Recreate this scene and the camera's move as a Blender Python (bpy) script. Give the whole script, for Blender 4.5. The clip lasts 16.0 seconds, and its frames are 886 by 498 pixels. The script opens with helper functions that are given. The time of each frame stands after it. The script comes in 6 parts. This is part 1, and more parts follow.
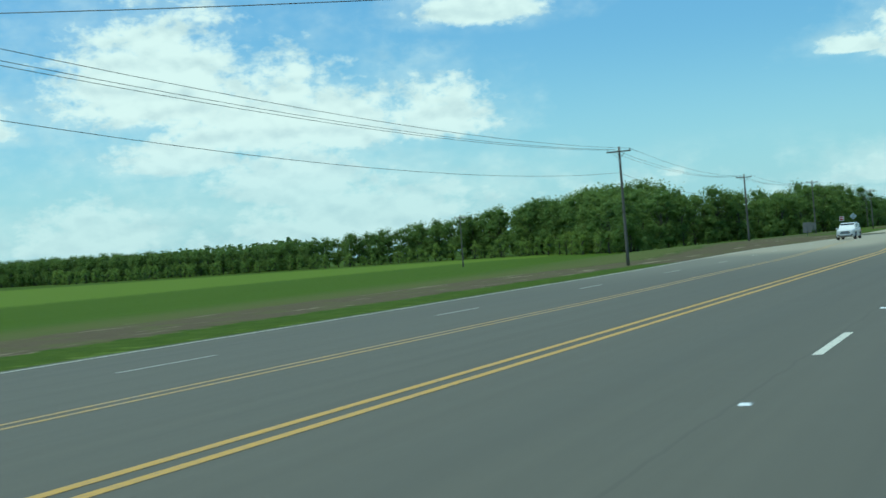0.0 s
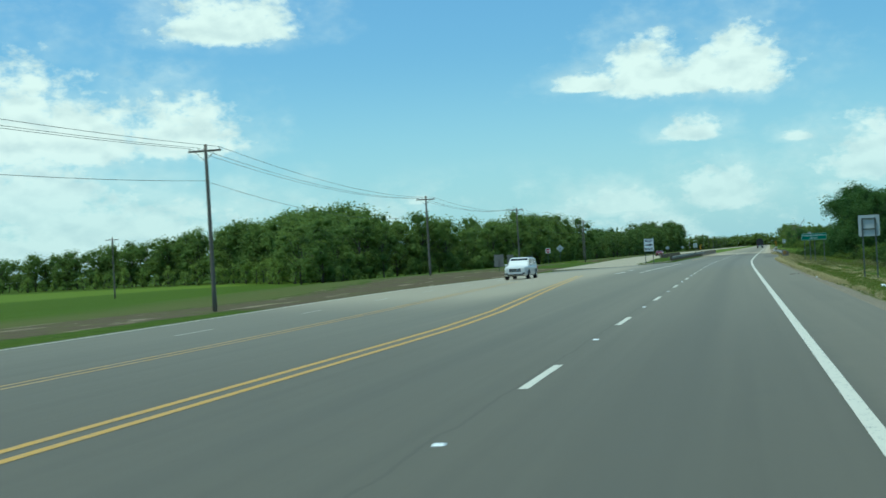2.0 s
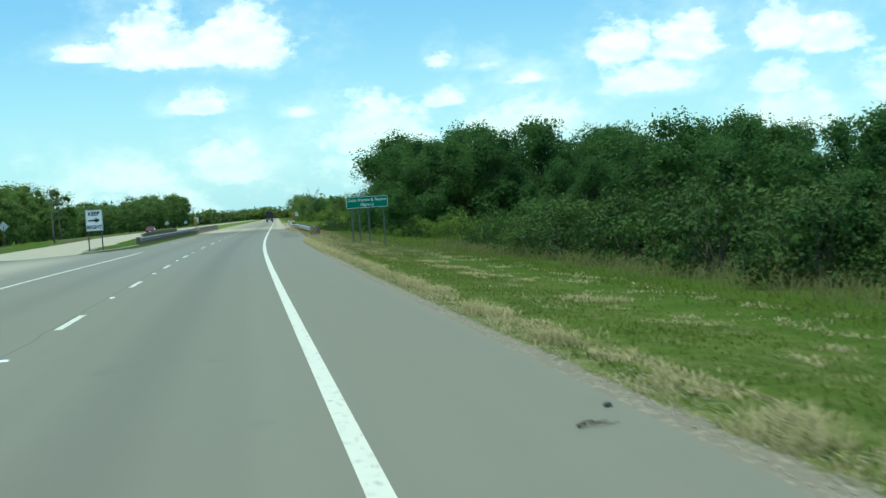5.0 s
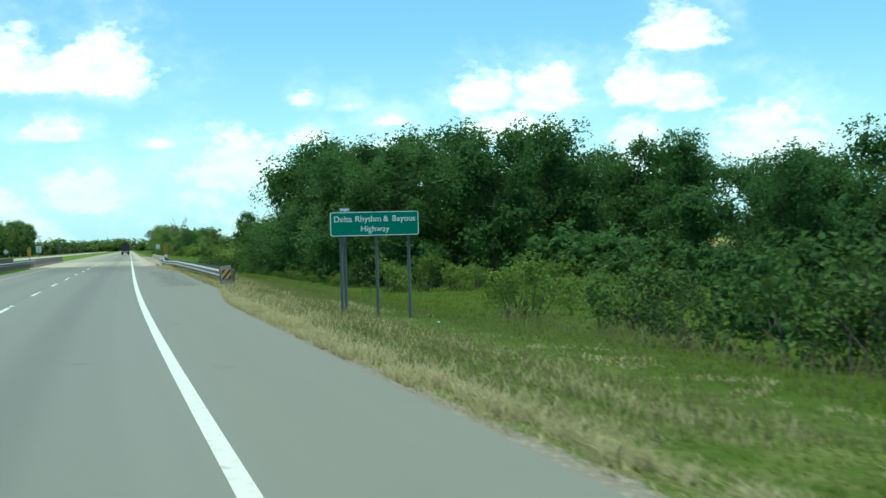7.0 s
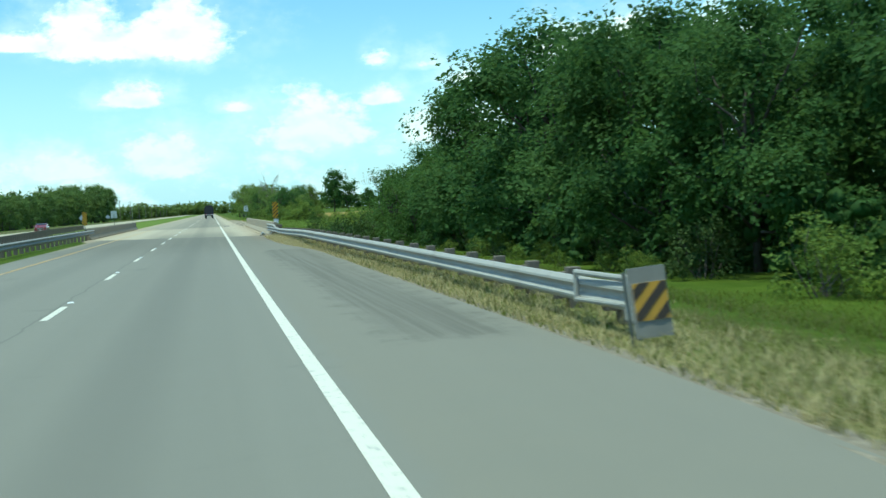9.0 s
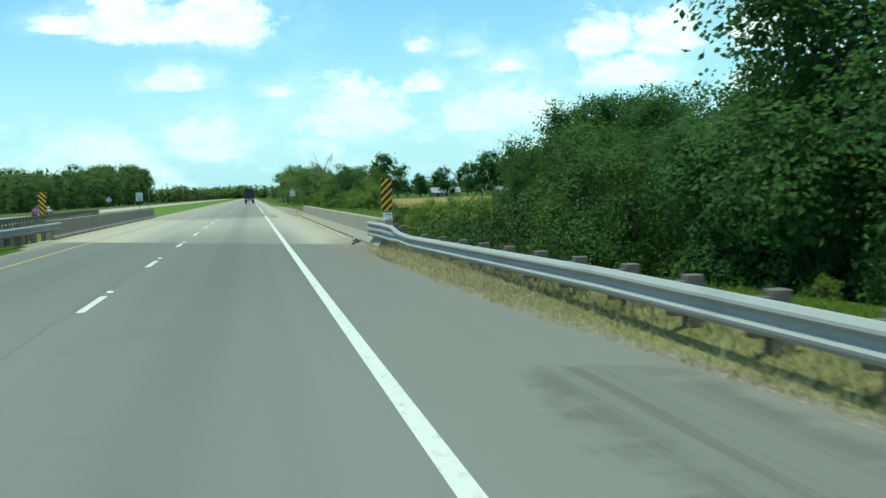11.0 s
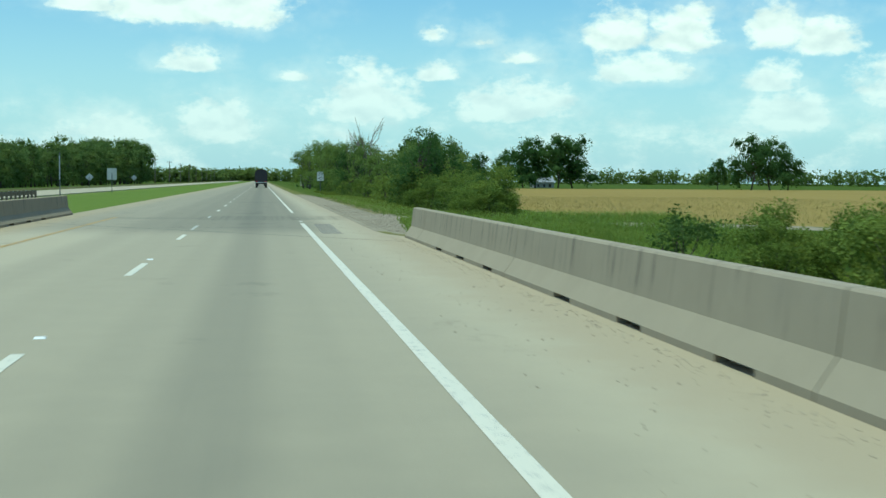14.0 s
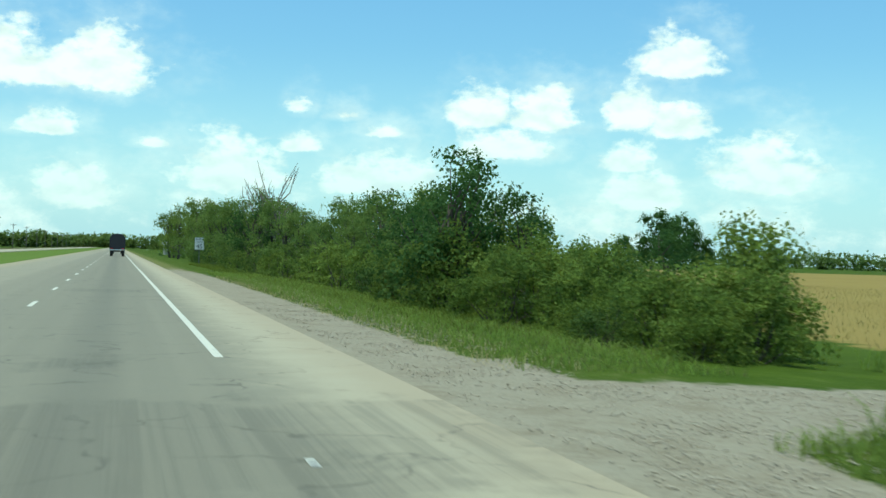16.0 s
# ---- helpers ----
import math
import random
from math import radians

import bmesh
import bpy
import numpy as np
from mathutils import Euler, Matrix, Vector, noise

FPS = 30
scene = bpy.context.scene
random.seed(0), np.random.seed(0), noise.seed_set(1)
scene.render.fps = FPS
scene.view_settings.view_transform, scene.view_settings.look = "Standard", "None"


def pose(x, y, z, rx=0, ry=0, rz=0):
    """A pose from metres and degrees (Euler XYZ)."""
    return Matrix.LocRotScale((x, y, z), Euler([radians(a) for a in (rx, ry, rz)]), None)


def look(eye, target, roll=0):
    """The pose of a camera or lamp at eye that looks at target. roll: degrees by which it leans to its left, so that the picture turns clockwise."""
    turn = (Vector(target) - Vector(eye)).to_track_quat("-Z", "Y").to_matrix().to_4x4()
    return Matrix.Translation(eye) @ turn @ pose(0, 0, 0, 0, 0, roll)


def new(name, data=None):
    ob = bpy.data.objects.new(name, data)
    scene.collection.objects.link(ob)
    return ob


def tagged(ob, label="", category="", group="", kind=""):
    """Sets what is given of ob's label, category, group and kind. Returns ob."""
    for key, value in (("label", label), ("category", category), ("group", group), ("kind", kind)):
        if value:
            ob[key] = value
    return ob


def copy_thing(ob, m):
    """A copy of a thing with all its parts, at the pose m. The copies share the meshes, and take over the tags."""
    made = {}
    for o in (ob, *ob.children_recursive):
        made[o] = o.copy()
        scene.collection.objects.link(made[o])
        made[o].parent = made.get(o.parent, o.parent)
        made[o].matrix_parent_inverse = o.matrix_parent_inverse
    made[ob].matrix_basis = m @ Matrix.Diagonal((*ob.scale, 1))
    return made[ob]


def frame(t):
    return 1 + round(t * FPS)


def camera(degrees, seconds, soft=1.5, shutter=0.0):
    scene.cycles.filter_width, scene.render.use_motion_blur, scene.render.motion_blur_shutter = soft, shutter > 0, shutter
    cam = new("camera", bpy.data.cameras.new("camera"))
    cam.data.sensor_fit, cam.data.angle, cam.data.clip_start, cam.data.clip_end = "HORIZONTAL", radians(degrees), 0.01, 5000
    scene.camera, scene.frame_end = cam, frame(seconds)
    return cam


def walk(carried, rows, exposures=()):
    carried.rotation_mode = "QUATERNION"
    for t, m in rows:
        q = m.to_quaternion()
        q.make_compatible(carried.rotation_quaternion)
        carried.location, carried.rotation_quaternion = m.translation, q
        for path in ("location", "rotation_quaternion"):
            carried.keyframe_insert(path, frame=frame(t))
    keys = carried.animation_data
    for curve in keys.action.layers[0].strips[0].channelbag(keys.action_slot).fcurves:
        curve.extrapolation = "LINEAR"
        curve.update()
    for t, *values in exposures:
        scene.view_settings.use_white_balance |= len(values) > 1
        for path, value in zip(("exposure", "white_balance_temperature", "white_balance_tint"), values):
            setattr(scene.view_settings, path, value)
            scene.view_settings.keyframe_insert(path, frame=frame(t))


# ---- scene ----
cam = camera(39.76, 16.0, 1.5, 0.16)
PATH = [
    (0, -1.237, -7.100, 1.611, 90.071, 4.053, 25.458),
    (0.5, -1.243, 2.796, 1.552, 90.764, 4.309, 21.876),
    (1, -1.225, 12.148, 1.567, 90.660, 4.410, 18.557),
    (1.5, -1.132, 21.161, 1.616, 90.593, 3.337, 16.643),
    (2, -1.058, 30.412, 1.607, 90.530, 2.950, 13.494),
    (2.5, -1.008, 39.825, 1.572, 90.205, 3.838, 8.627),
    (3, -0.928, 49.526, 1.563, 89.560, 3.083, 2.593),
    (3.5, -0.865, 58.702, 1.588, 88.908, 3.463, -2.800),
    (4, -0.733, 67.654, 1.579, 88.470, 2.722, -5.574),
    (4.5, -0.610, 76.700, 1.568, 88.130, 3.788, -7.843),
    (5, -0.612, 86.055, 1.547, 87.993, 3.800, -9.183),
    (7.5, -0.795, 134.331, 1.569, 89.825, 1.406, -16.331),
    (8, -0.705, 143.505, 1.612, 89.334, 1.210, -15.039),
    (8.5, -0.621, 153.202, 1.584, 88.251, 2.186, -13.577),
    (9, -0.540, 162.500, 1.606, 87.760, 2.850, -12.160),
    (9.5, -0.462, 171.979, 1.611, 87.644, 2.142, -10.917),
    (12, 0.698, 220.617, 1.647, 86.660, 1.643, -10.314),
    (12.5, 0.865, 230.429, 1.640, 86.207, 1.981, -10.729),
    (13, 1.046, 239.972, 1.615, 86.146, 2.252, -12.010),
    (13.5, 1.145, 249.590, 1.634, 86.699, 1.565, -12.306),
    (14, 1.324, 259.719, 1.597, 86.819, -0.384, -9.859),
    (14.5, 1.598, 270.019, 1.579, 87.753, 0.791, -8.481),
    (15, 1.880, 280.248, 1.593, 88.000, 1.576, -9.339),
    (15.5, 2.146, 290.620, 1.614, 88.894, -1.171, -14.147),
    (16, 2.340, 301.074, 1.606, 90.314, -1.653, -16.326),
]
EXPO = [(t, v, 6000 - k, -18 - k / 200) for t, v, k in (     # the clip's cool, green balance, coolest at the start
    (0.0, -0.28, 380), (1.5, -0.26, 310), (2.5, -0.22, 180), (3.5, -0.14, 40), (4.5, 0.06, 40), (5.2, 0.20, 50), (7.5, 0.30, 60), (9.0, 0.30, 90), (10.5, 0.25, 90), (12.0, 0.12, 130), (13.5, 0.06, 30), (14.5, -0.17, -30), (15.3, -0.17, -60), (16.0, 0.08, -150))]
walk(cam, [(r[0], pose(*r[1:])) for r in PATH], EXPO)

# ---- light ----
SUN_EL, SUN_AZ = 74.0, -118.0          # degrees; azimuth from +y, positive to +x
sun = new("sun", bpy.data.lights.new("sun", "SUN"))
sun.data.energy, sun.data.angle, sun.data.color = 3.5, radians(0.53), (1.0, 0.955, 0.88)
_sd = Vector((math.sin(radians(SUN_AZ)) * math.cos(radians(SUN_EL)), math.cos(radians(SUN_AZ)) * math.cos(radians(SUN_EL)), math.sin(radians(SUN_EL))))
sun.matrix_world = look(_sd * 100, (0, 0, 0))


class Nodes:
    """A small wrapper that adds nodes to a tree and links them."""

    def __init__(self, tree):
        self.t = tree
        tree.nodes.clear()

    def add(self, kind, _op=None, **inputs):
        n = self.t.nodes.new(kind)
        if _op:
            n.operation = _op
        for k, v in inputs.items():
            self.put(n, k, v)
        return n

    def put(self, n, key, v):
        key = key.replace("_", " ") if not key.startswith("i") or not key[1:].isdigit() else int(key[1:])
        s = n.inputs[key]
        if hasattr(v, "is_output"):
            self.t.links.new(v, s)
        else:
            s.default_value = v

    def math(self, op, a, b=None, c=None, clamp=False):
        n = self.t.nodes.new("ShaderNodeMath")
        n.operation, n.use_clamp = op, clamp
        for i, v in enumerate((a, b, c)):
            if v is not None:
                self.put(n, "i%d" % i, v)
        return n.outputs[0]

    def noise(self, vec, scale, detail=4.0, rough=0.55, dist=0.0):
        n = self.add("ShaderNodeTexNoise", None, Scale=scale, Detail=detail, Roughness=rough, Distortion=dist)
        if vec is not None:
            self.put(n, "Vector", vec)
        return n.outputs[0]

    def ramp(self, fac, stops, mode="LINEAR"):
        n = self.t.nodes.new("ShaderNodeValToRGB")
        r = n.color_ramp
        r.interpolation = mode
        while len(r.elements) < len(stops):
            r.elements.new(0.5)
        for e, (p, c) in zip(r.elements, stops):
            e.position, e.color = p, (*c, 1) if len(c) == 3 else c
        self.put(n, "Fac", fac)
        return n.outputs[0]

    def mix(self, fac, a, b, mode="MIX"):
        n = self.t.nodes.new("ShaderNodeMix")
        n.data_type, n.blend_type = "RGBA", mode
        self.put(n, "i0", fac)
        for i, v in ((6, a), (7, b)):
            if isinstance(v, tuple) and len(v) == 3:
                v = (*v, 1)
            self.put(n, "i%d" % i, v)
        return n.outputs[2]

    def smooth(self, v, lo, hi):
        n = self.t.nodes.new("ShaderNodeMapRange")
        n.interpolation_type = "SMOOTHSTEP"
        for k, x in (("Value", v), ("From Min", lo), ("From Max", hi)):
            self.put(n, k, x)
        return n.outputs[0]


def build_sky():
    """Blue sky with cumulus banks low over the horizon."""
    world = bpy.data.worlds.new("sky")
    scene.world = world
    world.use_nodes = True
    k = Nodes(world.node_tree)
    d = k.add("ShaderNodeTexCoord").outputs["Generated"]
    sky = k.add("ShaderNodeTexSky")
    sky.sky_type, sky.sun_disc = "NISHITA", False
    sky.sun_elevation, sky.sun_rotation = radians(SUN_EL), radians(SUN_AZ)
    sky.air_density, sky.dust_density, sky.ozone_density = 1.15, 1.3, 1.6
    sep = k.add("ShaderNodeSeparateXYZ", None, Vector=d)
    az = k.math("MULTIPLY", k.math("ARCTAN2", sep.outputs[0], sep.outputs[1]), 180 / math.pi)
    el = k.math("MULTIPLY", k.math("ARCSINE", sep.outputs[2]), 180 / math.pi)
    p = k.add("ShaderNodeCombineXYZ", None, X=az, Y=k.math("MULTIPLY", el, 1.5)).outputs[0]
    # ragged outline: billows at three sizes
    n1, n2 = k.noise(p, 0.55, 3.0, 0.5, 0.2), k.noise(p, 1.5, 8.0, 0.60, 0.15)
    rag = k.math("ADD", k.math("MULTIPLY", k.math("SUBTRACT", n1, 0.5), 0.85), k.math("MULTIPLY", k.math("SUBTRACT", n2, 0.5), 0.85))
    banks = [  # azimuth, elevation of the base, half width, height
        (-6.3, 7.5, 1.7, 0.9), (-3.7, 7.3, 2.0, 2.5), (0.5, 7.2, 2.5, 2.6), (-1.4, 7.2, 4.2, 1.6),
        (-1.75, 5.0, 1.5, 1.0), (2.9, 4.6, 0.9, 0.5, 0.7), (6.3, 2.9, 2.7, 2.3), (9.6, 4.7, 1.1, 0.8), (13.0, 3.0, 3.0, 1.8),
        (17.9, 6.2, 1.7, 1.7), (20.8, 6.1, 1.9, 1.9), (18.9, 4.7, 2.3, 1.3), (9.4, 6.5, 0.6, 0.8, 0.5), (11.7, 6.3, 0.7, 0.6, 0.55), (13.5, 5.5, 1.1, 0.7, 0.8),
        (-1.3, 2.9, 0.8, 0.6, 0.8), (-5.2, 1.9, 2.5, 1.1), (-14.5, 2.7, 0.8, 0.5, 0.7), (-0.4, 1.9, 2.1, 1.9),
        (24.9, 6.2, 1.4, 2.1), (27.1, 5.9, 1.6, 1.6), (27.0, 8.6, 2.0, 1.9), (24.8, 4.2, 1.3, 1.2), (25.4, 2.5, 2.2, 1.8), (31.0, 3.4, 2.6, 2.4),
        (-38.2, 7.0, 4.9, 5.0), (-33.5, 5.5, 5.0, 3.9), (-30.0, 5.3, 3.4, 3.0), (-25.3, 5.5, 2.9, 2.5), (-37.5, 4.5, 3.4, 1.6), (-32.3, 3.0, 4.1, 2.5),
        (-41.5, 1.0, 3.8, 2.3), (-45.6, 6.2, 1.6, 1.7), (-29.0, 0.9, 6.8, 3.0), (-22.9, 10.6, 3.4, 2.2), (-51.0, 5.0, 4.0, 4.0)]
    dens = None
    for b, e, w, h, *thick in banks:
        x = k.math("DIVIDE", k.math("SUBTRACT", az, b), w * 1.32)
        y = k.math("DIVIDE", k.math("SUBTRACT", el, e + 0.12 * h), h * 1.22)
        yy = k.math("MAXIMUM", y, k.math("MULTIPLY", y, -3.6))
        m = k.math("SUBTRACT", 1.0, k.math("SQRT", k.math("ADD", k.math("MULTIPLY", x, x), k.math("MULTIPLY", yy, yy))))
        m = k.math("MULTIPLY", m, thick[0]) if thick else m
        dens = m if dens is None else k.math("MAXIMUM", dens, m)
    body = k.math("ADD", dens, rag)
    cover = k.math("MULTIPLY", k.smooth(body, 0.06, 0.56), k.math("ADD", 0.58, k.math("MULTIPLY", k.smooth(el, 2.0, 7.0), 0.40)))
    # scattered cloud over the rest of the dome, seen from below
    q = k.math("ADD", sep.outputs[2], 0.10)
    flat = k.add("ShaderNodeCombineXYZ", None, X=k.math("DIVIDE", sep.outputs[0], q), Y=k.math("DIVIDE", sep.outputs[1], q)).outputs[0]
    high = k.smooth(k.noise(flat, 0.8, 7.0, 0.6, 0.2), 0.56, 0.70)
    high = k.math("MULTIPLY", high, k.smooth(el, 13.0, 20.0))
    low = k.math("MULTIPLY", k.smooth(k.noise(p, 0.22, 7.0, 0.65), 0.44, 0.66), k.math("SUBTRACT", 1.0, k.smooth(el, 1.5, 5.0)))
    low = k.math("MULTIPLY", low, 0.62)
    veil = k.math("MULTIPLY", k.smooth(k.math("ADD", body, k.math("MULTIPLY", k.noise(p, 0.28, 6.0, 0.6), 0.5)), -0.30, 0.70), k.math("MULTIPLY", k.smooth(k.noise(p, 0.16, 4.0, 0.6), 0.36, 0.62), 0.42))
    cover = k.math("MAXIMUM", k.math("MAXIMUM", k.math("MAXIMUM", cover, veil), high), low)
    # billows lit from above, greyer beneath
    above = k.add("ShaderNodeVectorMath", "ADD", i0=p, i1=(0.12, 0.55, 0.0)).outputs[0]
    relief = k.math("SUBTRACT", k.noise(p, 0.6, 4.0, 0.45), k.noise(above, 0.6, 4.0, 0.45))
    lum = k.math("ADD", 0.5, k.math("MULTIPLY", relief, 1.6), clamp=True)
    white = k.ramp(lum, [(0.15, (CLOUD * 0.76, CLOUD * 0.80, CLOUD * 0.83)), (0.60, (CLOUD * 0.97, CLOUD * 0.98, CLOUD * 0.97))])
    # milky air low over the horizon
    haze = k.math("MULTIPLY", k.math("SUBTRACT", 1.0, k.smooth(el, -1.0, 10.0)), 0.58)
    blue = k.mix(1.0, sky.outputs[0], (SKY_TINT[0], SKY_TINT[1], SKY_TINT[2]), "MULTIPLY")
    blue = k.mix(haze, blue, (CLOUD * 0.66, CLOUD * 0.92, CLOUD * 1.08))
    col = k.mix(cover, blue, white)
    bg = k.add("ShaderNodeBackground", None, Color=col, Strength=SKY_STRENGTH)
    k.add("ShaderNodeOutputWorld", None, Surface=bg.outputs[0])


SKY_STRENGTH, CLOUD, SKY_TINT = 0.138, 8.0, (0.74, 0.98, 1.20)
build_sky()

# ---- materials ----
def material(name):
    m = bpy.data.materials.new(name)
    m.use_nodes = True
    return m, Nodes(m.node_tree)


def finish(k, color, rough=0.8, bump=None, strength=0.3, dist=0.02, metal=0.0, spec=0.4, coat=0.0):
    b = k.add("ShaderNodeBsdfPrincipled", None, Base_Color=color if not isinstance(color, tuple) else (*color, 1), Roughness=rough, Metallic=metal)
    b.inputs["Specular IOR Level"].default_value = spec
    b.inputs["Coat Weight"].default_value = coat
    if bump is not None:
        bp = k.add("ShaderNodeBump", None, Height=bump, Strength=strength, Distance=dist)
        k.put(b, "Normal", bp.outputs[0])
    k.add("ShaderNodeOutputMaterial", None, Surface=b.outputs[0])
    return b


def tone(c, f):
    return tuple(min(1, v * f) for v in c)


def grained(name, color, rough=0.7, scale=6.0, vary=0.18, metal=0.0, fine=60.0, bump=0.15, spec=0.4, dirt=None, coat=0.0):
    """A surface of one colour with stains and grain at two scales."""
    m, k = material(name)
    o = k.add("ShaderNodeTexCoord").outputs["Object"]
    big, small = k.noise(o, scale, 5.0), k.noise(o, fine, 4.0)
    c = k.ramp(big, [(0.25, tone(color, 1 - vary)), (0.75, tone(color, 1 + vary))])
    c = k.mix(k.math("MULTIPLY", small, 0.25), c, tone(color, 0.75))
    if dirt:
        c = k.mix(k.math("MULTIPLY", k.smooth(k.noise(o, scale * 0.6, 6.0, 0.7), 0.5, 0.72), 0.65), c, dirt)
    r = k.math("ADD", k.math("MULTIPLY", k.math("SUBTRACT", big, 0.5), 0.2), rough, clamp=True)
    finish(k, c, r, small, bump, 0.004, metal, spec, coat)
    return m


def world_pos(k):
    return k.add("ShaderNodeNewGeometry").outputs["Position"]


def attr(k, name):
    n = k.add("ShaderNodeAttribute")
    n.attribute_type, n.attribute_name = "GEOMETRY", name
    return n.outputs["Fac"]


def asphalt_material():
    m, k = material("asphalt")
    pos = world_pos(k)
    u, y = attr(k, "across"), attr(k, "along")
    grain = k.noise(pos, 70.0, 3.0, 0.7)
    mott = k.noise(pos, 1.3, 6.0, 0.65)
    streak_v = k.add("ShaderNodeCombineXYZ", None, X=k.math("MULTIPLY", u, 2.4), Y=k.math("MULTIPLY", y, 0.025)).outputs[0]
    streak = k.noise(streak_v, 1.0, 5.0, 0.6)
    base = k.ramp(streak, [(0.3, (0.118, 0.121, 0.110)), (0.7, (0.150, 0.152, 0.137))])
    base = k.mix(k.math("MULTIPLY", k.smooth(mott, 0.45, 0.75), 0.35), base, (0.150, 0.150, 0.136))
    # the stretch from about y 45 to 232 is mixed paler
    mid_pale = k.math("MULTIPLY", k.smooth(y, 45.0, 100.0), k.math("SUBTRACT", 1.0, k.smooth(y, 205.0, 232.0)))
    base = k.mix(k.math("MULTIPLY", mid_pale, 0.6), base, k.mix(k.smooth(y, 105.0, 145.0), (0.196, 0.197, 0.173), (0.196, 0.206, 0.205)))
    # before about y 70 the base is mixed darker, with a ragged end
    fresh = k.math("SUBTRACT", 1.0, k.smooth(k.math("ADD", y, k.math("MULTIPLY", mott, 12.0)), 40.0, 72.0))
    base = k.mix(k.math("MULTIPLY", fresh, 0.62), base, k.mix(streak, (0.056, 0.056, 0.050), (0.082, 0.082, 0.073)))
    # pale dust on the far lanes before the median, grazing sheen painted in
    dust_sheen = k.math("MULTIPLY", k.smooth(k.math("ADD", y, k.math("MULTIPLY", u, 1.2)), 52.0, 74.0), k.math("SUBTRACT", 1.0, k.smooth(u, -12.0, -8.5)))
    base = k.mix(k.math("MULTIPLY", k.math("MULTIPLY", dust_sheen, k.math("SUBTRACT", 1.0, k.smooth(y, 150.0, 172.0))), 0.62), base, (0.385, 0.365, 0.310))
    # the shoulder and the deck of the bridge are paler and sandy
    shoulder = k.smooth(k.math("ADD", u, k.math("MULTIPLY", mott, 0.3)), 0.25, 0.55)
    sandy = k.mix(mott, (0.150, 0.148, 0.128), (0.190, 0.184, 0.158))
    base = k.mix(k.math("MULTIPLY", shoulder, 0.40), base, sandy)
    skew = k.math("ADD", y, k.math("MULTIPLY", u, 1.18))
    deck = k.math("MULTIPLY", k.smooth(skew, 242.6, 243.1), k.math("SUBTRACT", 1.0, k.smooth(skew, 294.0, 294.6)))
    after = k.smooth(skew, 294.0, 294.6)
    pale = k.mix(mott, (0.372, 0.352, 0.298), (0.455, 0.428, 0.362))
    # the first metres of the deck are worn grey in the lanes, paler towards its far end
    lanes = k.math("SUBTRACT", 1.0, k.smooth(k.math("ABSOLUTE", k.math("ADD", u, 2.2)), 2.2, 3.6))
    worn = k.math("MULTIPLY", k.math("SUBTRACT", 1.0, k.smooth(k.math("ADD", y, k.math("MULTIPLY", mott, 6.0)), 250.0, 276.0)), lanes)
    grey = k.math("MULTIPLY", k.smooth(k.math("ADD", y, k.math("MULTIPLY", mott, 5.0)), 297.0, 304.0), k.math("SUBTRACT", 1.0, k.smooth(k.math("ADD", u, k.math("MULTIPLY", mott, 1.6)), 0.6, 2.0)))
    worn = k.math("MAXIMUM", worn, k.math("MULTIPLY", grey, 0.95))
    cover = k.math("SUBTRACT", k.math("SUBTRACT", 0.88, k.math("MULTIPLY", lanes, 0.22)), k.math("MULTIPLY", worn, 0.40))
    base = k.mix(k.math("MULTIPLY", k.math("MAXIMUM", deck, after), cover), base, pale)
    dust_r = k.smooth(k.math("ADD", u, k.math("MULTIPLY", k.noise(pos, 0.9, 5.0), 1.4)), 1.6, 2.7)
    dust_l = k.smooth(k.math("ADD", k.math("MULTIPLY", u, -1.0), k.math("MULTIPLY", k.noise(pos, 0.9, 5.0), 1.4)), 8.9, 10.2)
    on = k.smooth(y, 224.0, 233.0)
    base = k.mix(k.math("MULTIPLY", k.math("MULTIPLY", dust_r, on), 0.85), base, k.mix(k.smooth(k.math("ADD", y, k.math("MULTIPLY", mott, 8.0)), 240.0, 256.0), (0.160, 0.140, 0.110), (0.345, 0.308, 0.250)))
    base = k.mix(k.math("MULTIPLY", k.math("MULTIPLY", dust_l, on), 0.7), base, (0.36, 0.31, 0.23))
    # tyre paths darkened, oil line in the lane's middle
    for mid, wide, amount in ((-1.83, 0.80, 0.36), (-0.95, 0.40, 0.10), (-2.75, 0.40, 0.10), (-5.55, 0.8, 0.22)):
        dd = k.math("ABSOLUTE", k.math("SUBTRACT", u, mid))
        path = k.math("MULTIPLY", k.math("SUBTRACT", 1.0, k.smooth(dd, 0.1, wide)), k.math("MULTIPLY", k.math("ADD", streak, 0.4), amount))
        base = k.mix(path, base, (0.075, 0.080, 0.078))
    # crack sealing along the lane line and a few stains
    crack_x = k.math("ADD", u, k.math("MULTIPLY", k.math("SUBTRACT", k.noise(k.add("ShaderNodeCombineXYZ", None, X=0.0, Y=y).outputs[0], 0.6, 4.0), 0.5), 0.28))
    crack = k.math("SUBTRACT", 1.0, k.smooth(k.math("ABSOLUTE", k.math("ADD", crack_x, 3.78)), 0.012, 0.035))
    base = k.mix(k.math("MULTIPLY", k.math("MULTIPLY", crack, 0.38), k.math("SUBTRACT", 1.0, k.smooth(y, 225.0, 236.0))), base, (0.06, 0.06, 0.055))
    stain = k.smooth(k.noise(pos, 0.35, 6.0, 0.7, 0.6), 0.62, 0.70)
    base = k.mix(k.math("MULTIPLY", stain, 0.30), base, (0.085, 0.09, 0.085))
    # ragged dark repairs on the shoulder and across the lanes
    jag = k.math("MULTIPLY", k.math("SUBTRACT", k.noise(pos, 1.1, 6.0, 0.7), 0.5), 2.2)
    wide = k.math("ADD", u, jag)
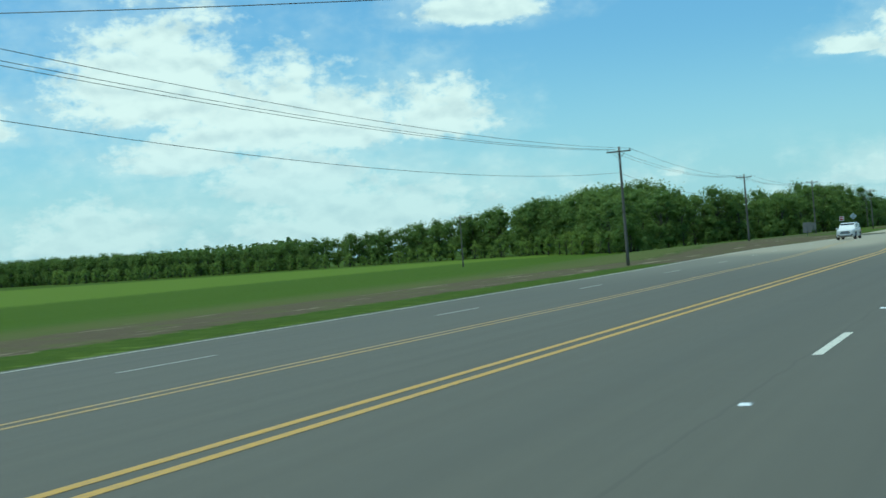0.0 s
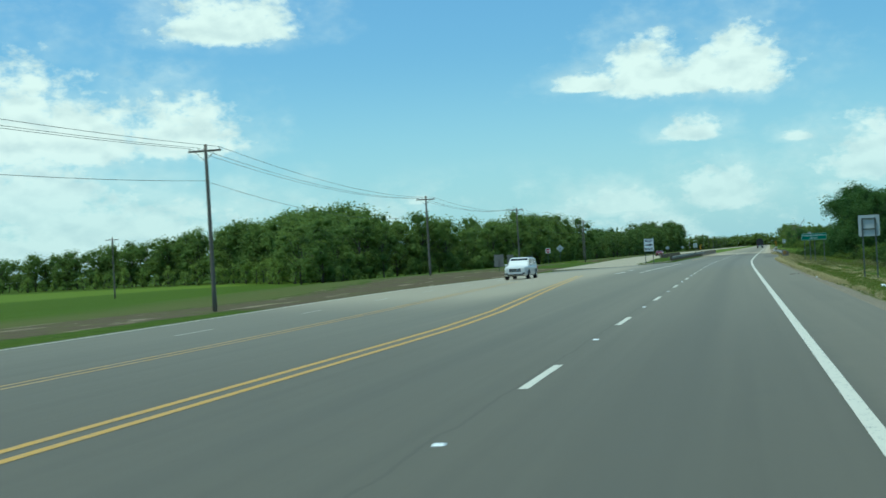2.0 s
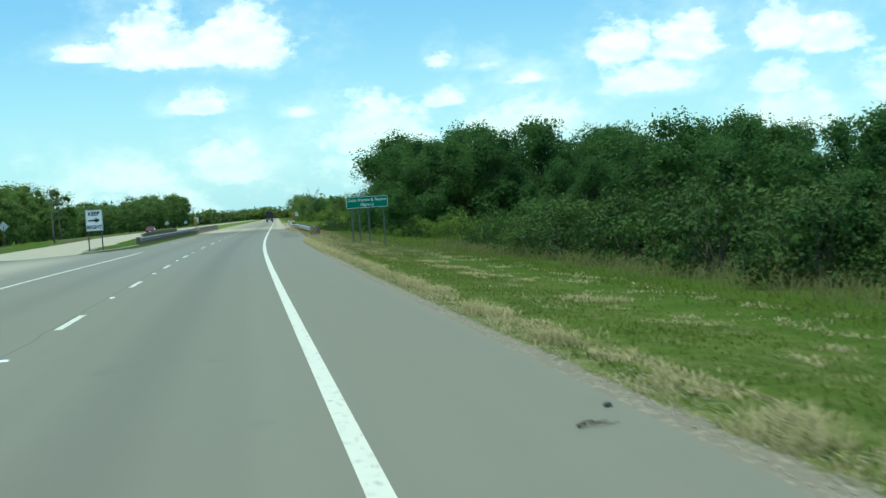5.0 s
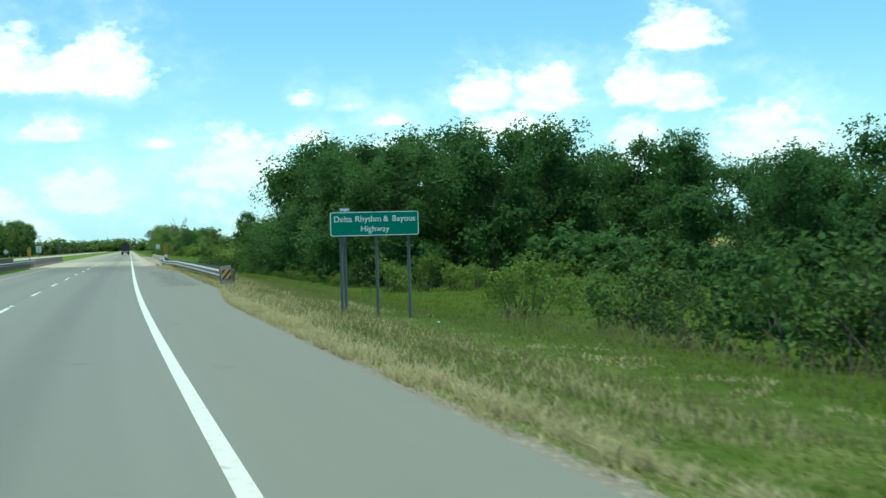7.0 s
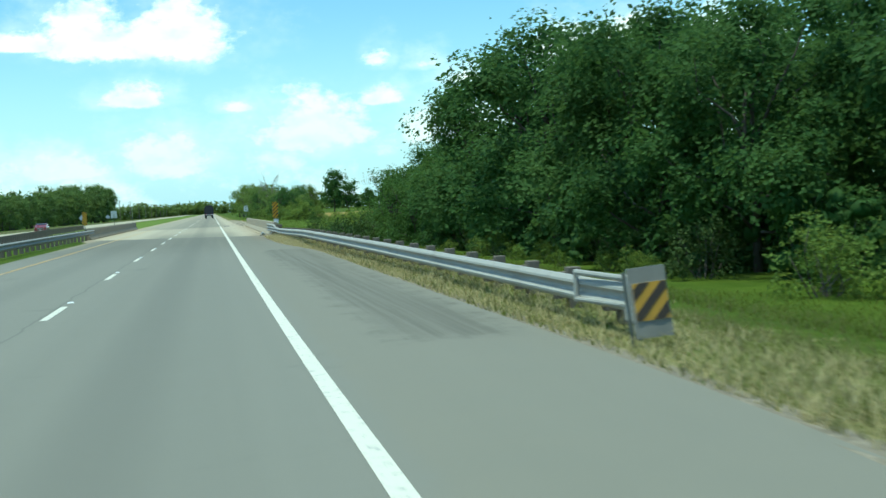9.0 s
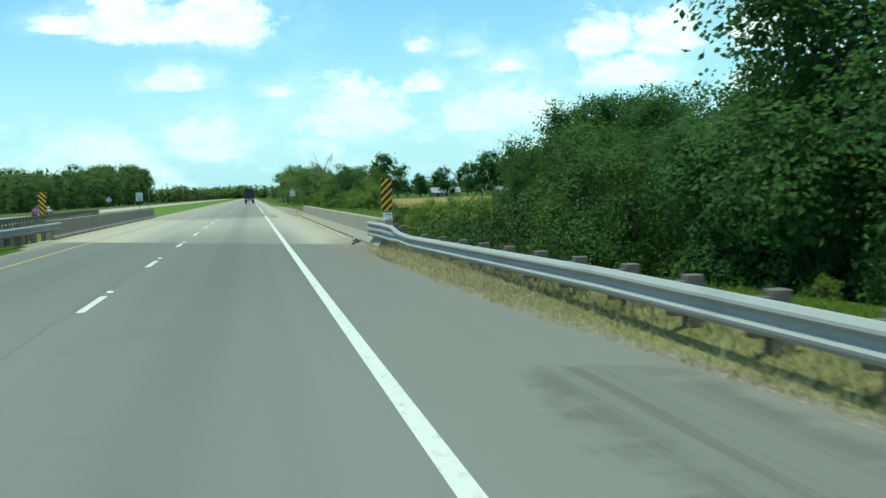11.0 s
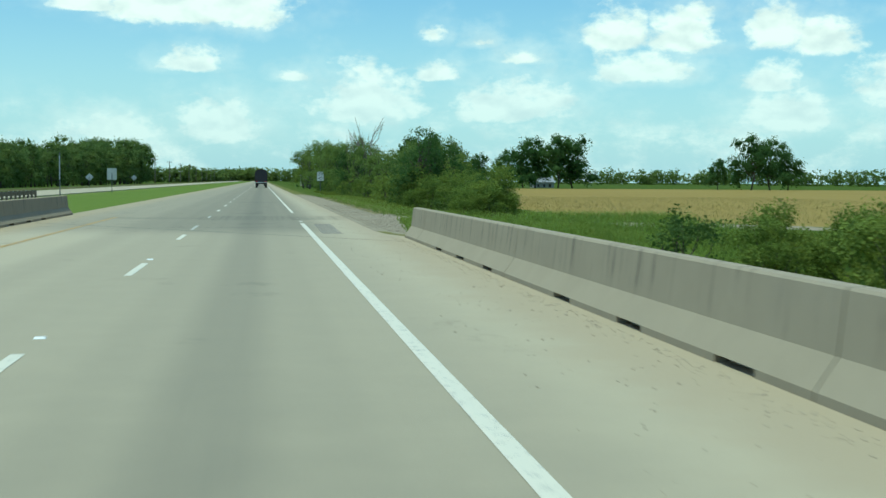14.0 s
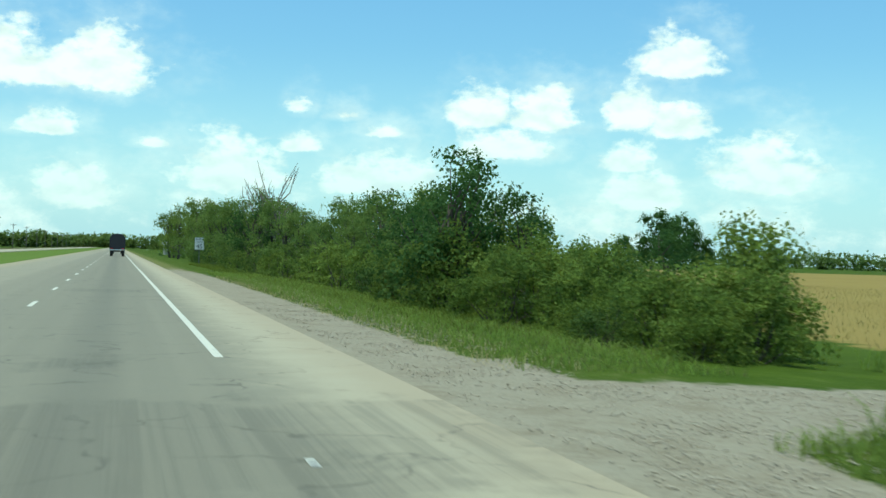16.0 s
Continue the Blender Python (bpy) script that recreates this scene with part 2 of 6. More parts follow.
    blots = k.math("ADD", 0.35, k.math("MULTIPLY", k.smooth(k.noise(streak_v, 2.4, 6.0, 0.7, 0.3), 0.40, 0.62), 0.65))
    long = k.math("ADD", y, k.math("MULTIPLY", jag, 2.2))
    for u0, u1, y0, y1, amount in ((0.9, 2.9, 176.0, 212.0, 0.75), (-4.2, 2.2, 308.4, 314.6, 0.42), (-8.0, -3.4, 309.6, 312.4, 0.38), (-2.6, -0.9, 303.6, 305.6, 0.45), (-2.8, -1.2, 317.0, 320.0, 0.45), (-3.4, -0.2, 345.0, 349.0, 0.40), (0.6, 1.9, 64.0, 84.0, 0.22)):
        box_u = k.math("MULTIPLY", k.smooth(wide, u0, u0 + 0.5), k.math("SUBTRACT", 1.0, k.smooth(wide, u1 - 0.5, u1)))
        box_y = k.math("MULTIPLY", k.smooth(long, y0, y0 + 1.0), k.math("SUBTRACT", 1.0, k.smooth(long, y1 - 1.0, y1)))
        base = k.mix(k.math("MULTIPLY", k.math("MULTIPLY", k.math("MULTIPLY", box_u, box_y), blots), amount), base, (0.085, 0.084, 0.074))
    cells = k.add("ShaderNodeTexVoronoi", None, Vector=k.add("ShaderNodeVectorMath", "ADD", i0=pos, i1=k.add("ShaderNodeVectorMath", "SCALE", i0=k.add("ShaderNodeTexNoise", None, Vector=pos, Scale=0.9, Detail=4.0).outputs["Color"], Scale=1.6).outputs[0]).outputs[0], Scale=0.34)
    cells.feature = "DISTANCE_TO_EDGE"
    crazed = k.math("MULTIPLY", k.math("SUBTRACT", 1.0, k.smooth(cells.outputs["Distance"], 0.004, 0.016)), k.smooth(mott, 0.42, 0.6))
    base = k.mix(k.math("MULTIPLY", k.math("MULTIPLY", crazed, k.smooth(y, 295.0, 299.0)), 0.55), base, (0.06, 0.058, 0.052))
    base = k.mix(k.math("MULTIPLY", grain, 0.35), base, (0.085, 0.085, 0.080))
    base = k.mix(1.0, base, (1.165, 1.055, 0.84), "MULTIPLY")
    rough = k.math("ADD", 0.78, k.math("MULTIPLY", mott, 0.12))
    finish(k, base, rough, grain, 0.35, 0.006, spec=0.35)
    return m


def paint_material(name, color, wear):
    m, k = material(name)
    pos = world_pos(k)
    worn = k.smooth(k.noise(pos, 9.0, 6.0, 0.75), wear, wear + 0.12)
    c = k.mix(k.math("MULTIPLY", worn, 0.8), color, (0.17, 0.17, 0.16))
    c = k.mix(k.math("MULTIPLY", k.noise(pos, 0.8, 4.0), 0.25), c, tone(color, 0.8))
    finish(k, c, 0.6, k.noise(pos, 80.0), 0.2, 0.004)
    return m


def ground_material():
    m, k = material("ground")
    pos = world_pos(k)
    fine, mid, big = k.noise(pos, 9.0, 5.0, 0.7), k.noise(pos, 0.7, 6.0, 0.65), k.noise(pos, 0.06, 4.0)
    edge = k.math("MULTIPLY", k.math("SUBTRACT", mid, 0.5), 1.1)

    def zone(name):
        return k.smooth(k.math("ADD", attr(k, name), edge), 0.40, 0.60)

    grass = k.mix(k.smooth(mid, 0.35, 0.7), (0.050, 0.078, 0.008), (0.080, 0.112, 0.013))
    grass = k.mix(k.math("MULTIPLY", k.smooth(k.noise(k.add("ShaderNodeVectorMath", "MULTIPLY", i0=pos, i1=(1.0, 0.35, 1.0)).outputs[0], 1.3, 6.0, 0.7), 0.58, 0.76), 0.5), grass, (0.24, 0.22, 0.09))
    grass = k.mix(k.math("MULTIPLY", k.noise(pos, 30.0, 4.0, 0.7), 0.5), grass, (0.048, 0.078, 0.012))
    crop_v = k.add("ShaderNodeVectorMath", "MULTIPLY", i0=pos, i1=(1.0, 0.06, 1.0)).outputs[0]
    rows = k.noise(crop_v, 0.5, 5.0, 0.6)
    crop = k.mix(rows, (0.052, 0.084, 0.009), (0.090, 0.132, 0.015))
    crop = k.mix(k.math("MULTIPLY", fine, 0.35), crop, (0.036, 0.064, 0.008))
    crop = k.mix(k.math("MULTIPLY", zone("bright"), 0.7), crop, (0.128, 0.178, 0.024))
    tired = k.mix(k.noise(pos, 0.25, 5.0, 0.7), (0.115, 0.098, 0.040), (0.082, 0.108, 0.028))
    crop = k.mix(k.math("MULTIPLY", attr(k, "tired"), 0.85), crop, tired)
    grass = k.mix(k.math("MULTIPLY", zone("bright"), 0.75), grass, k.mix(mid, (0.105, 0.160, 0.026), (0.160, 0.205, 0.045)))
    dirt = k.mix(mid, (0.072, 0.056, 0.034), (0.120, 0.094, 0.056))
    dirt = k.mix(k.math("MULTIPLY", k.smooth(fine, 0.45, 0.7), 0.5), dirt, (0.150, 0.125, 0.080))
    dirt = k.mix(k.math("MULTIPLY", k.smooth(k.noise(pos, 0.35, 6.0, 0.7), 0.46, 0.66), 0.6), dirt, (0.098, 0.112, 0.030))
    swept = k.add("ShaderNodeVectorMath", "MULTIPLY", i0=pos, i1=(1.0, 0.22, 1.0)).outputs[0]
    dirt = k.mix(k.math("MULTIPLY", k.smooth(k.noise(swept, 0.45, 6.0, 0.7), 0.56, 0.66), 0.75), dirt, (0.30, 0.245, 0.165))
    pebble = k.add("ShaderNodeTexVoronoi", None, Vector=pos, Scale=19.0)
    gravel = k.mix(k.noise(pos, 22.0, 4.0, 0.8), (0.215, 0.185, 0.132), (0.355, 0.310, 0.228))
    shade = k.add("ShaderNodeSeparateColor", None, Color=pebble.outputs["Color"]).outputs[0]
    gravel = k.mix(k.math("MULTIPLY", k.smooth(shade, 0.60, 0.95), 0.45), gravel, (0.190, 0.155, 0.108))
    gravel = k.mix(k.math("MULTIPLY", k.smooth(k.noise(pos, 0.9, 6.0, 0.7), 0.45, 0.68), 0.55), gravel, (0.190, 0.150, 0.098))
    straw_v = k.add("ShaderNodeVectorMath", "MULTIPLY", i0=pos, i1=(0.03, 0.12, 1.0)).outputs[0]
    wheat = k.mix(k.noise(straw_v, 0.6, 5.0), (0.225, 0.160, 0.048), (0.305, 0.235, 0.072))
    wheat = k.mix(k.math("MULTIPLY", fine, 0.3), wheat, (0.150, 0.098, 0.040))
    dry = k.mix(k.noise(pos, 6.0, 5.0, 0.7), (0.275, 0.235, 0.105), (0.175, 0.160, 0.060))
    c = k.mix(zone("crop"), grass, crop)
    c = k.mix(zone("dirt"), c, dirt)
    c = k.mix(zone("wheat"), c, wheat)
    wisps = k.smooth(k.math("ADD", k.math("MULTIPLY", attr(k, "dry"), 1.1), k.math("MULTIPLY", k.math("SUBTRACT", k.noise(pos, 2.6, 7.0, 0.75), 0.5), 1.6)), 0.10, 0.95)
    c = k.mix(k.math("MULTIPLY", wisps, 0.80), c, dry)
    crumb = k.mix(k.noise(pos, 14.0, 5.0, 0.75), (0.115, 0.098, 0.068), (0.275, 0.235, 0.170))
    crumb = k.mix(k.math("MULTIPLY", k.smooth(shade, 0.70, 0.98), 0.5), crumb, (0.36, 0.31, 0.23))
    ragged = k.math("ADD", attr(k, "crumb"), k.math("MULTIPLY", k.math("SUBTRACT", k.noise(pos, 2.2, 7.0, 0.75), 0.5), 1.5))
    c = k.mix(k.smooth(ragged, 0.36, 0.62), c, crumb)
    c = k.mix(zone("gravel"), c, gravel)
    finish(k, c, 0.95, k.math("ADD", k.math("MULTIPLY", fine, 0.3), k.noise(pos, 40.0)), 0.35, 0.03, spec=0.04)
    return m


def leaf_material(name, dark, light, glow=0.32, yellow=(0.16, 0.20, 0.03)):
    m, k = material(name)
    rnd = k.add("ShaderNodeNewGeometry").outputs["Random Per Island"]
    tree = k.add("ShaderNodeObjectInfo").outputs["Random"]
    o = k.add("ShaderNodeTexCoord").outputs["Object"]
    patch = k.noise(o, 0.55, 4.0)
    c = k.mix(rnd, dark, light)
    c = k.mix(k.math("MULTIPLY", k.smooth(patch, 0.40, 0.70), 0.45), c, yellow)
    # hollows between tufts darkened in the colour, from the noise that drives the bump
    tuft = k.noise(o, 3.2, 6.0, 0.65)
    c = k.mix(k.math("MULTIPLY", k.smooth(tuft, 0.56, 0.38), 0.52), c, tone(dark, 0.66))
    c = k.mix(k.math("MULTIPLY", k.smooth(tree, 0.35, 0.0), 0.5), c, tone(dark, 0.75))
    c = k.mix(k.math("MULTIPLY", k.smooth(tree, 0.55, 1.0), 0.45), c, yellow)
    b = k.add("ShaderNodeBsdfPrincipled", None, Base_Color=c, Roughness=0.68)
    b.inputs["Specular IOR Level"].default_value = 0.16
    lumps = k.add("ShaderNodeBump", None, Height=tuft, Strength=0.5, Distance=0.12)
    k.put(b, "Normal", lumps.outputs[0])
    tr = k.add("ShaderNodeBsdfTranslucent", None, Color=k.mix(0.5, c, yellow))
    mx = k.add("ShaderNodeMixShader", None, i0=glow, i1=b.outputs[0], i2=tr.outputs[0])
    k.add("ShaderNodeOutputMaterial", None, Surface=mx.outputs[0])
    return m


def bark_material(name, a, b):
    m, k = material(name)
    o = k.add("ShaderNodeTexCoord").outputs["Object"]
    v = k.add("ShaderNodeVectorMath", "MULTIPLY", i0=o, i1=(9.0, 9.0, 1.2)).outputs[0]
    n = k.noise(v, 1.6, 6.0, 0.7)
    finish(k, k.mix(n, a, b), 0.92, n, 0.8, 0.03, spec=0.2)
    return m


def concrete_material(name="barrier_concrete", cast=(1.09, 1.0, 0.88)):
    m, k = material(name)
    o = k.add("ShaderNodeTexCoord").outputs["Object"]
    pos = world_pos(k)
    mott, fine = k.noise(pos, 1.1, 6.0, 0.65), k.noise(pos, 40.0, 4.0, 0.7)
    c = k.mix(mott, (0.240, 0.220, 0.172), (0.335, 0.308, 0.244))
    run_v = k.add("ShaderNodeVectorMath", "MULTIPLY", i0=pos, i1=(3.0, 6.0, 0.35)).outputs[0]
    runs = k.smooth(k.noise(run_v, 1.0, 5.0, 0.7), 0.52, 0.68)
    z = k.add("ShaderNodeSeparateXYZ", None, Vector=pos).outputs[2]
    reach = k.math("MULTIPLY", k.smooth(k.math("ADD", z, k.math("MULTIPLY", mott, 0.35)), 0.40, 0.78), runs)
    c = k.mix(k.math("MULTIPLY", reach, 0.75), c, (0.085, 0.080, 0.068))
    c = k.mix(k.math("MULTIPLY", k.smooth(k.noise(pos, 0.5, 5.0), 0.55, 0.75), 0.4), c, (0.24, 0.225, 0.19))
    c = k.mix(k.math("MULTIPLY", fine, 0.22), c, (0.22, 0.21, 0.19))
    c = k.mix(1.0, c, cast, "MULTIPLY")
    finish(k, c, 0.9, fine, 0.4, 0.006, spec=0.25)
    return m


def metal_sheet(name, color, rough=0.42):
    m, k = material(name)
    o = k.add("ShaderNodeTexCoord").outputs["Object"]
    sp = k.add("ShaderNodeTexVoronoi", None, Vector=o, Scale=26.0).outputs["Distance"]
    big = k.noise(o, 1.2, 5.0)
    c = k.mix(sp, tone(color, 0.94), tone(color, 1.04))
    c = k.mix(k.math("MULTIPLY", k.smooth(big, 0.5, 0.75), 0.35), c, tone(color, 0.62))
    finish(k, c, k.math("ADD", rough, k.math("MULTIPLY", big, 0.2)), sp, 0.05, 0.003, metal=0.3)
    return m


ASPHALT = asphalt_material()
WHITE_PAINT = paint_material("white_road_paint", (0.62, 0.58, 0.46), 0.54)
FADED_PAINT = paint_material("faded_white_road_paint", (0.47, 0.445, 0.36), 0.48)
YELLOW_PAINT = paint_material("yellow_road_paint", (0.50, 0.290, 0.045), 0.52)
FADED_YELLOW = paint_material("faded_yellow_road_paint", (0.43, 0.265, 0.062), 0.48)
GROUND = ground_material()
CONCRETE = concrete_material()
# concrete with rust stain and the road face's shade tinted into one cast
CONCRETE_BROWN_SHADE = concrete_material("brown_shaded_concrete", (1.05, 0.93, 0.76))
GALV = metal_sheet("galvanized_steel", (0.36, 0.345, 0.30), 0.72)
SIGN_BACK = grained("bare_aluminium_sign_back", (0.47, 0.48, 0.47), 0.5, 3.0, 0.10, metal=0.35)
POST_STEEL = grained("green_grey_steel_post", (0.135, 0.150, 0.135), 0.65, 5.0, 0.15, metal=0.2)
WOOD_POST = bark_material("weathered_post_wood", (0.10, 0.080, 0.060), (0.205, 0.175, 0.140))
POLE_WOOD = bark_material("weathered_pole_wood", (0.115, 0.095, 0.075), (0.235, 0.205, 0.170))
BARK = bark_material("bark", (0.060, 0.048, 0.036), (0.135, 0.112, 0.088))
DEAD_WOOD = bark_material("bare_dead_wood", (0.14, 0.115, 0.09), (0.27, 0.235, 0.19))
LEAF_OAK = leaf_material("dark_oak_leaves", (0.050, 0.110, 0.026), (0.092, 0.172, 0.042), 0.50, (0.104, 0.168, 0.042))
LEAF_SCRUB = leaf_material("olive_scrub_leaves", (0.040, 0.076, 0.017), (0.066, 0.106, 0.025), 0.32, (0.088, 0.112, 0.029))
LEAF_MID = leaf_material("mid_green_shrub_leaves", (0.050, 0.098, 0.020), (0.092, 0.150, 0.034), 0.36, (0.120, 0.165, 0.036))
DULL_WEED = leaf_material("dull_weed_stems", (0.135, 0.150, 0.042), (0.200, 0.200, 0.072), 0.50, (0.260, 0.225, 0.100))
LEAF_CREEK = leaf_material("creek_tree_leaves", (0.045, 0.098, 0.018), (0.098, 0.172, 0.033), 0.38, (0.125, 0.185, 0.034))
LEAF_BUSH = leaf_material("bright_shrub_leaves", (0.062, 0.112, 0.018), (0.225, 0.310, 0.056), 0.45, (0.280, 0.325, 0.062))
LEAF_FAR = leaf_material("distant_leaves", (0.088, 0.150, 0.036), (0.160, 0.232, 0.062), 0.48, (0.175, 0.225, 0.055))
LEAF_LEFT = leaf_material("field_edge_leaves", (0.105, 0.172, 0.036), (0.190, 0.268, 0.064), 0.50, (0.225, 0.285, 0.070))
LEAF_YOUNG = leaf_material("young_tree_leaves", (0.190, 0.280, 0.052), (0.290, 0.385, 0.088), 0.55, (0.330, 0.390, 0.092))
GRASS_GREEN = leaf_material("grass_blades", (0.088, 0.136, 0.014), (0.128, 0.176, 0.022), 0.50, (0.175, 0.184, 0.036))
GRASS_FRESH = leaf_material("fresh_grass_blades", (0.130, 0.215, 0.028), (0.200, 0.290, 0.048), 0.50, (0.250, 0.290, 0.066))
WHEAT_STRAW = leaf_material("ripe_wheat_straw", (0.255, 0.205, 0.075), (0.350, 0.285, 0.105), 0.45, (0.30, 0.27, 0.09))
GRASS_DRY = leaf_material("dry_grass_blades", (0.400, 0.340, 0.165), (0.560, 0.480, 0.255), 0.50, (0.48, 0.40, 0.19))
STONE = grained("gravel_stone", (0.34, 0.29, 0.215), 0.9, 3.0, 0.3)
RUBBER = grained("dark_rubber", (0.018, 0.018, 0.018), 0.75, 5.0, 0.2)
WIRE = grained("dark_cable", (0.035, 0.035, 0.036), 0.6)
GREEN_SIGN = grained("green_sign_sheeting", (0.000, 0.150, 0.085), 0.45, 2.0, 0.08)
WHITE_SIGN = grained("white_sign_sheeting", (0.74, 0.75, 0.74), 0.45, 2.0, 0.05)
BLACK_SIGN = grained("black_sign_sheeting", (0.012, 0.012, 0.012), 0.5, 2.0, 0.1)
YELLOW_SIGN = grained("yellow_sign_sheeting", (0.70, 0.38, 0.010), 0.45, 2.0, 0.08)
GREY_BOARD = grained("weathered_grey_board", (0.205, 0.190, 0.160), 0.8, 3.0, 0.2)
RUSTY_YELLOW = grained("rusty_yellow_sheeting", (0.46, 0.25, 0.030), 0.6, 4.0, 0.15, dirt=(0.22, 0.12, 0.03))
BROWN_BLACK = grained("faded_brown_black_sheeting", (0.045, 0.032, 0.022), 0.7, 4.0, 0.2)
RED_SIGN = grained("red_sign_sheeting", (0.48, 0.020, 0.022), 0.45, 2.0, 0.08)
CAR_WHITE = grained("white_car_paint", (0.66, 0.65, 0.61), 0.35, 1.0, 0.03, fine=8.0, bump=0.0, spec=0.4, coat=0.25)
CAR_RED = grained("maroon_car_paint", (0.16, 0.022, 0.020), 0.28, 1.0, 0.05, fine=8.0, bump=0.0, spec=0.5, coat=0.6)
TRUCK_BLACK = grained("black_tarpaulin", (0.020, 0.020, 0.024), 0.65, 2.0, 0.25)
CAR_GLASS = grained("dark_car_glass", (0.018, 0.022, 0.026), 0.06, 1.0, 0.05, bump=0.0, spec=0.7)
CHROME = grained("chrome_trim", (0.66, 0.67, 0.68), 0.18, 2.0, 0.05, metal=1.0, bump=0.0)
LAMP_GLASS = grained("lamp_glass", (0.78, 0.79, 0.80), 0.12, 2.0, 0.05, bump=0.0, spec=0.7)
LAMP_RED = grained("red_lamp_glass", (0.38, 0.012, 0.012), 0.2, 2.0, 0.05, bump=0.0)
PLASTIC_BLACK = grained("black_plastic_trim", (0.022, 0.022, 0.023), 0.6, 3.0, 0.15)
PLASTIC_BAG = grained("crumpled_grey_plastic", (0.26, 0.29, 0.29), 0.3, 9.0, 0.5, fine=30.0, bump=0.6)
LITTER_WHITE = grained("white_litter_plastic", (0.76, 0.77, 0.77), 0.5, 8.0, 0.08)
ROOF_METAL = grained("pale_roof_metal", (0.34, 0.34, 0.33), 0.45, 1.0, 0.1, metal=0.3)
HOUSE_WALL = grained("pale_house_siding", (0.36, 0.34, 0.30), 0.8, 1.0, 0.08)

# ---- building helpers ----
def part(name, bm, mat, parent=None, label="", smooth=False):
    """Link a bmesh as one mesh object, under a thing or a part."""
    me = bpy.data.meshes.new(name)
    bm.to_mesh(me)
    bm.free()
    if smooth:
        me.shade_smooth()
    me.materials.append(mat)
    ob = new(name, me)
    if parent is not None:
        ob.parent = parent
    if label:
        ob["label"] = label
    return ob


def share(name, me, m, parent=None):
    ob = new(name, me)
    ob.matrix_basis = m
    ob.parent = parent
    return ob


def box(bm, x0, x1, y0, y1, z0, z1, bevel=0.0):
    r = bmesh.ops.create_cube(bm, size=1.0, matrix=Matrix.Translation(((x0 + x1) / 2, (y0 + y1) / 2, (z0 + z1) / 2)) @ Matrix.Diagonal((x1 - x0, y1 - y0, z1 - z0, 1)))
    if bevel:
        vs = set(r["verts"])
        es = [e for e in bm.edges if e.verts[0] in vs and e.verts[1] in vs]
        bmesh.ops.bevel(bm, geom=es, offset=bevel, segments=2, affect="EDGES", profile=0.5)
    return bm


def rod(bm, a, b, r0, r1=None, seg=10):
    """A tapered round bar from a to b."""
    a, b = Vector(a), Vector(b)
    r1 = r0 if r1 is None else r1
    m = Matrix.Translation((a + b) / 2) @ (b - a).to_track_quat("Z", "Y").to_matrix().to_4x4()
    bmesh.ops.create_cone(bm, cap_ends=True, segments=seg, radius1=r0, radius2=r1, depth=(b - a).length, matrix=m)
    return bm


def plate(bm, outline, y0, y1):
    """An upright slab from an outline in x and z, thick along y."""
    a = [bm.verts.new((x, y0, z)) for x, z in outline]
    b = [bm.verts.new((x, y1, z)) for x, z in outline]
    n = len(outline)
    bm.faces.new(a)
    bm.faces.new(b[::-1])
    for i in range(n):
        bm.faces.new((a[i], b[i], b[(i + 1) % n], a[(i + 1) % n])[::-1])
    bmesh.ops.recalc_face_normals(bm, faces=bm.faces)
    return bm


def rounded(w, h, r, seg=4):
    pts = []
    for cx, cz, a0 in ((w / 2 - r, h / 2 - r, 0), (-w / 2 + r, h / 2 - r, 90), (-w / 2 + r, -h / 2 + r, 180), (w / 2 - r, -h / 2 + r, 270)):
        for i in range(seg + 1):
            a = radians(a0 + 90 * i / seg)
            pts.append((cx + r * math.cos(a), cz + r * math.sin(a)))
    return pts


def loft(bm, rings, close=True):
    """Join rings of equally many points into a skin."""
    vs = [[bm.verts.new(p) for p in ring] for ring in rings]
    n = len(rings[0])
    for a, b in zip(vs, vs[1:]):
        for i in range(n if close else n - 1):
            bm.faces.new((a[i], a[(i + 1) % n], b[(i + 1) % n], b[i]))
    if close:
        bm.faces.new(vs[0][::-1])
        bm.faces.new(vs[-1])
    bmesh.ops.recalc_face_normals(bm, faces=bm.faces)
    return bm


def lettering(text, size, mat, parent, m, name="lettering", bold=0.0, narrow=1.0):
    """Flat letters in the built-in font, as a mesh; m places the text's middle, x right and y up."""
    cu = bpy.data.curves.new(name, "FONT")
    cu.body, cu.size, cu.align_x, cu.align_y = text, size, "CENTER", "CENTER"
    cu.extrude, cu.offset = 0.002, bold
    tmp = bpy.data.objects.new(name, cu)
    scene.collection.objects.link(tmp)
    dg = bpy.context.evaluated_depsgraph_get()
    me = bpy.data.meshes.new_from_object(tmp.evaluated_get(dg))
    bpy.data.objects.remove(tmp)
    me.materials.clear()
    me.materials.append(mat)
    ob = new(name, me)
    ob.parent = parent
    ob.matrix_basis = m @ Matrix.Diagonal((narrow, 1, 1, 1))
    return ob


UP = Matrix.Rotation(radians(90), 4, "X")      # lays the x-y plane of lettering upright, facing -y
BEND, BEND_AT, BEND_LEN = 0.0253, 149.2, 14.0


def cx(y):
    """x of the right edge line at y: straight, then a slight bend to the right."""
    t = (y - BEND_AT) / BEND_LEN
    return BEND * BEND_LEN * (t if t > 40 else math.log1p(math.exp(t)))


def step(a, b, v):
    t = min(1.0, max(0.0, (v - a) / (b - a)))
    return t * t * (3 - 2 * t)


def road_z(u):
    """The carriageway falls away to the left of its crown."""
    return 0.0 if u > -9.8 else -0.03 * (-9.8 - u)


def left_flare(y):
    """How far the far lanes swing outwards before the median."""
    return -0.7 * step(24.0, 50.0, y) - 3.7 * step(48.0, 122.0, y)


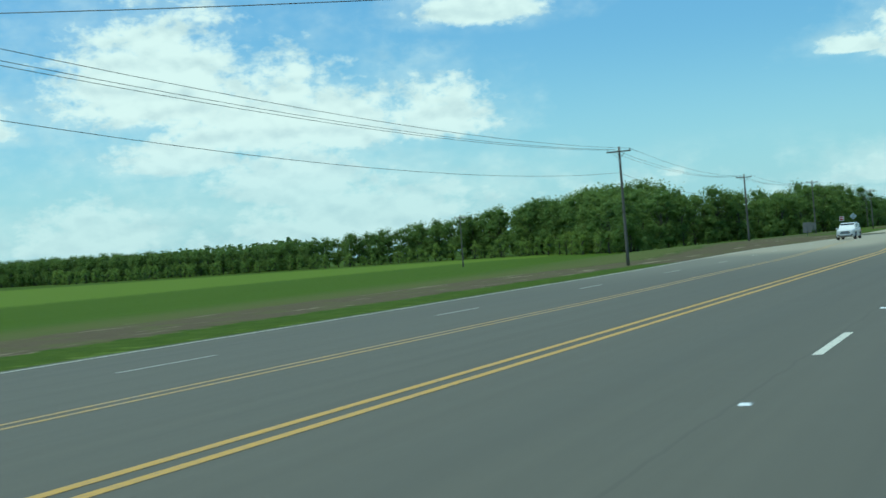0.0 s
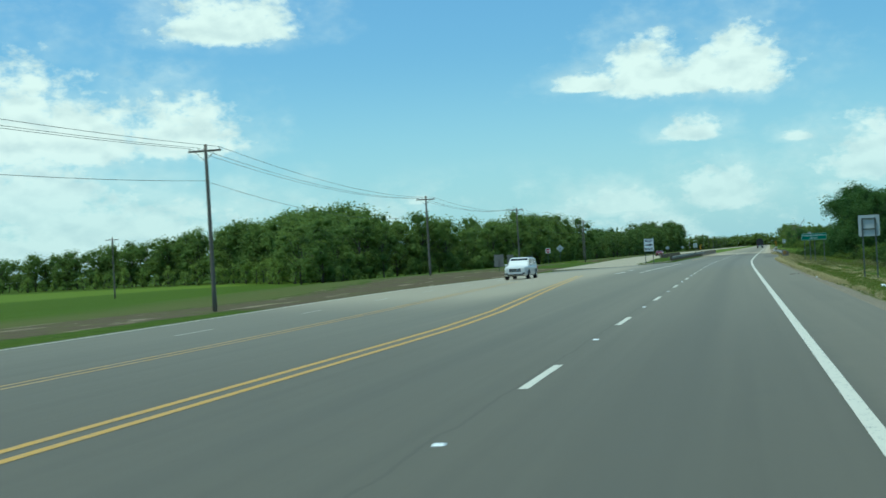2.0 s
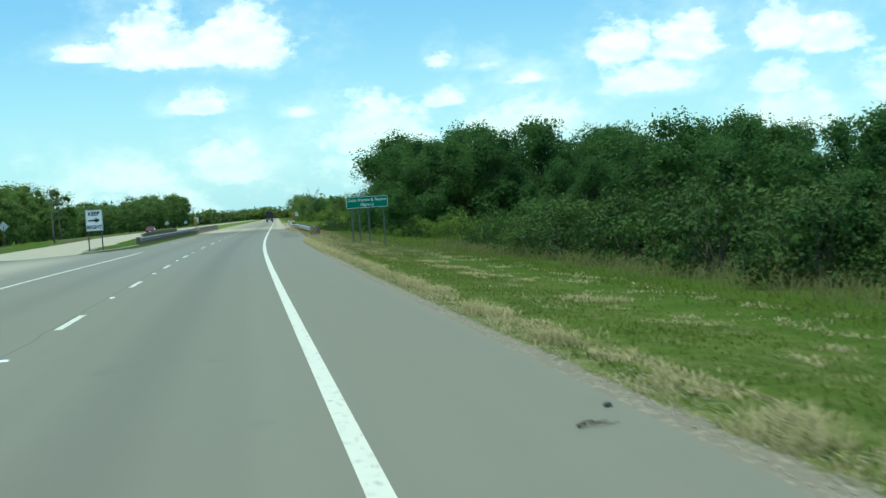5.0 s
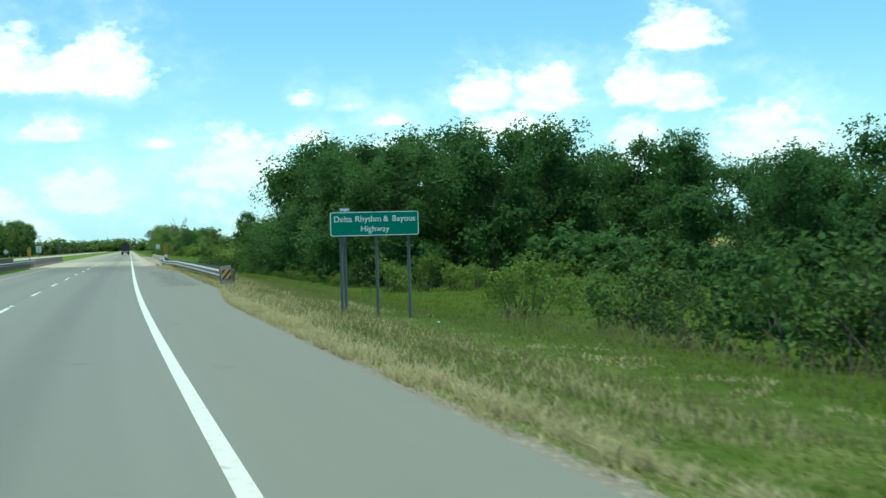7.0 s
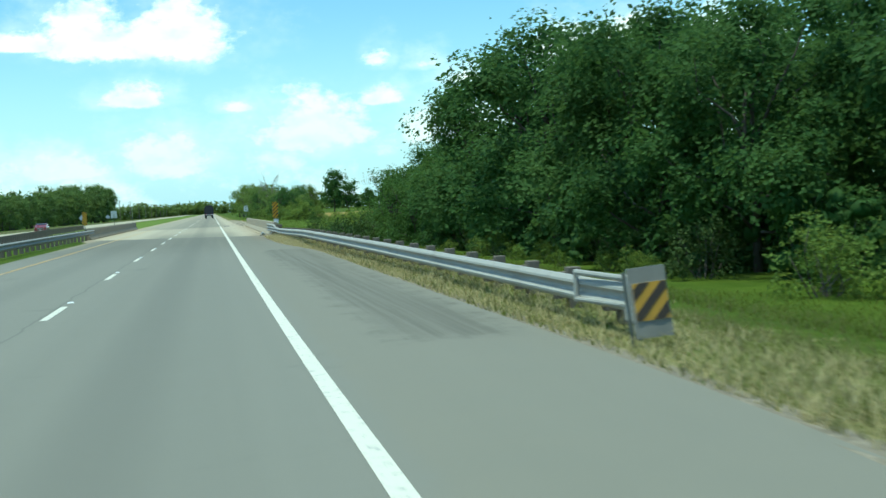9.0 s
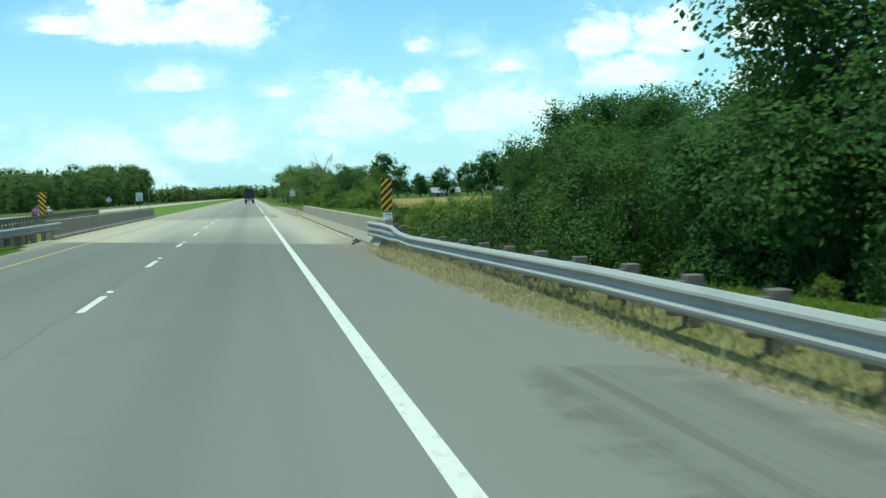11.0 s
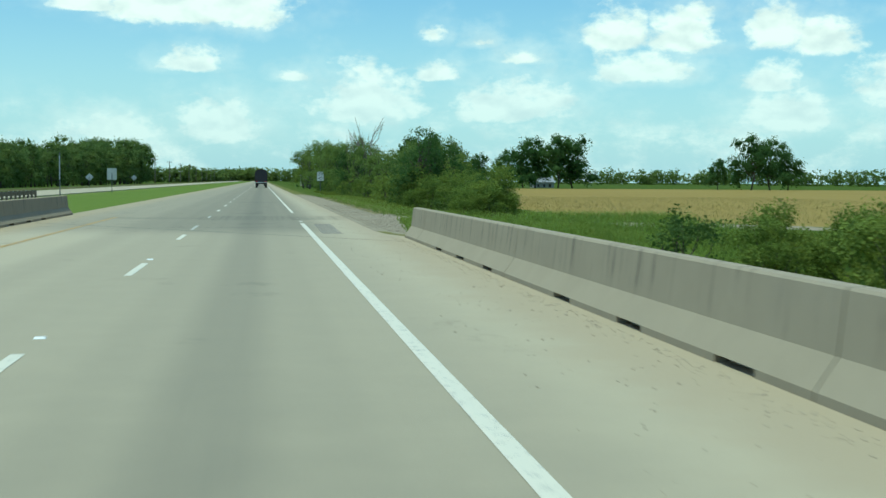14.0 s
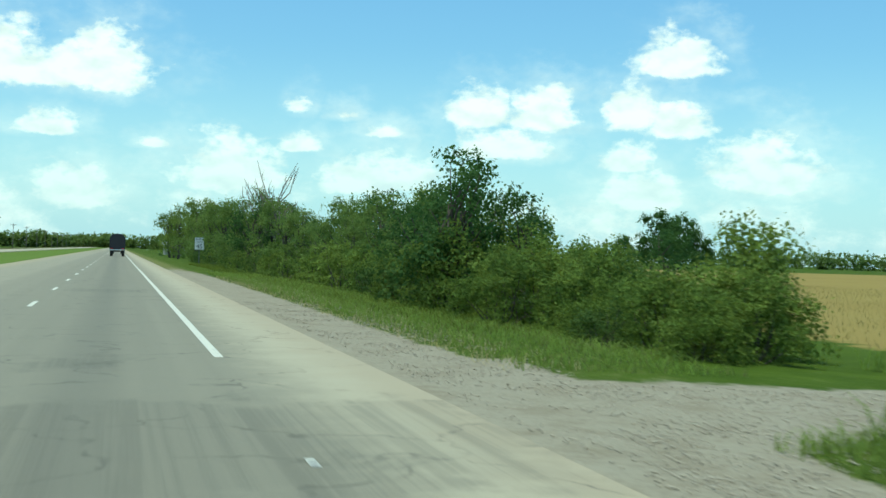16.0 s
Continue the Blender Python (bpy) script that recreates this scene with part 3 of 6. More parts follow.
def near_flare(y):
    """How far the yellow pair of the near lanes swings outwards."""
    return -0.042 * max(0.0, y - 58.0) - 0.038 * max(0.0, y - 66.0)


def left_edge(y):
    """u of the outer edge of the far lanes."""
    return -21.75 + left_flare(y) + 3.6 * step(122.0, 171.0, y)


def opp_shift(y):
    """The opposite carriageway swings away to leave a median."""
    return -11.8 * step(130.0, 395.0, y)


OPP_Z = -0.14


def opp_left(y):
    return -20.2 - 1.6 * step(120, 165, y) + opp_shift(y) + 0.9 * step(300, 395, y)


def opp_right(y):
    return opp_left(y) + 8.1 + 1.2 * step(150, 175, y)


def deck(u, y):
    """How far inside the creek's banks a place lies, 0 to 1."""
    s = y + 1.18 * max(-60.0, min(60.0, u))
    return step(238.0, 252.0, s) * (1 - step(286.0, 300.0, s))


def median_z(u, y, med):
    """The grass between the carriageways, a shallow ditch past the bridge."""
    left = opp_right(y)
    f = (u - left) / max(0.5, -9.0 - left)
    dip = 0.22 * step(0, 1, 1 - abs(2 * f - 1)) * step(250, 330, y)
    high = 0.04 * (1 - step(240, 300, y)) - 0.06 * step(240, 300, y)
    low = 0.04 * (1 - step(240, 300, y)) - 0.24 * step(240, 300, y)
    return -0.10 * (1 - med) + med * (low + (high - low) * f - dip)


def edge_at(y):
    """u of the right edge of the paving."""
    return 2.05 + (0.14 * step(110, 145, y) + 0.72 * step(157, 173, y)) * (1 - step(205, 225, y)) + 0.70 * step(233, 237, y) * (1 - step(294, 297, y))


def ground_z(u, y):
    w = u - (edge_at(y) - 2.05 if y < 230 and u > 1.0 else 0.0)
    if w > 1.95:
        z = -0.012 - 0.10 * step(2.3, 3.2, w) - 0.35 * step(2.8, 6.5, w) - 0.60 * step(6.0, 13.0, u)
        after = -0.015 - 0.03 * step(2.2, 3.0, u) - 0.30 * step(4.5, 14.0, u) - 0.5 * step(14.0, 40.0, u)
        z += (after - z) * step(297.0, 308.0, y)
    elif u > -20.3:
        z = road_z(u) - 0.09
        med = step(168.0, 176.0, y)
        left = opp_right(y)
        if med and left < u < -9.0:
            z = median_z(u, y, med)
    else:
        near = -0.43 - 0.75 * step(20.3, 29.0, -u) - 1.1 * step(36.0, 85.0, -u)
        far = -0.32 - 1.9 * step(44.0, 90.0, -u)
        z = near + (far - near) * step(140.0, 185.0, y)
        if y > 250 and u > opp_right(y):
            z = median_z(u, y, 1.0)
    if y > 165 and opp_left(y) - 0.6 < u < opp_right(y) + 0.3:
        z = min(z, OPP_Z - 0.10)
    if 2.2 < u < 6.5 and 168 < y < 238:
        z += 0.27 * step(2.25, 3.0, w) * (1 - step(3.8, 6.4, u)) * step(168, 186, y) * (1 - step(234, 237, y))
    d = deck(u, y)
    if d:
        z = z * (1 - d) + (-2.5) * d
    if 1.95 < w < 3.2 and not 236 < y < 294:
        z += 0.030 * noise.noise((u * 2.1, y * 0.7, 7.3))
    return z + 0.05 * noise.noise((u * 0.25, y * 0.25, 3.1)) * step(2.2, 4.5, u if u > 0 else -u - 18)


def sheet(name, us, ys, height, mat, attrs, kind_label, smooth=True):
    """A grid in road coordinates, with named values on its points for the material."""
    nu, ny = len(us), len(ys)
    co = np.empty((ny, nu, 3))
    vals = {a: np.empty((ny, nu)) for a in attrs}
    for j, y in enumerate(ys):
        x0 = cx(y)
        for i, u in enumerate(us):
            uu = u(y) if callable(u) else u
            co[j, i] = (uu + x0, y, height(uu, y))
            for a, f in attrs.items():
                vals[a][j, i] = f(uu, y)
    idx = np.arange(nu * ny).reshape(ny, nu)
    faces = np.stack([idx[:-1, :-1], idx[:-1, 1:], idx[1:, 1:], idx[1:, :-1]], -1).reshape(-1, 4)
    me = bpy.data.meshes.new(name)
    me.from_pydata(co.reshape(-1, 3).tolist(), [], faces.tolist())
    for a, v in vals.items():
        me.attributes.new(a, "FLOAT", "POINT").data.foreach_set("value", v.ravel().astype(np.float32))
    if smooth:
        me.shade_smooth()
    me.materials.append(mat)
    ob = new(name, me)
    return tagged(ob, kind_label[0], kind_label[1], kind="structure")


def span(a, b, s):
    n = max(1, round((b - a) / s))
    return [a + (b - a) * i / n for i in range(n)]


# ---- ground ----
YS = [-1800, -900, -450, -250, -150, -90] + span(-50, 480, 3.0) + span(480, 900, 14.0) + [900, 1000, 1150, 1350, 1600, 2000, 2600, 3600]
US = ([-3200, -1800, -1000, -650, -450, -330] + span(-260, -90, 14.0) + span(-90, -36, 3.0) + span(-36, -12, 1.6) + span(-12, 1.75, 2.3)
      + span(1.75, 3.3, 0.16) + span(3.3, 14, 0.55) + span(14, 40, 2.6) + span(40, 120, 10.0) + [120, 160, 220, 300, 450, 700, 1100, 1900, 3200])


def z_gravel(u, y):
    if u < 1.0:
        return 0.0
    edge = 3.1 + 0.08 * (y - 297)           # the drive widens beside the patch of grass
    drive = step(296, 299, y) * (1 - step(318, 322, y)) * (1 - step(edge - 0.4, edge + 0.4, u))
    fork = step(309.5, 311.0, y) * (1 - step(315.0, 317.5, y)) * (1 - step(22, 30, u))
    after = step(312, 318, y) * (1 - step(3.4, 4.6, u)) * (1 - 0.8 * step(360, 420, y))
    return max(drive, fork, after)


def z_dirt(u, y):
    if u < -20:
        band = 0.92 * step(34.0, 37.5, -u) * (1 - step(43.0, 53.0, -u)) * (1 - 0.4 * step(90, 130, y))
        # soil tone of the far verge, with the strip's shade put into it
        verge = step(23.0, 25.0, -u) * (1 - step(40.0, 48.0, -u)) * step(100, 120, y) * (1 - step(190, 220, y)) * 0.80
        return max(band, verge)
    if 1.9 < u < 4.5:
        return 0.85 * step(206, 222, y) * (1 - step(296, 299, y)) * (1 - step(2.7, 3.9, u))
    return 0.0


GROUND_ATTRS = {
    "across": lambda u, y: u,
    "gravel": z_gravel,
    "dirt": z_dirt,
    "crumb": lambda u, y: step(0.8, 1.0, u) * (1 - step(edge_at(y) + 0.05, edge_at(y) + 0.42 + 0.62 * (1 - step(72, 104, y)), u)) * (1 - step(225, 235, y)),
    "crop": lambda u, y: step(43, 48, -u) * (1 - step(205 + 140 * step(86, 96, -u), 260 + 140 * step(86, 96, -u), y)),
    "bright": lambda u, y: max(step(110, 170, -u) * (1 - step(345, 400, y)), step(250, 290, y) * step(8.0, 9.0, -u) * (1 - step(26.0, 44.0, -u)), 0.42 * step(24.0, 26.0, -u) * (1 - step(31.0, 34.0, -u)) * (1 - step(60, 110, y))),
    "wheat": lambda u, y: step(13, 20, u) * step(313, 325, y + 0.20 * (u - 15)) * (1 - step(640, 700, y)),
    "tired": lambda u, y: step(40, 47, -u) * (1 - step(52, 80, -u)) * (1 - step(150, 230, y)),
    "dry": lambda u, y: ((0.42 + 0.48 * step(146, 170, y)) * step(1.9, 2.15, u) * (1 - step(2.9, 4.4, u)) + (0.30 + 0.28 * step(125, 150, y) * (1 - step(225, 238, y))) * step(3.4, 4.4, u) * (1 - step(5.5, 8.0, u))) * (1 - 0.4 * step(300, 330, y)) * (1 - 0.75 * step(206, 224, y) * (1 - step(294, 300, y)) * (1 - step(3.2, 4.2, u))) if u > 0 else 0.25 * step(20.2, 21.5, -u) * (1 - step(23, 26, -u)),
}
ground = sheet("ground", US, YS, ground_z, GROUND, GROUND_ATTRS, ("mown green roadside grass, fields, bare earth and gravel", "ground"))

# ---- carriageways ----
RYS = [-700, -300, -120] + span(-60, 420, 2.0) + span(420, 900, 12.0) + [900, 1100, 1400, 1900, 2600]
ROAD_ATTRS = {"across": lambda u, y: u, "along": lambda u, y: y}


def with_slab(ob, depth):
    """Give a sheet a real thickness downwards."""
    md = ob.modifiers.new("slab", "SOLIDIFY")
    md.thickness, md.offset = depth, -1.0
    return ob


def road_side(y):
    """u of the left edge of the near carriageway, which ends beside the median."""
    return left_edge(y) + (-10.0 - left_edge(y)) * step(171.0, 171.6, y)


RU = [(lambda f: (lambda y: road_side(y) * (1 - f) + edge_at(y) * f))(i / 16) for i in range(17)]
road = with_slab(sheet("road", RU, RYS, lambda u, y: road_z(u), ASPHALT, ROAD_ATTRS, ("worn grey asphalt highway with pale sandy shoulders", "road"), False), 0.35)
OU = [(lambda f: (lambda y: opp_left(y) + f * (opp_right(y) - opp_left(y))))(f) for f in [i / 8 for i in range(9)]]
opposite = with_slab(sheet("road_opposite", OU, [171.3] + [y for y in RYS if y > 172], lambda u, y: OPP_Z - 0.04 * (1 - step(172, 200, y)), ASPHALT, {"across": lambda u, y: 0.9 + 0.0 * u, "along": lambda u, y: 330.0}, ("pale worn asphalt opposite carriageway", "road"), False), 0.30)


def stripe(name, u0, y0, y1, width, mat, parent, seg=4.0, lift=0.004, shift=None):
    """A painted line lying on the road, following the bend."""
    bm = bmesh.new()
    ys = span(y0, y1, seg) + [y1]
    prev = None
    for y in ys:
        u = u0 + (shift(y) if shift else 0)
        a = bm.verts.new((u - width / 2 + cx(y), y, road_z(u - width / 2) + lift))
        b = bm.verts.new((u + width / 2 + cx(y), y, road_z(u + width / 2) + lift))
        if prev:
            bm.faces.new((prev[0], prev[1], b, a))
        prev = (a, b)
    return part(name, bm, mat, parent)


stripe("edge_line", 0.0, -60, 305.0, 0.16, WHITE_PAINT, road)
stripe("edge_line", 0.02, 306.7, 307.6, 0.13, WHITE_PAINT, road, 0.3)
stripe("edge_line", -0.02, 310.1, 310.5, 0.08, FADED_PAINT, road, 0.2)
stripe("edge_line", 0.0, 319.5, 900, 0.14, WHITE_PAINT, road)
stripe("yellow_line", -7.57, -60, 122, 0.15, YELLOW_PAINT, road, shift=near_flare)
stripe("yellow_line", -7.96, -60, 122, 0.15, YELLOW_PAINT, road, shift=near_flare)
stripe("yellow_line", -11.85, -60, 118, 0.14, FADED_YELLOW, road, shift=left_flare)
stripe("yellow_line", -12.25, -60, 118, 0.14, FADED_YELLOW, road, shift=left_flare)
stripe("edge_line", -21.2, -60, 171, 0.15, WHITE_PAINT, road, shift=lambda y: left_edge(y) + 21.75)
stripe("turn_lane_line", -7.85, 118.0, 160, 0.15, WHITE_PAINT, road, shift=lambda y: 0.7 * step(118.0, 160.0, y))
stripe("yellow_line", -7.45, 185, 312, 0.15, FADED_YELLOW, road)


def dash(y0, length, u, mat, width=0.13, shift=None):
    stripe("lane_dash", u, y0, y0 + length, width, mat, road, 1.6, shift=shift)


for i in range(-3, 13):
    dash(-0.66 - 3.05 + 12.19 * i, 3.05, -3.66, WHITE_PAINT)
for i in range(0, 6):
    dash(158.65 + 12.2 * i, 3.05, -3.66, WHITE_PAINT)
for i in range(0, 6):
    dash(231.45 + 12.25 * i, 3.05, -3.66, WHITE_PAINT)
dash(299.2, 3.6, -3.66, FADED_PAINT, 0.10)
dash(311.6, 2.2, -3.66, FADED_PAINT, 0.10)
for i in range(0, 40):
    dash(322.0 + 12.19 * i, 3.05, -3.66, WHITE_PAINT)
for i in range(-3, 12):
    dash(-3.0 + 13.4 * i, 3.05, -16.3, FADED_PAINT, shift=left_flare)
for y in (118.0, 121.5, 129.0):
    stripe("turn_arrow", -9.5, y, y + 2.6, 0.35, FADED_PAINT, road, 1.5)


def pavement_marker():
    bm = bmesh.new()
    loft(bm, [[(-0.06, -0.05, 0.0), (0.06, -0.05, 0.0), (0.06, 0.05, 0.0), (-0.06, 0.05, 0.0)],
              [(-0.05, -0.022, 0.018), (0.05, -0.022, 0.018), (0.05, 0.022, 0.018), (-0.05, 0.022, 0.018)]])
    return part("pavement_marker", bm, WHITE_SIGN, road)


_pm = pavement_marker()
_pm.matrix_basis = pose(-3.66 + cx(-8), -8.0, 0.002)
for i in range(0, 25):
    y = -8.0 + 24.38 * i / 2
    if i % 1 == 0 and not 297 < y < 325:
        share("pavement_marker", _pm.data, pose(-3.66 + cx(y), y, 0.002), road)


def joint_strip(s0, u0, u1, width, parent, name):
    """A dark skewed joint across the deck."""
    bm = bmesh.new()
    prev = None
    rng = random.Random(int(s0))
    for i in range(33):
        u = u0 + (u1 - u0) * i / 32
        y = s0 - 1.18 * u + rng.uniform(-0.02, 0.02)
        w = width * rng.uniform(0.6, 1.3)
        a = bm.verts.new((u + cx(y), y, road_z(u) + 0.007))
        b = bm.verts.new((u + cx(y), y + w, road_z(u) + 0.007))
        if prev:
            bm.faces.new((prev[0], a, b, prev[1]))
        prev = (a, b)
    return part(name, bm, RUBBER, parent, "dark tar-filled deck joint")


joint_strip(243.2, -9.6, 2.3, 0.06, road, "deck_joint")
joint_strip(294.1, -9.6, 2.3, 0.06, road, "deck_joint")


# rumble grooves beside the edge line past the bridge
_bm = bmesh.new()
box(_bm, -0.30, 0.30, -0.085, 0.085, -0.01, 0.006, 0.005)
_rumble = part("rumble_bar", _bm, grained("worn_shoulder_asphalt", (0.268, 0.240, 0.192), 0.9), road)
_rumble.matrix_basis = pose(0.66 + cx(296.4), 296.4, 0.0)
for i in range(1, 23):
    y = 296.4 + i * 0.36
    share("rumble_bar", _rumble.data, pose(0.62 + 0.1 * i / 28 + cx(y), y, 0.0), road)

# ---- bridge barriers ----
BAR_PROFILE = [(0.0, 0.0), (0.0, 0.062), (0.0, 0.075), (0.18, 0.33), (0.235, 0.82), (0.26, 0.845), (0.42, 0.845), (0.445, 0.82), (0.445, -0.30), (0.0, -0.30)]


def barrier_section(y0, y1, u0, side, parent, slots, mat):
    """One cast length of a sloped concrete parapet, with drain slots cut in its foot."""
    bm = bmesh.new()
    holes = sorted(slots)
    cuts = sorted({y0, y1, *[v for h in holes for v in h], *[y0 + (y1 - y0) * i / 6 for i in range(7)]})
    rings = []
    for a, b in zip(cuts, cuts[1:]):
        slot = any(h[0] - 1e-6 <= a and b <= h[1] + 1e-6 for h in holes)
        prof = BAR_PROFILE if not slot else [(0.16, 0.0), (0.16, 0.062)] + BAR_PROFILE[2:9] + [(0.16, -0.30)]
        for y in (a, b):
            rings.append([(u0 + side * p + cx(y), y, z) for p, z in prof])
    loft(bm, rings)
    return part("section", bm, mat, parent)


def bridge_barrier(y0, y1, u0, side, joints, mat, label):
    thing = tagged(new("bridge_barrier"), label, "barrier", "bridge parapets")
    marks = [y0, *joints, y1]
    for a, b in zip(marks, marks[1:]):
        n = int((b - a) / 3.05)
        slots = [(a + 1.1 + 3.05 * i, a + 2.0 + 3.05 * i) for i in range(n) if a + 2.2 + 3.05 * i < b and b - a > 6]
        barrier_section(a + 0.012, b - 0.012, u0, side, thing, slots, mat)
    return thing


bridge_barrier(236.6, 293.9, 2.52, 1, [241.15, 255.0, 268.0, 279.6, 291.2], CONCRETE, "grey streaked concrete bridge parapet with drain slots")
bridge_barrier(257.2, 316.0, -9.75, -1, [262.0, 275.0, 288.0, 301.0, 313.0], CONCRETE_BROWN_SHADE, "brown-stained concrete median parapet on the bridge, shade tinted into its colour")


# ---- steel guardrails ----
W_BEAM = [(0.000, -0.155), (0.030, -0.150), (0.075, -0.105), (0.080, -0.075), (0.020, -0.025), (0.015, 0.0), (0.020, 0.025), (0.080, 0.075), (0.075, 0.105), (0.030, 0.150), (0.000, 0.155)]


def w_rail(line, side, parent, name="rail", deep=1.0):
    """A ribbed steel beam along a line of (u, y, z); side -1 turns its ribs to -x."""
    bm = bmesh.new()
    rings = []
    for u, y, z in line:
        rings.append([(u + side * p * deep + cx(y), y, z + q) for p, q in W_BEAM] + [(u + side * (p * deep - 0.006) + cx(y), y, z + q) for p, q in W_BEAM[::-1]])
    loft(bm, rings)
    return part(name, bm, GALV, parent, smooth=False)


def rail_post(u, y, z0, z1, back, parent):
    bm = bmesh.new()
    box(bm, u - 0.09 + cx(y), u + 0.09 + cx(y), y - 0.10, y + 0.10, z0, z1, 0.012)
    p = part("post", bm, WOOD_POST, parent)
    bm = bmesh.new()
    box(bm, u + back * 0.095 + cx(y), u + back * 0.275 + cx(y), y - 0.075, y + 0.075, z1 - 0.42, z1 - 0.06, 0.008)
    part("block", bm, WOOD_POST, p)
    bm = bmesh.new()
    rod(bm, (u + back * 0.365 + cx(y), y, z1 - 0.22), (u + back * 0.385 + cx(y), y, z1 - 0.22), 0.018, seg=6)
    part("bolt", bm, GALV, p)


def guardrail(line, side, label, end=True):
    """line: (u, y, z) of the beam's middle; posts stand behind it."""
    thing = tagged(new("guardrail"), label, "guardrail", "roadside guardrails")
    dense = []
    for (u0, y0, z0), (u1, y1, z1) in zip(line, line[1:]):
        n = max(1, int((y1 - y0) / 1.9))
        dense += [(u0 + (u1 - u0) * i / n, y0 + (y1 - y0) * i / n, z0 + (z1 - z0) * i / n) for i in range(n)]
    dense.append(line[-1])
    for a in range(0, len(dense) - 1, 4):
        w_rail(dense[a:a + 5], side, thing)
    for u, y, z in dense[1:-1]:
        rail_post(u - side * 0.37, y, ground_z(u - side * 0.37, y) - 0.25, z + 0.18, side, thing)
    return thing


R_LINE = [(3.54, 175.0, 0.45), (3.53, 176.4, 0.44), (3.34, 195, 0.48), (2.98, 215, 0.52), (2.86, 226, 0.43), (2.76, 231, 0.40), (2.70, 232.6, 0.45)]
right_rail = guardrail(R_LINE, -1, "galvanized steel W-beam guardrail on dark wooden posts")
TRIPLE = [(0.0, -0.225), (0.03, -0.22), (0.078, -0.185), (0.08, -0.15), (0.02, -0.095), (0.018, -0.08), (0.02, -0.065), (0.08, -0.028), (0.08, 0.028), (0.02, 0.065), (0.018, 0.08), (0.02, 0.095), (0.08, 0.15), (0.078, 0.185), (0.03, 0.22), (0.0, 0.225)]
DOUBLE = [(0.0, -0.155), (0.03, -0.15), (0.075, -0.105), (0.08, -0.075), (0.03, -0.035), (0.02, -0.025), (0.018, -0.018), (0.016, -0.008), (0.016, 0.008), (0.018, 0.018), (0.02, 0.025), (0.03, 0.035), (0.08, 0.075), (0.075, 0.105), (0.03, 0.15), (0.0, 0.155)]


def triple_rail(line, thing):
    """The three-ribbed beam that widens from the rail and is bolted to the parapet."""
    bm = bmesh.new()
    rings = []
    for u, y, z, k in line:
        prof = [(a + (c - a) * k, b + (d - b) * k) for (a, b), (c, d) in zip(DOUBLE, TRIPLE)]
        rings.append([(u - p + cx(y), y, z + q) for p, q in prof] + [(u - p + 0.006 + cx(y), y, z + q) for p, q in prof[::-1]])
    loft(bm, rings)
    beam = part("transition_rail", bm, GALV, thing)
    for y in (235.0, 236.6, 238.2, 238.9):
        for dz in (-0.08, 0.08):
            bm = bmesh.new()
            u = 2.66 - 0.14 * step(234, 239.2, y)
            rod(bm, (u - 0.03 + cx(y), y, 0.54 + dz), (u - 0.015 + cx(y), y, 0.54 + dz), 0.016, seg=6)
            part("bolt", bm, POST_STEEL, beam)
    for y in (234.4, 236.4):
        rail_post(2.66 + 0.37, y, -0.4, 0.72, -1, thing)


triple_rail([(2.70, 232.55, 0.45, 0.0), (2.68, 233.2, 0.47, 0.4), (2.66, 234.0, 0.51, 1.0), (2.62, 236.5, 0.53, 1.0), (2.52, 239.2, 0.53, 1.0)], right_rail)
guardrail([(-9.75, 184.0, 0.50), (-9.8, 205, 0.53), (-9.85, 230, 0.56), (-9.8, 250, 0.58), (-9.68, 258.6, 0.60)], 1, "galvanized steel median guardrail on wooden posts")

guardrail([(opp_right(y) + 0.45, y, 0.30) for y in range(262, 388, 12)], -1, "weathered steel guardrail on posts beside the opposite carriageway")


def marker_post(u, y):
    thing = tagged(new("marker_post"), "thin grey steel post behind the end of the parapet", "post")
    thing.matrix_basis = pose(u + cx(y), y, 0)
    bm = bmesh.new()
    box(bm, -0.022, 0.022, -0.02, 0.02, -0.5, 2.75, 0.006)
    part("post", bm, POST_STEEL, thing)
    bm = bmesh.new()
    box(bm, -0.008, 0.008, -0.16, 0.16, 1.55, 2.6, 0.003)
    part("panel", bm, SIGN_BACK, thing)


marker_post(-10.35, 316.4)


def end_terminal(u, y, side, thing):
    """A boxy impact head on the end of the beam."""
    bm = bmesh.new()
    rod(bm, (u - 0.02 + cx(y), y + 0.62, 0.66), (u + 0.02 + cx(y), y - 1.0, 0.66), 0.035, seg=8)
    rod(bm, (u - 0.02 + cx(y), y + 0.62, 0.30), (u - 0.02 + cx(y), y + 0.62, 0.66), 0.035, seg=8)
    rod(bm, (u - 0.02 + cx(y), y + 0.62, 0.33), (u + 0.02 + cx(y), y - 1.0, 0.36), 0.03, seg=8)
    part("terminal_frame", bm, GALV, thing)
    bm = bmesh.new()
    box(bm, u - 0.02 + cx(y), u + 0.10 + cx(y), y - 1.35, y - 1.02, 0.20, 0.70, 0.015)
    part("impact_head", bm, GALV, thing, "dented galvanized impact head")


end_terminal(3.45, 176.2, -1, right_rail)


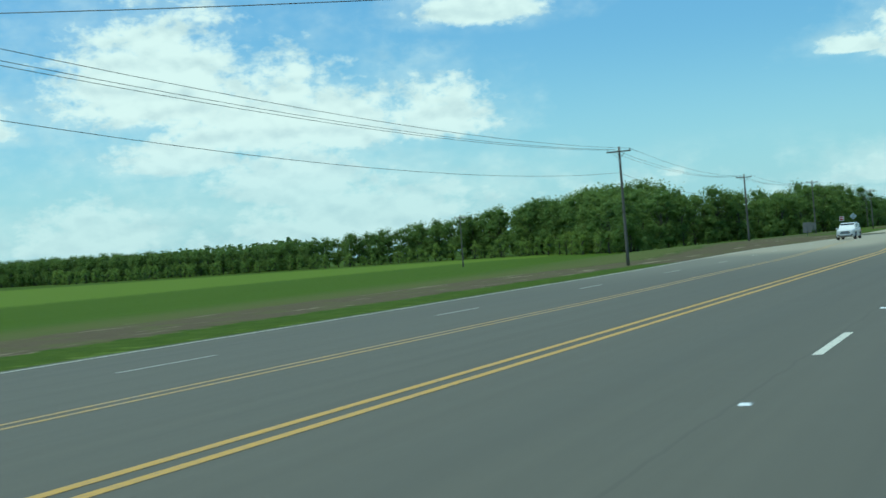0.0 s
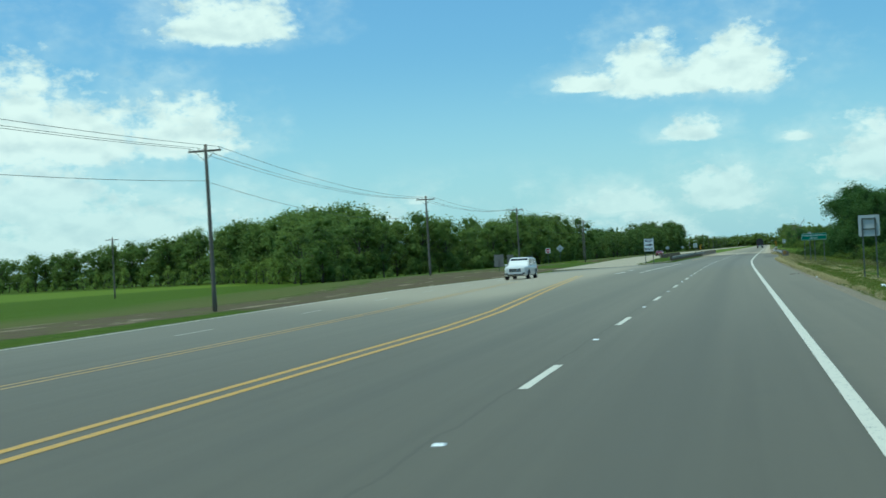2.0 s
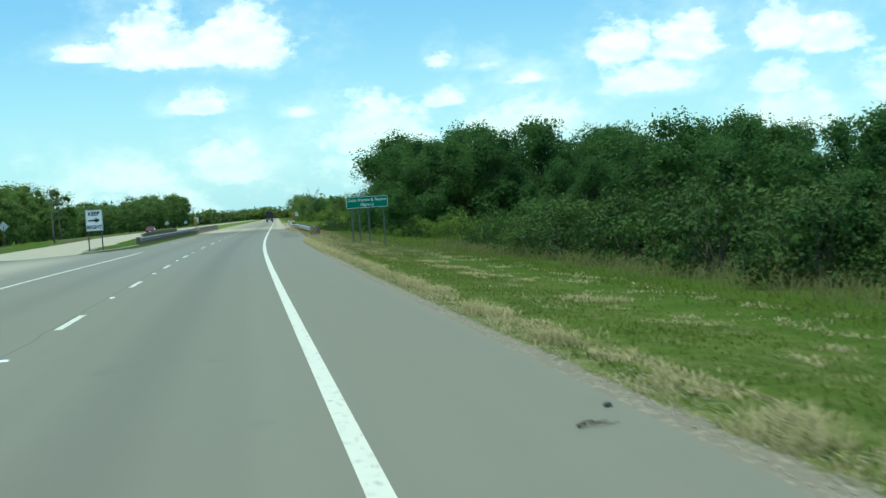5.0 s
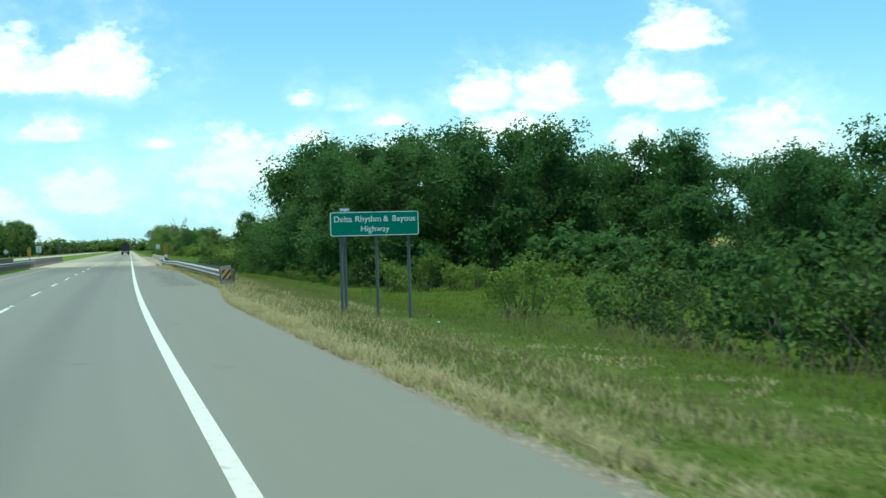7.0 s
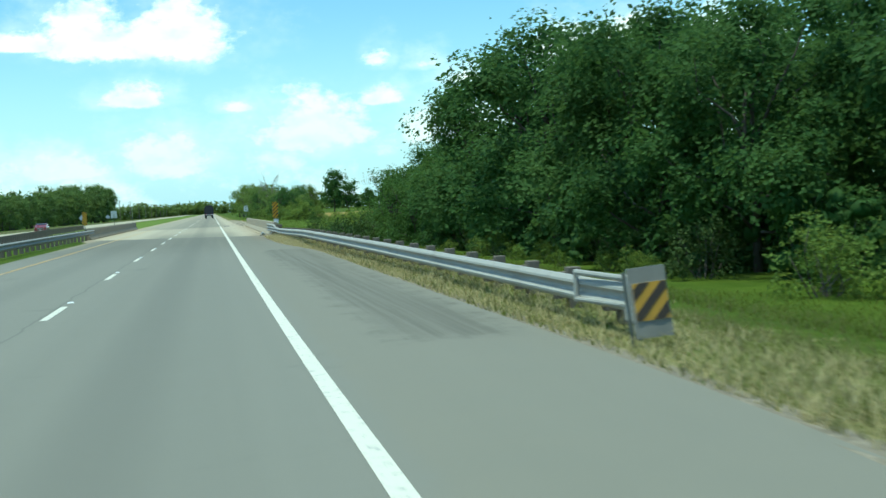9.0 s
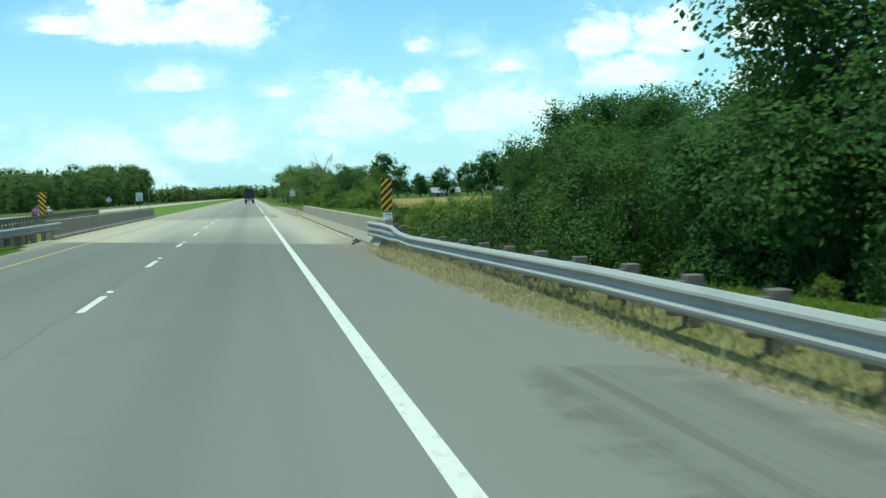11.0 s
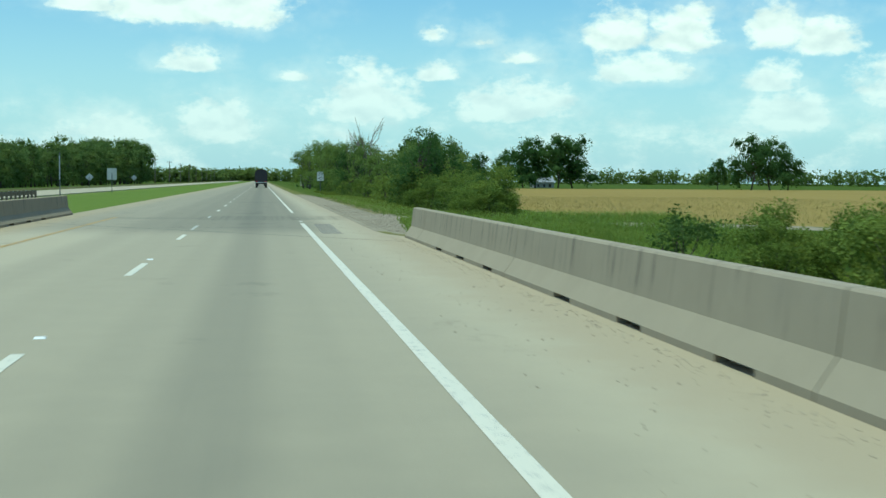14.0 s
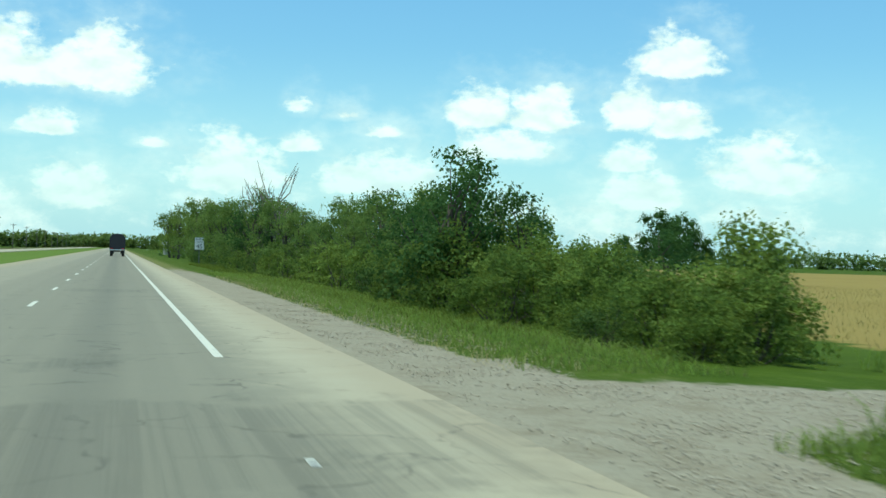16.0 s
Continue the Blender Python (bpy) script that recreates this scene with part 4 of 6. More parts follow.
def stripes(w, h, n, up, parent, m, mat):
    """Slanting bars that cross a panel of w by h; up: +1 rises to the right."""
    band = (w + h) / (2 * n)
    for i in range(n):
        c = -(w + h) / 2 + band * (2 * i + 0.5)
        poly = []
        for x, z in ((-w / 2, -h / 2), (w / 2, -h / 2), (w / 2, h / 2), (-w / 2, h / 2)):
            poly.append((x, z))

        def clip(pts, sign, lim):
            out = []
            for (x0, z0), (x1, z1) in zip(pts, pts[1:] + pts[:1]):
                d0, d1 = sign * ((z0 - up * x0) - lim), sign * ((z1 - up * x1) - lim)
                if d0 <= 0:
                    out.append((x0, z0))
                if d0 * d1 < 0:
                    t = d0 / (d0 - d1)
                    out.append((x0 + (x1 - x0) * t, z0 + (z1 - z0) * t))
            return out

        poly = clip(clip(poly, 1, c + band), -1, c)
        if len(poly) > 2:
            bm = bmesh.new()
            plate(bm, poly, -0.003, 0.0)
            part("stripe", bm, mat, parent).matrix_basis = m


def sign_post(x, y, z0, z1, thing, r=0.032, lean=0.0):
    """A U-channel steel post."""
    bm = bmesh.new()
    prof = [(-r, -0.012), (-r * 0.55, 0.02), (r * 0.55, 0.02), (r, -0.012), (r * 0.85, -0.02), (r * 0.45, 0.008), (-r * 0.45, 0.008), (-r * 0.85, -0.02)]
    loft(bm, [[(x + px, y + py, z0) for px, py in prof], [(x + px + lean, y + py, z1) for px, py in prof]])
    return part("post", bm, POST_STEEL, thing)


def panel(w, h, face, thing, m, corner=0.04, border=None, name="panel", back=SIGN_BACK):
    """A sheet-metal sign: backing, face, and a border line if it has one. It faces -y."""
    bm = bmesh.new()
    plate(bm, rounded(w, h, corner), -0.002, 0.004)
    p = part(name, bm, back, thing)
    p.matrix_basis = m
    bm = bmesh.new()
    plate(bm, rounded(w - 0.004, h - 0.004, corner), -0.006, -0.0025)
    part("face", bm, face, p)
    if border:
        mat, inset, wide = border
        bm = bmesh.new()
        o, i = rounded(w - 2 * inset, h - 2 * inset, corner), rounded(w - 2 * inset - 2 * wide, h - 2 * inset - 2 * wide, max(0.01, corner - wide))
        n = len(o)
        vo, vi = [bm.verts.new((x, -0.009, z)) for x, z in o], [bm.verts.new((x, -0.009, z)) for x, z in i]
        for a in range(n):
            bm.faces.new((vo[a], vo[(a + 1) % n], vi[(a + 1) % n], vi[a]))
        part("border", bm, mat, p)
    return p


def hazard_marker(u, y, z0, w, h, up, label, post_to=None, plate_low=False, back=None):
    """A yellow and black striped object marker."""
    thing = tagged(new("object_marker"), label, "road sign", "object markers")
    x = u + cx(y)
    thing.matrix_basis = pose(x, y, 0)
    zc = z0 + h / 2
    p = panel(w, h, YELLOW_SIGN, thing, pose(0, -0.03, zc), 0.015)
    stripes(w - 0.006, h - 0.006, 4 if h < 0.7 else 6, up, p, pose(0, -0.007, 0), BLACK_SIGN)
    if post_to is not None:
        sign_post(0, 0.02, post_to, z0 + h - 0.05, thing)
    if plate_low:
        q = panel(w * 0.86, 0.28, WHITE_SIGN, thing, pose(0.02, -0.03, z0 - 0.19), 0.02, name="mile_plate")
        lettering("65-19A", 0.066, BLACK_SIGN, q, Matrix.Translation((0, -0.010, 0.085)) @ UP, bold=0.0015)
        for word, dx in (("9", -0.085), ("45", 0.05)):
            lettering(word, 0.10, BLACK_SIGN, q, Matrix.Translation((dx, -0.010, -0.08)) @ UP, bold=0.003)
    return thing


# end-of-rail marker: a grey sheet with a striped square on it, leaning back
om = tagged(new("object_marker"), "leaning grey sheet with a yellow and black striped panel", "road sign", "object markers")
om.matrix_basis = pose(3.52 + cx(174.2), 174.4, 0.0, -6, -4, 0)
panel(0.42, 0.74, GREY_BOARD, om, pose(0, 0, 0.46), 0.01)
_q = panel(0.38, 0.40, RUSTY_YELLOW, om, pose(0.01, -0.012, 0.47), 0.01, name="striped_panel")
stripes(0.37, 0.39, 3, 1, _q, pose(0, -0.008, 0), BROWN_BLACK)
sign_post(-0.24, 0.03, -0.3, 0.8, om, 0.02)

hazard_marker(2.95, 237.9, 1.08, 0.33, 0.98, 1, "tall yellow and black striped marker with a small white plate", -0.2, True)
hazard_marker(-10.15, 257.0, 1.12, 0.33, 0.98, -1, "tall yellow and black striped marker at the median parapet", -0.2)


# ---- signs ----
def back_sign():
    """A large square sign seen from behind, on two posts with two cross rails."""
    thing = tagged(new("road_sign"), "bare metal back of a square sign on two posts", "road sign")
    thing.matrix_basis = pose(5.40, 94.8, 0.0, 0, 0, -14)
    bm = bmesh.new()
    plate(bm, rounded(1.02, 1.06, 0.05), 0.05, 0.056)
    part("panel", bm, SIGN_BACK, thing).matrix_basis = pose(0, 0, 2.25)
    for z in (2.08, 2.60):
        bm = bmesh.new()
        box(bm, -0.33, 0.33, 0.0, 0.045, z - 0.03, z + 0.03, 0.005)
        part("cross_rail", bm, POST_STEEL, thing)
    for x in (-0.31, 0.31):
        sign_post(x, -0.02, -0.75, 2.64, thing, 0.036)
    return thing


back_sign()


def green_sign():
    thing = tagged(new("highway_sign"), "green highway name sign with white lettering on three posts", "road sign")
    y = 157.2
    thing.matrix_basis = pose(6.43, y, 0.0, 0, 0, -3)
    w, h = 2.42, 0.66
    p = panel(w, h, GREEN_SIGN, thing, pose(0, -0.03, 2.08), 0.05, (WHITE_SIGN, 0.012, 0.016))
    for word, dx in (("Delta", -0.86), ("Rhythm", -0.175), ("&", 0.305), ("Bayous", 0.80)):
        lettering(word, 0.228, WHITE_SIGN, p, Matrix.Translation((dx, -0.010, 0.125)) @ UP)
    lettering("Highway", 0.228, WHITE_SIGN, p, Matrix.Translation((0, -0.010, -0.14)) @ UP)
    for x in (-0.92, 0.04, 0.92):
        sign_post(x, 0.02, -1.0, 2.4, thing, 0.045)
    return thing


green_sign()


def arrow(parent, w, h, left, m):
    s = -1 if left else 1
    pts = [(-w / 2, -h * 0.16), (w * 0.10, -h * 0.16), (w * 0.10, -h / 2), (w / 2, 0), (w * 0.10, h / 2), (w * 0.10, h * 0.16), (-w / 2, h * 0.16)]
    pts = [(s * x, z) for x, z in pts]
    bm = bmesh.new()
    plate(bm, pts, -0.003, 0.0)
    part("arrow", bm, BLACK_SIGN, parent).matrix_basis = m


def one_way_sign():
    thing = tagged(new("one_way_sign"), "narrow white one-way sign with a black arrow on a single post", "road sign")
    thing.matrix_basis = pose(6.20, 160.2, 0.0, 0, 0, 12)
    p = panel(0.30, 0.76, WHITE_SIGN, thing, pose(0, -0.03, 2.22), 0.03, (BLACK_SIGN, 0.01, 0.010))
    lettering("ONE", 0.205, BLACK_SIGN, p, Matrix.Translation((0, -0.010, 0.215)) @ UP, bold=0.007, narrow=0.56)
    lettering("WAY", 0.205, BLACK_SIGN, p, Matrix.Translation((0, -0.010, 0.015)) @ UP, bold=0.007, narrow=0.52)
    arrow(p, 0.22, 0.15, True, pose(0, -0.009, -0.21))
    sign_post(0, 0.02, -1.0, 2.4, thing, 0.05)
    return thing


one_way_sign()


def keep_right_sign():
    thing = tagged(new("regulatory_sign"), "white regulatory sign with a black arrow at the median nose", "road sign")
    thing.matrix_basis = pose(-10.85, 173.0, 0.0)
    p = panel(1.12, 1.46, WHITE_SIGN, thing, pose(0, -0.03, 2.15), 0.06, (BLACK_SIGN, 0.02, 0.02))
    lettering("KEEP", 0.36, BLACK_SIGN, p, Matrix.Translation((0, -0.010, 0.45)) @ UP, bold=0.012)
    lettering("RIGHT", 0.34, BLACK_SIGN, p, Matrix.Translation((0, -0.010, -0.47)) @ UP, bold=0.012)
    arrow(p, 0.80, 0.36, False, pose(0, -0.009, 0.0))
    for x in (-0.45, 0.45):
        sign_post(x, 0.02, -0.3, 2.6, thing, 0.045)
    return thing


keep_right_sign()


def speed_sign():
    thing = tagged(new("speed_limit_sign"), "white speed limit sign with black figures beside the hedge", "road sign")
    thing.matrix_basis = pose(6.35 + cx(425), 425.0, 0.0)
    p = panel(0.92, 1.22, WHITE_SIGN, thing, pose(0, -0.03, 2.1), 0.05, (BLACK_SIGN, 0.015, 0.018))
    lettering("SPEED", 0.25, BLACK_SIGN, p, Matrix.Translation((0, -0.010, 0.42)) @ UP)
    lettering("LIMIT", 0.25, BLACK_SIGN, p, Matrix.Translation((0, -0.010, 0.17)) @ UP)
    lettering("45", 0.62, BLACK_SIGN, p, Matrix.Translation((0, -0.010, -0.27)) @ UP)
    sign_post(0, 0.02, -0.9, 2.6, thing, 0.05)
    return thing


speed_sign()


def back_of_small_sign(x, y, z, kind, label, size=0.8, mat=SIGN_BACK):
    """Signs for the other carriageway, seen from behind, on one post."""
    thing = tagged(new("road_sign"), label, "road sign", "signs facing the other way")
    thing.matrix_basis = pose(x, y, z)
    turn = 45 if kind == "diamond" else 0
    w, h = (size, size) if kind != "tall" else (size * 0.8, size)
    bm = bmesh.new()
    plate(bm, rounded(w, h, 0.04), 0.03, 0.036)
    part("panel", bm, mat, thing).matrix_basis = Matrix.Translation((0, 0, 2.2)) @ Matrix.Rotation(radians(turn), 4, "Y")
    sign_post(0, 0.0, -0.6, 2.3, thing, 0.045)
    return thing


back_of_small_sign(-34.3, 266.5, 0.55, "diamond", "grey back of a diamond warning sign", 1.05)
back_of_small_sign(-13.7, 423.5, 0.0, "tall", "grey back of a tall sign in the median grass", 1.5)
back_of_small_sign(-28.0, 529.0, -0.3, "diamond", "grey back of a diamond sign beyond the median", 1.2)
back_of_small_sign(-26.2, 628.0, -0.3, "diamond", "grey back of a diamond sign by the far road", 1.2)

back_of_small_sign(-33.1, 197.0, -1.05, "tall", "weathered grey back of a broad sign by the far verge", 1.7, GREY_BOARD)
back_of_small_sign(-35.5, 219.0, -0.9, "tall", "grey back of a smaller sign by the far verge", 1.3, GREY_BOARD)


def do_not_enter():
    thing = tagged(new("do_not_enter_sign"), "square white sign with a red disc beside the far carriageway", "road sign")
    thing.matrix_basis = pose(-36.6, 266.0, 0.35)
    p = panel(0.95, 0.95, WHITE_SIGN, thing, pose(0, -0.03, 2.05), 0.04)
    bm = bmesh.new()
    plate(bm, [(0.42 * math.cos(a * math.pi / 16), 0.42 * math.sin(a * math.pi / 16)) for a in range(32)], -0.010, -0.0065)
    part("disc", bm, RED_SIGN, p)
    bm = bmesh.new()
    box(bm, -0.33, 0.33, -0.014, -0.0105, -0.075, 0.075)
    part("bar", bm, WHITE_SIGN, p)
    sign_post(0, 0.02, -0.7, 2.4, thing, 0.045)


do_not_enter()


# ---- median nose with kerb ----
def median_kerb():
    thing = tagged(new("median_kerb"), "low concrete kerb round the grassy median nose", "kerb", kind="structure")
    bm = bmesh.new()
    pts = []
    for i in range(13):
        a = radians(180 + 180 * i / 12)
        pts.append((-11.15 + 1.35 * math.cos(a), 173.6 + 2.2 * math.sin(a)))
    pts = [(-12.5 - 0.9, 186.0)] + pts + [(-9.8, 184.0)]
    rings = []
    for i, (u, y) in enumerate(pts):
        a, b = pts[max(0, i - 1)], pts[min(len(pts) - 1, i + 1)]
        t = Vector((b[0] - a[0], b[1] - a[1])).normalized()
        n = Vector((t.y, -t.x))
        prof = [(0.0, -0.25), (0.0, 0.10), (0.03, 0.13), (0.17, 0.13), (0.20, 0.10), (0.20, -0.25)]
        rings.append([(u - n.x * p + cx(y), y - n.y * p, z + road_z(u)) for p, z in prof])
    loft(bm, rings)
    part("kerb", bm, CONCRETE, thing)


median_kerb()


# ---- utility poles and lines ----
def utility_pole(x, y, z0, z1, lean=0.0, arms=1):
    thing = tagged(new("utility_pole"), "weathered grey wooden utility pole with a crossarm", "utility pole", "utility poles")
    thing.matrix_basis = pose(x, y, z0)
    h = z1 - z0
    bm = bmesh.new()
    rings = []
    for i in range(7):
        f = i / 6
        r = 0.17 - 0.06 * f
        rings.append([(r * math.cos(a * math.pi / 6) + lean * f, r * math.sin(a * math.pi / 6), -0.5 + (h + 0.5) * f) for a in range(12)])
    loft(bm, rings)
    part("pole", bm, POLE_WOOD, thing, smooth=True)
    bm = bmesh.new()
    box(bm, -1.25 + lean, 1.25 + lean, -0.22, -0.12, h - 0.55, h - 0.42, 0.01)
    part("crossarm", bm, POLE_WOOD, thing)
    for s in (-1, 1):
        bm = bmesh.new()
        rod(bm, (lean + s * 0.06, -0.17, h - 1.15), (lean + s * 0.75, -0.17, h - 0.52), 0.02, seg=6)
        part("brace", bm, POST_STEEL, thing)
    for xx in (-1.15, -0.45, 1.15):
        bm = bmesh.new()
        rod(bm, (lean + xx, -0.17, h - 0.42), (lean + xx, -0.17, h - 0.25), 0.045, 0.03, 8)
        part("insulator", bm, CONCRETE, thing)
    return thing


POLES = [(-36.4, 20.0, -1.1, 10.9), (-37.2, 111.1, -1.1, 10.7), (-40.6, 187.7, -0.4, 10.25), (-41.2, 260.0, -0.2, 10.9), (-37.6, 334.0, -0.2, 9.8), (-47.0, 408.0, -0.1, 9.2), (-35.0, -60.0, -1.1, 11.0)]
for i, (x, y, z0, z1) in enumerate(POLES):
    utility_pole(x, y, z0, z1, -0.12)
for x, y in ((-109.6, 230.0),):
    utility_pole(x, y, -2.2, 8.8)
for i in range(9):
    y = 746 + 75 * i
    utility_pole(-42.2 + cx(y), y, -0.2, 9.6)


def wire(a, b, sag, r=0.014, name="power_line", label="dark overhead cable strung between poles"):
    a, b = Vector(a), Vector(b)
    bm = bmesh.new()
    n = 18
    rings = []
    side = (b - a).cross(Vector((0, 0, 1))).normalized()
    for i in range(n + 1):
        f = i / n
        p = a.lerp(b, f) - Vector((0, 0, sag * 4 * f * (1 - f)))
        rings.append([p + side * r, p + Vector((0, 0, r)), p - side * r, p - Vector((0, 0, r))])
    loft(bm, rings)
    return tagged(part(name, bm, WIRE), label, "cable", "overhead lines")


_chain = [POLES[6]] + POLES[:6]
for (xa, ya, _, za), (xb, yb, _, zb) in zip(_chain, _chain[1:]):
    for dx, dz, sag in ((-1.27, -0.25, 1.0), (-0.57, -0.25, 1.0), (1.03, -0.25, 1.0), (-0.2, -2.6, 1.3)):
        wire((xa + dx, ya - 0.17, za + dz), (xb + dx, yb - 0.17, zb + dz), sag)
wire((-36.4, 20.0, 10.6), (22.0, 46.0, 10.2), 0.9, 0.016)

# ---- trees and shrubs ----
def unit(a):
    return a / (np.linalg.norm(a, axis=-1, keepdims=True) + 1e-9)


def leaf_cloud(rng, centres, per, spread, size, flat=0.45, simple=False, normals=None):
    """Many small bent leaves in pads round cluster centres, as points and faces; normals: which way each pad faces."""
    m = len(centres)
    n = m * per
    pn = unit(rng.normal(0, 0.55, (m, 3)) + np.array([0, 0, 1.0])) if normals is None else np.asarray(normals)
    c, pn = np.repeat(np.array(centres), per, axis=0), np.repeat(pn, per, axis=0)
    off = rng.normal(0, 1, (n, 3)) * spread
    off -= pn * ((off * pn).sum(1) * (1 - flat))[:, None]
    p = c + off
    nn = unit(pn + rng.normal(0, 0.36, (n, 3)))
    d = unit(np.cross(nn, rng.normal(0, 1, (n, 3))))
    s = np.cross(nn, d)
    ln = (size * rng.uniform(0.6, 1.35, n))[:, None]
    if simple:
        v = np.stack([p - d * ln * 0.5 + s * ln * 0.36, p - d * ln * 0.5 - s * ln * 0.36, p + d * ln * 0.58], 1).reshape(-1, 3)
        return v, np.arange(3 * n).reshape(n, 3)[:, ::-1]
    v = np.stack([p - d * ln * 0.5, p + s * ln * 0.33 - nn * ln * 0.10, p + d * ln * 0.5, p - s * ln * 0.33 - nn * ln * 0.10], 1).reshape(-1, 3)
    return v, np.arange(4 * n).reshape(n, 4)[:, ::-1]


def ball(detail):
    bm = bmesh.new()
    bmesh.ops.create_icosphere(bm, subdivisions=detail, radius=1.0)
    v, f = np.array([p.co for p in bm.verts]), np.array([[q.index for q in face.verts] for face in bm.faces])
    bm.free()
    return v, f


BALLS = {1: ball(1), 2: ball(2), 3: ball(3)}


def crown_mesh(name, rng, lobes, sprays, per, leaf, spread, mat, layered=False, simple=False, detail=2, low=0.1, droop=0.3, core=0.5, inner=0.12):
    """A crown: ragged dense masses inside, and sprays of leaves over them with gaps between."""
    verts, faces, count = [], [], 0
    bv, bf = BALLS[detail]
    for i, (x, y, z, r) in enumerate(lobes if core else []):
        k = np.array([1 + 0.55 * noise.noise(Vector(q * 1.7 + np.array([i * 3.1, x, z]))) + 0.30 * noise.noise(Vector(q * 4.3 + np.array([z, i * 1.7, y]))) for q in bv])
        w = bv * (r * core * k)[:, None] * np.array([1, 1, 0.82]) + np.array([x, y, z])
        w[:, 2] = np.maximum(w[:, 2], low * 0.6)
        verts.append(w)
        faces += (bf + count).tolist()
        count += len(w)
    cents, norms = [], []
    L = np.array(lobes)
    wts = L[:, 3] ** 2 / (L[:, 3] ** 2).sum()
    tries = 0
    while len(cents) < sprays and tries < sprays * 6:
        tries += 1
        i = rng.choice(len(L), p=wts)
        d = unit(rng.normal(0, 1, 3))
        r = L[i, 3] * rng.uniform(0.42 if core else inner, 1.02) * (1 + 0.45 * noise.noise(Vector(d * 1.7 + np.array([i * 3.1, L[i, 0], L[i, 2]]))))
        q = L[i, :3] + d * r * np.array([1, 1, 0.85])
        if q[2] < low:
            continue
        gap = np.linalg.norm((L[:, :3] - q) / np.array([1, 1, 0.85]), axis=1) / L[:, 3]
        if core and (np.delete(gap, i) < 0.60).any():
            continue
        cents.append(q)
        out = d * (0.75 if layered else 1.0) + np.array([0, 0, 0.75 if layered else 0.45]) + rng.normal(0, droop, 3)
        norms.append(unit(out))
    lv, lf = leaf_cloud(rng, cents, per, spread, leaf, 0.38, simple, norms)
    verts.append(lv)
    me = bpy.data.meshes.new(name)
    me.from_pydata(np.concatenate(verts).tolist(), [], faces + (lf + count).tolist())
    me.polygons.foreach_set("use_smooth", np.arange(len(faces) + len(lf)) < len(faces))
    me.materials.append(mat)
    return me


def mesh_of(name, v, f, mat):
    me = bpy.data.meshes.new(name)
    me.from_pydata(v.tolist(), [], f.tolist())
    me.materials.append(mat)
    return me


def limb(bm, a, b, r0, r1, rng, seg=6):
    """A slightly crooked tapered branch of three lengths."""
    a, b = Vector(a), Vector(b)
    l = (b - a).length
    p = [a, a.lerp(b, 0.35) + Vector(rng.normal(0, 0.06 * l, 3)), a.lerp(b, 0.7) + Vector(rng.normal(0, 0.06 * l, 3)), b]
    r = [r0, r0 * 0.7 + r1 * 0.3, r0 * 0.35 + r1 * 0.65, r1]
    ring = []
    for q, rr in zip(p, r):
        ax = (b - a).normalized()
        s = ax.orthogonal().normalized()
        t = ax.cross(s)
        ring.append([q + (s * math.cos(k * 2 * math.pi / seg) + t * math.sin(k * 2 * math.pi / seg)) * rr for k in range(seg)])
    loft(bm, ring)
    return p


def tree_parts(kind, seed, h, width, clusters, per, leaf, mat, base=0.22, spread=None, trunk_r=0.16, simple=False, layered=False, detail=2, lobes_n=13):
    """A tree of height h: trunk with limbs, and a crown of leafy masses with gaps and an uneven outline."""
    rng = np.random.default_rng(seed)
    top = new(kind)
    bm = bmesh.new()
    limb(bm, (0, 0, -0.6), (rng.normal(0, 0.2), rng.normal(0, 0.2), h * 0.72), trunk_r, trunk_r * 0.3, rng, 8)
    lobes = []
    for i in range(lobes_n):
        a = rng.uniform(0, 2 * math.pi)
        zf = base + 0.10 + (0.80 - base) * (i + rng.uniform(0, 1)) / lobes_n
        rad = width * 0.5 * math.sqrt(max(0.06, 1 - ((zf - 0.48) / 0.55) ** 2)) * rng.uniform(0.42, 0.88)
        lobes.append((rad * math.cos(a), rad * math.sin(a), h * zf, width * rng.uniform(0.13, 0.24)))
    lobes.append((rng.normal(0, width * 0.05), rng.normal(0, width * 0.05), h * 0.90, width * 0.15))
    lobes.append((0, 0, h * 0.70, width * 0.25))
    lobes.append((0, 0, h * (0.36 + base * 0.4), width * 0.28))
    for x, y, z, r in lobes:
        limb(bm, (x * 0.08, y * 0.08, max(h * 0.15, z * 0.55)), (x * 0.9, y * 0.9, z), trunk_r * 0.42, trunk_r * 0.08, rng, 5 if detail > 1 else 4)
    part("trunk", bm, BARK, top, smooth=True)
    ob = new("crown", crown_mesh("crown", rng, lobes, clusters, per, leaf, spread or width * 0.05, mat, layered, simple, detail, h * base * 0.5, core=0.0 if detail > 1 else 0.46))
    ob.parent = top
    return top


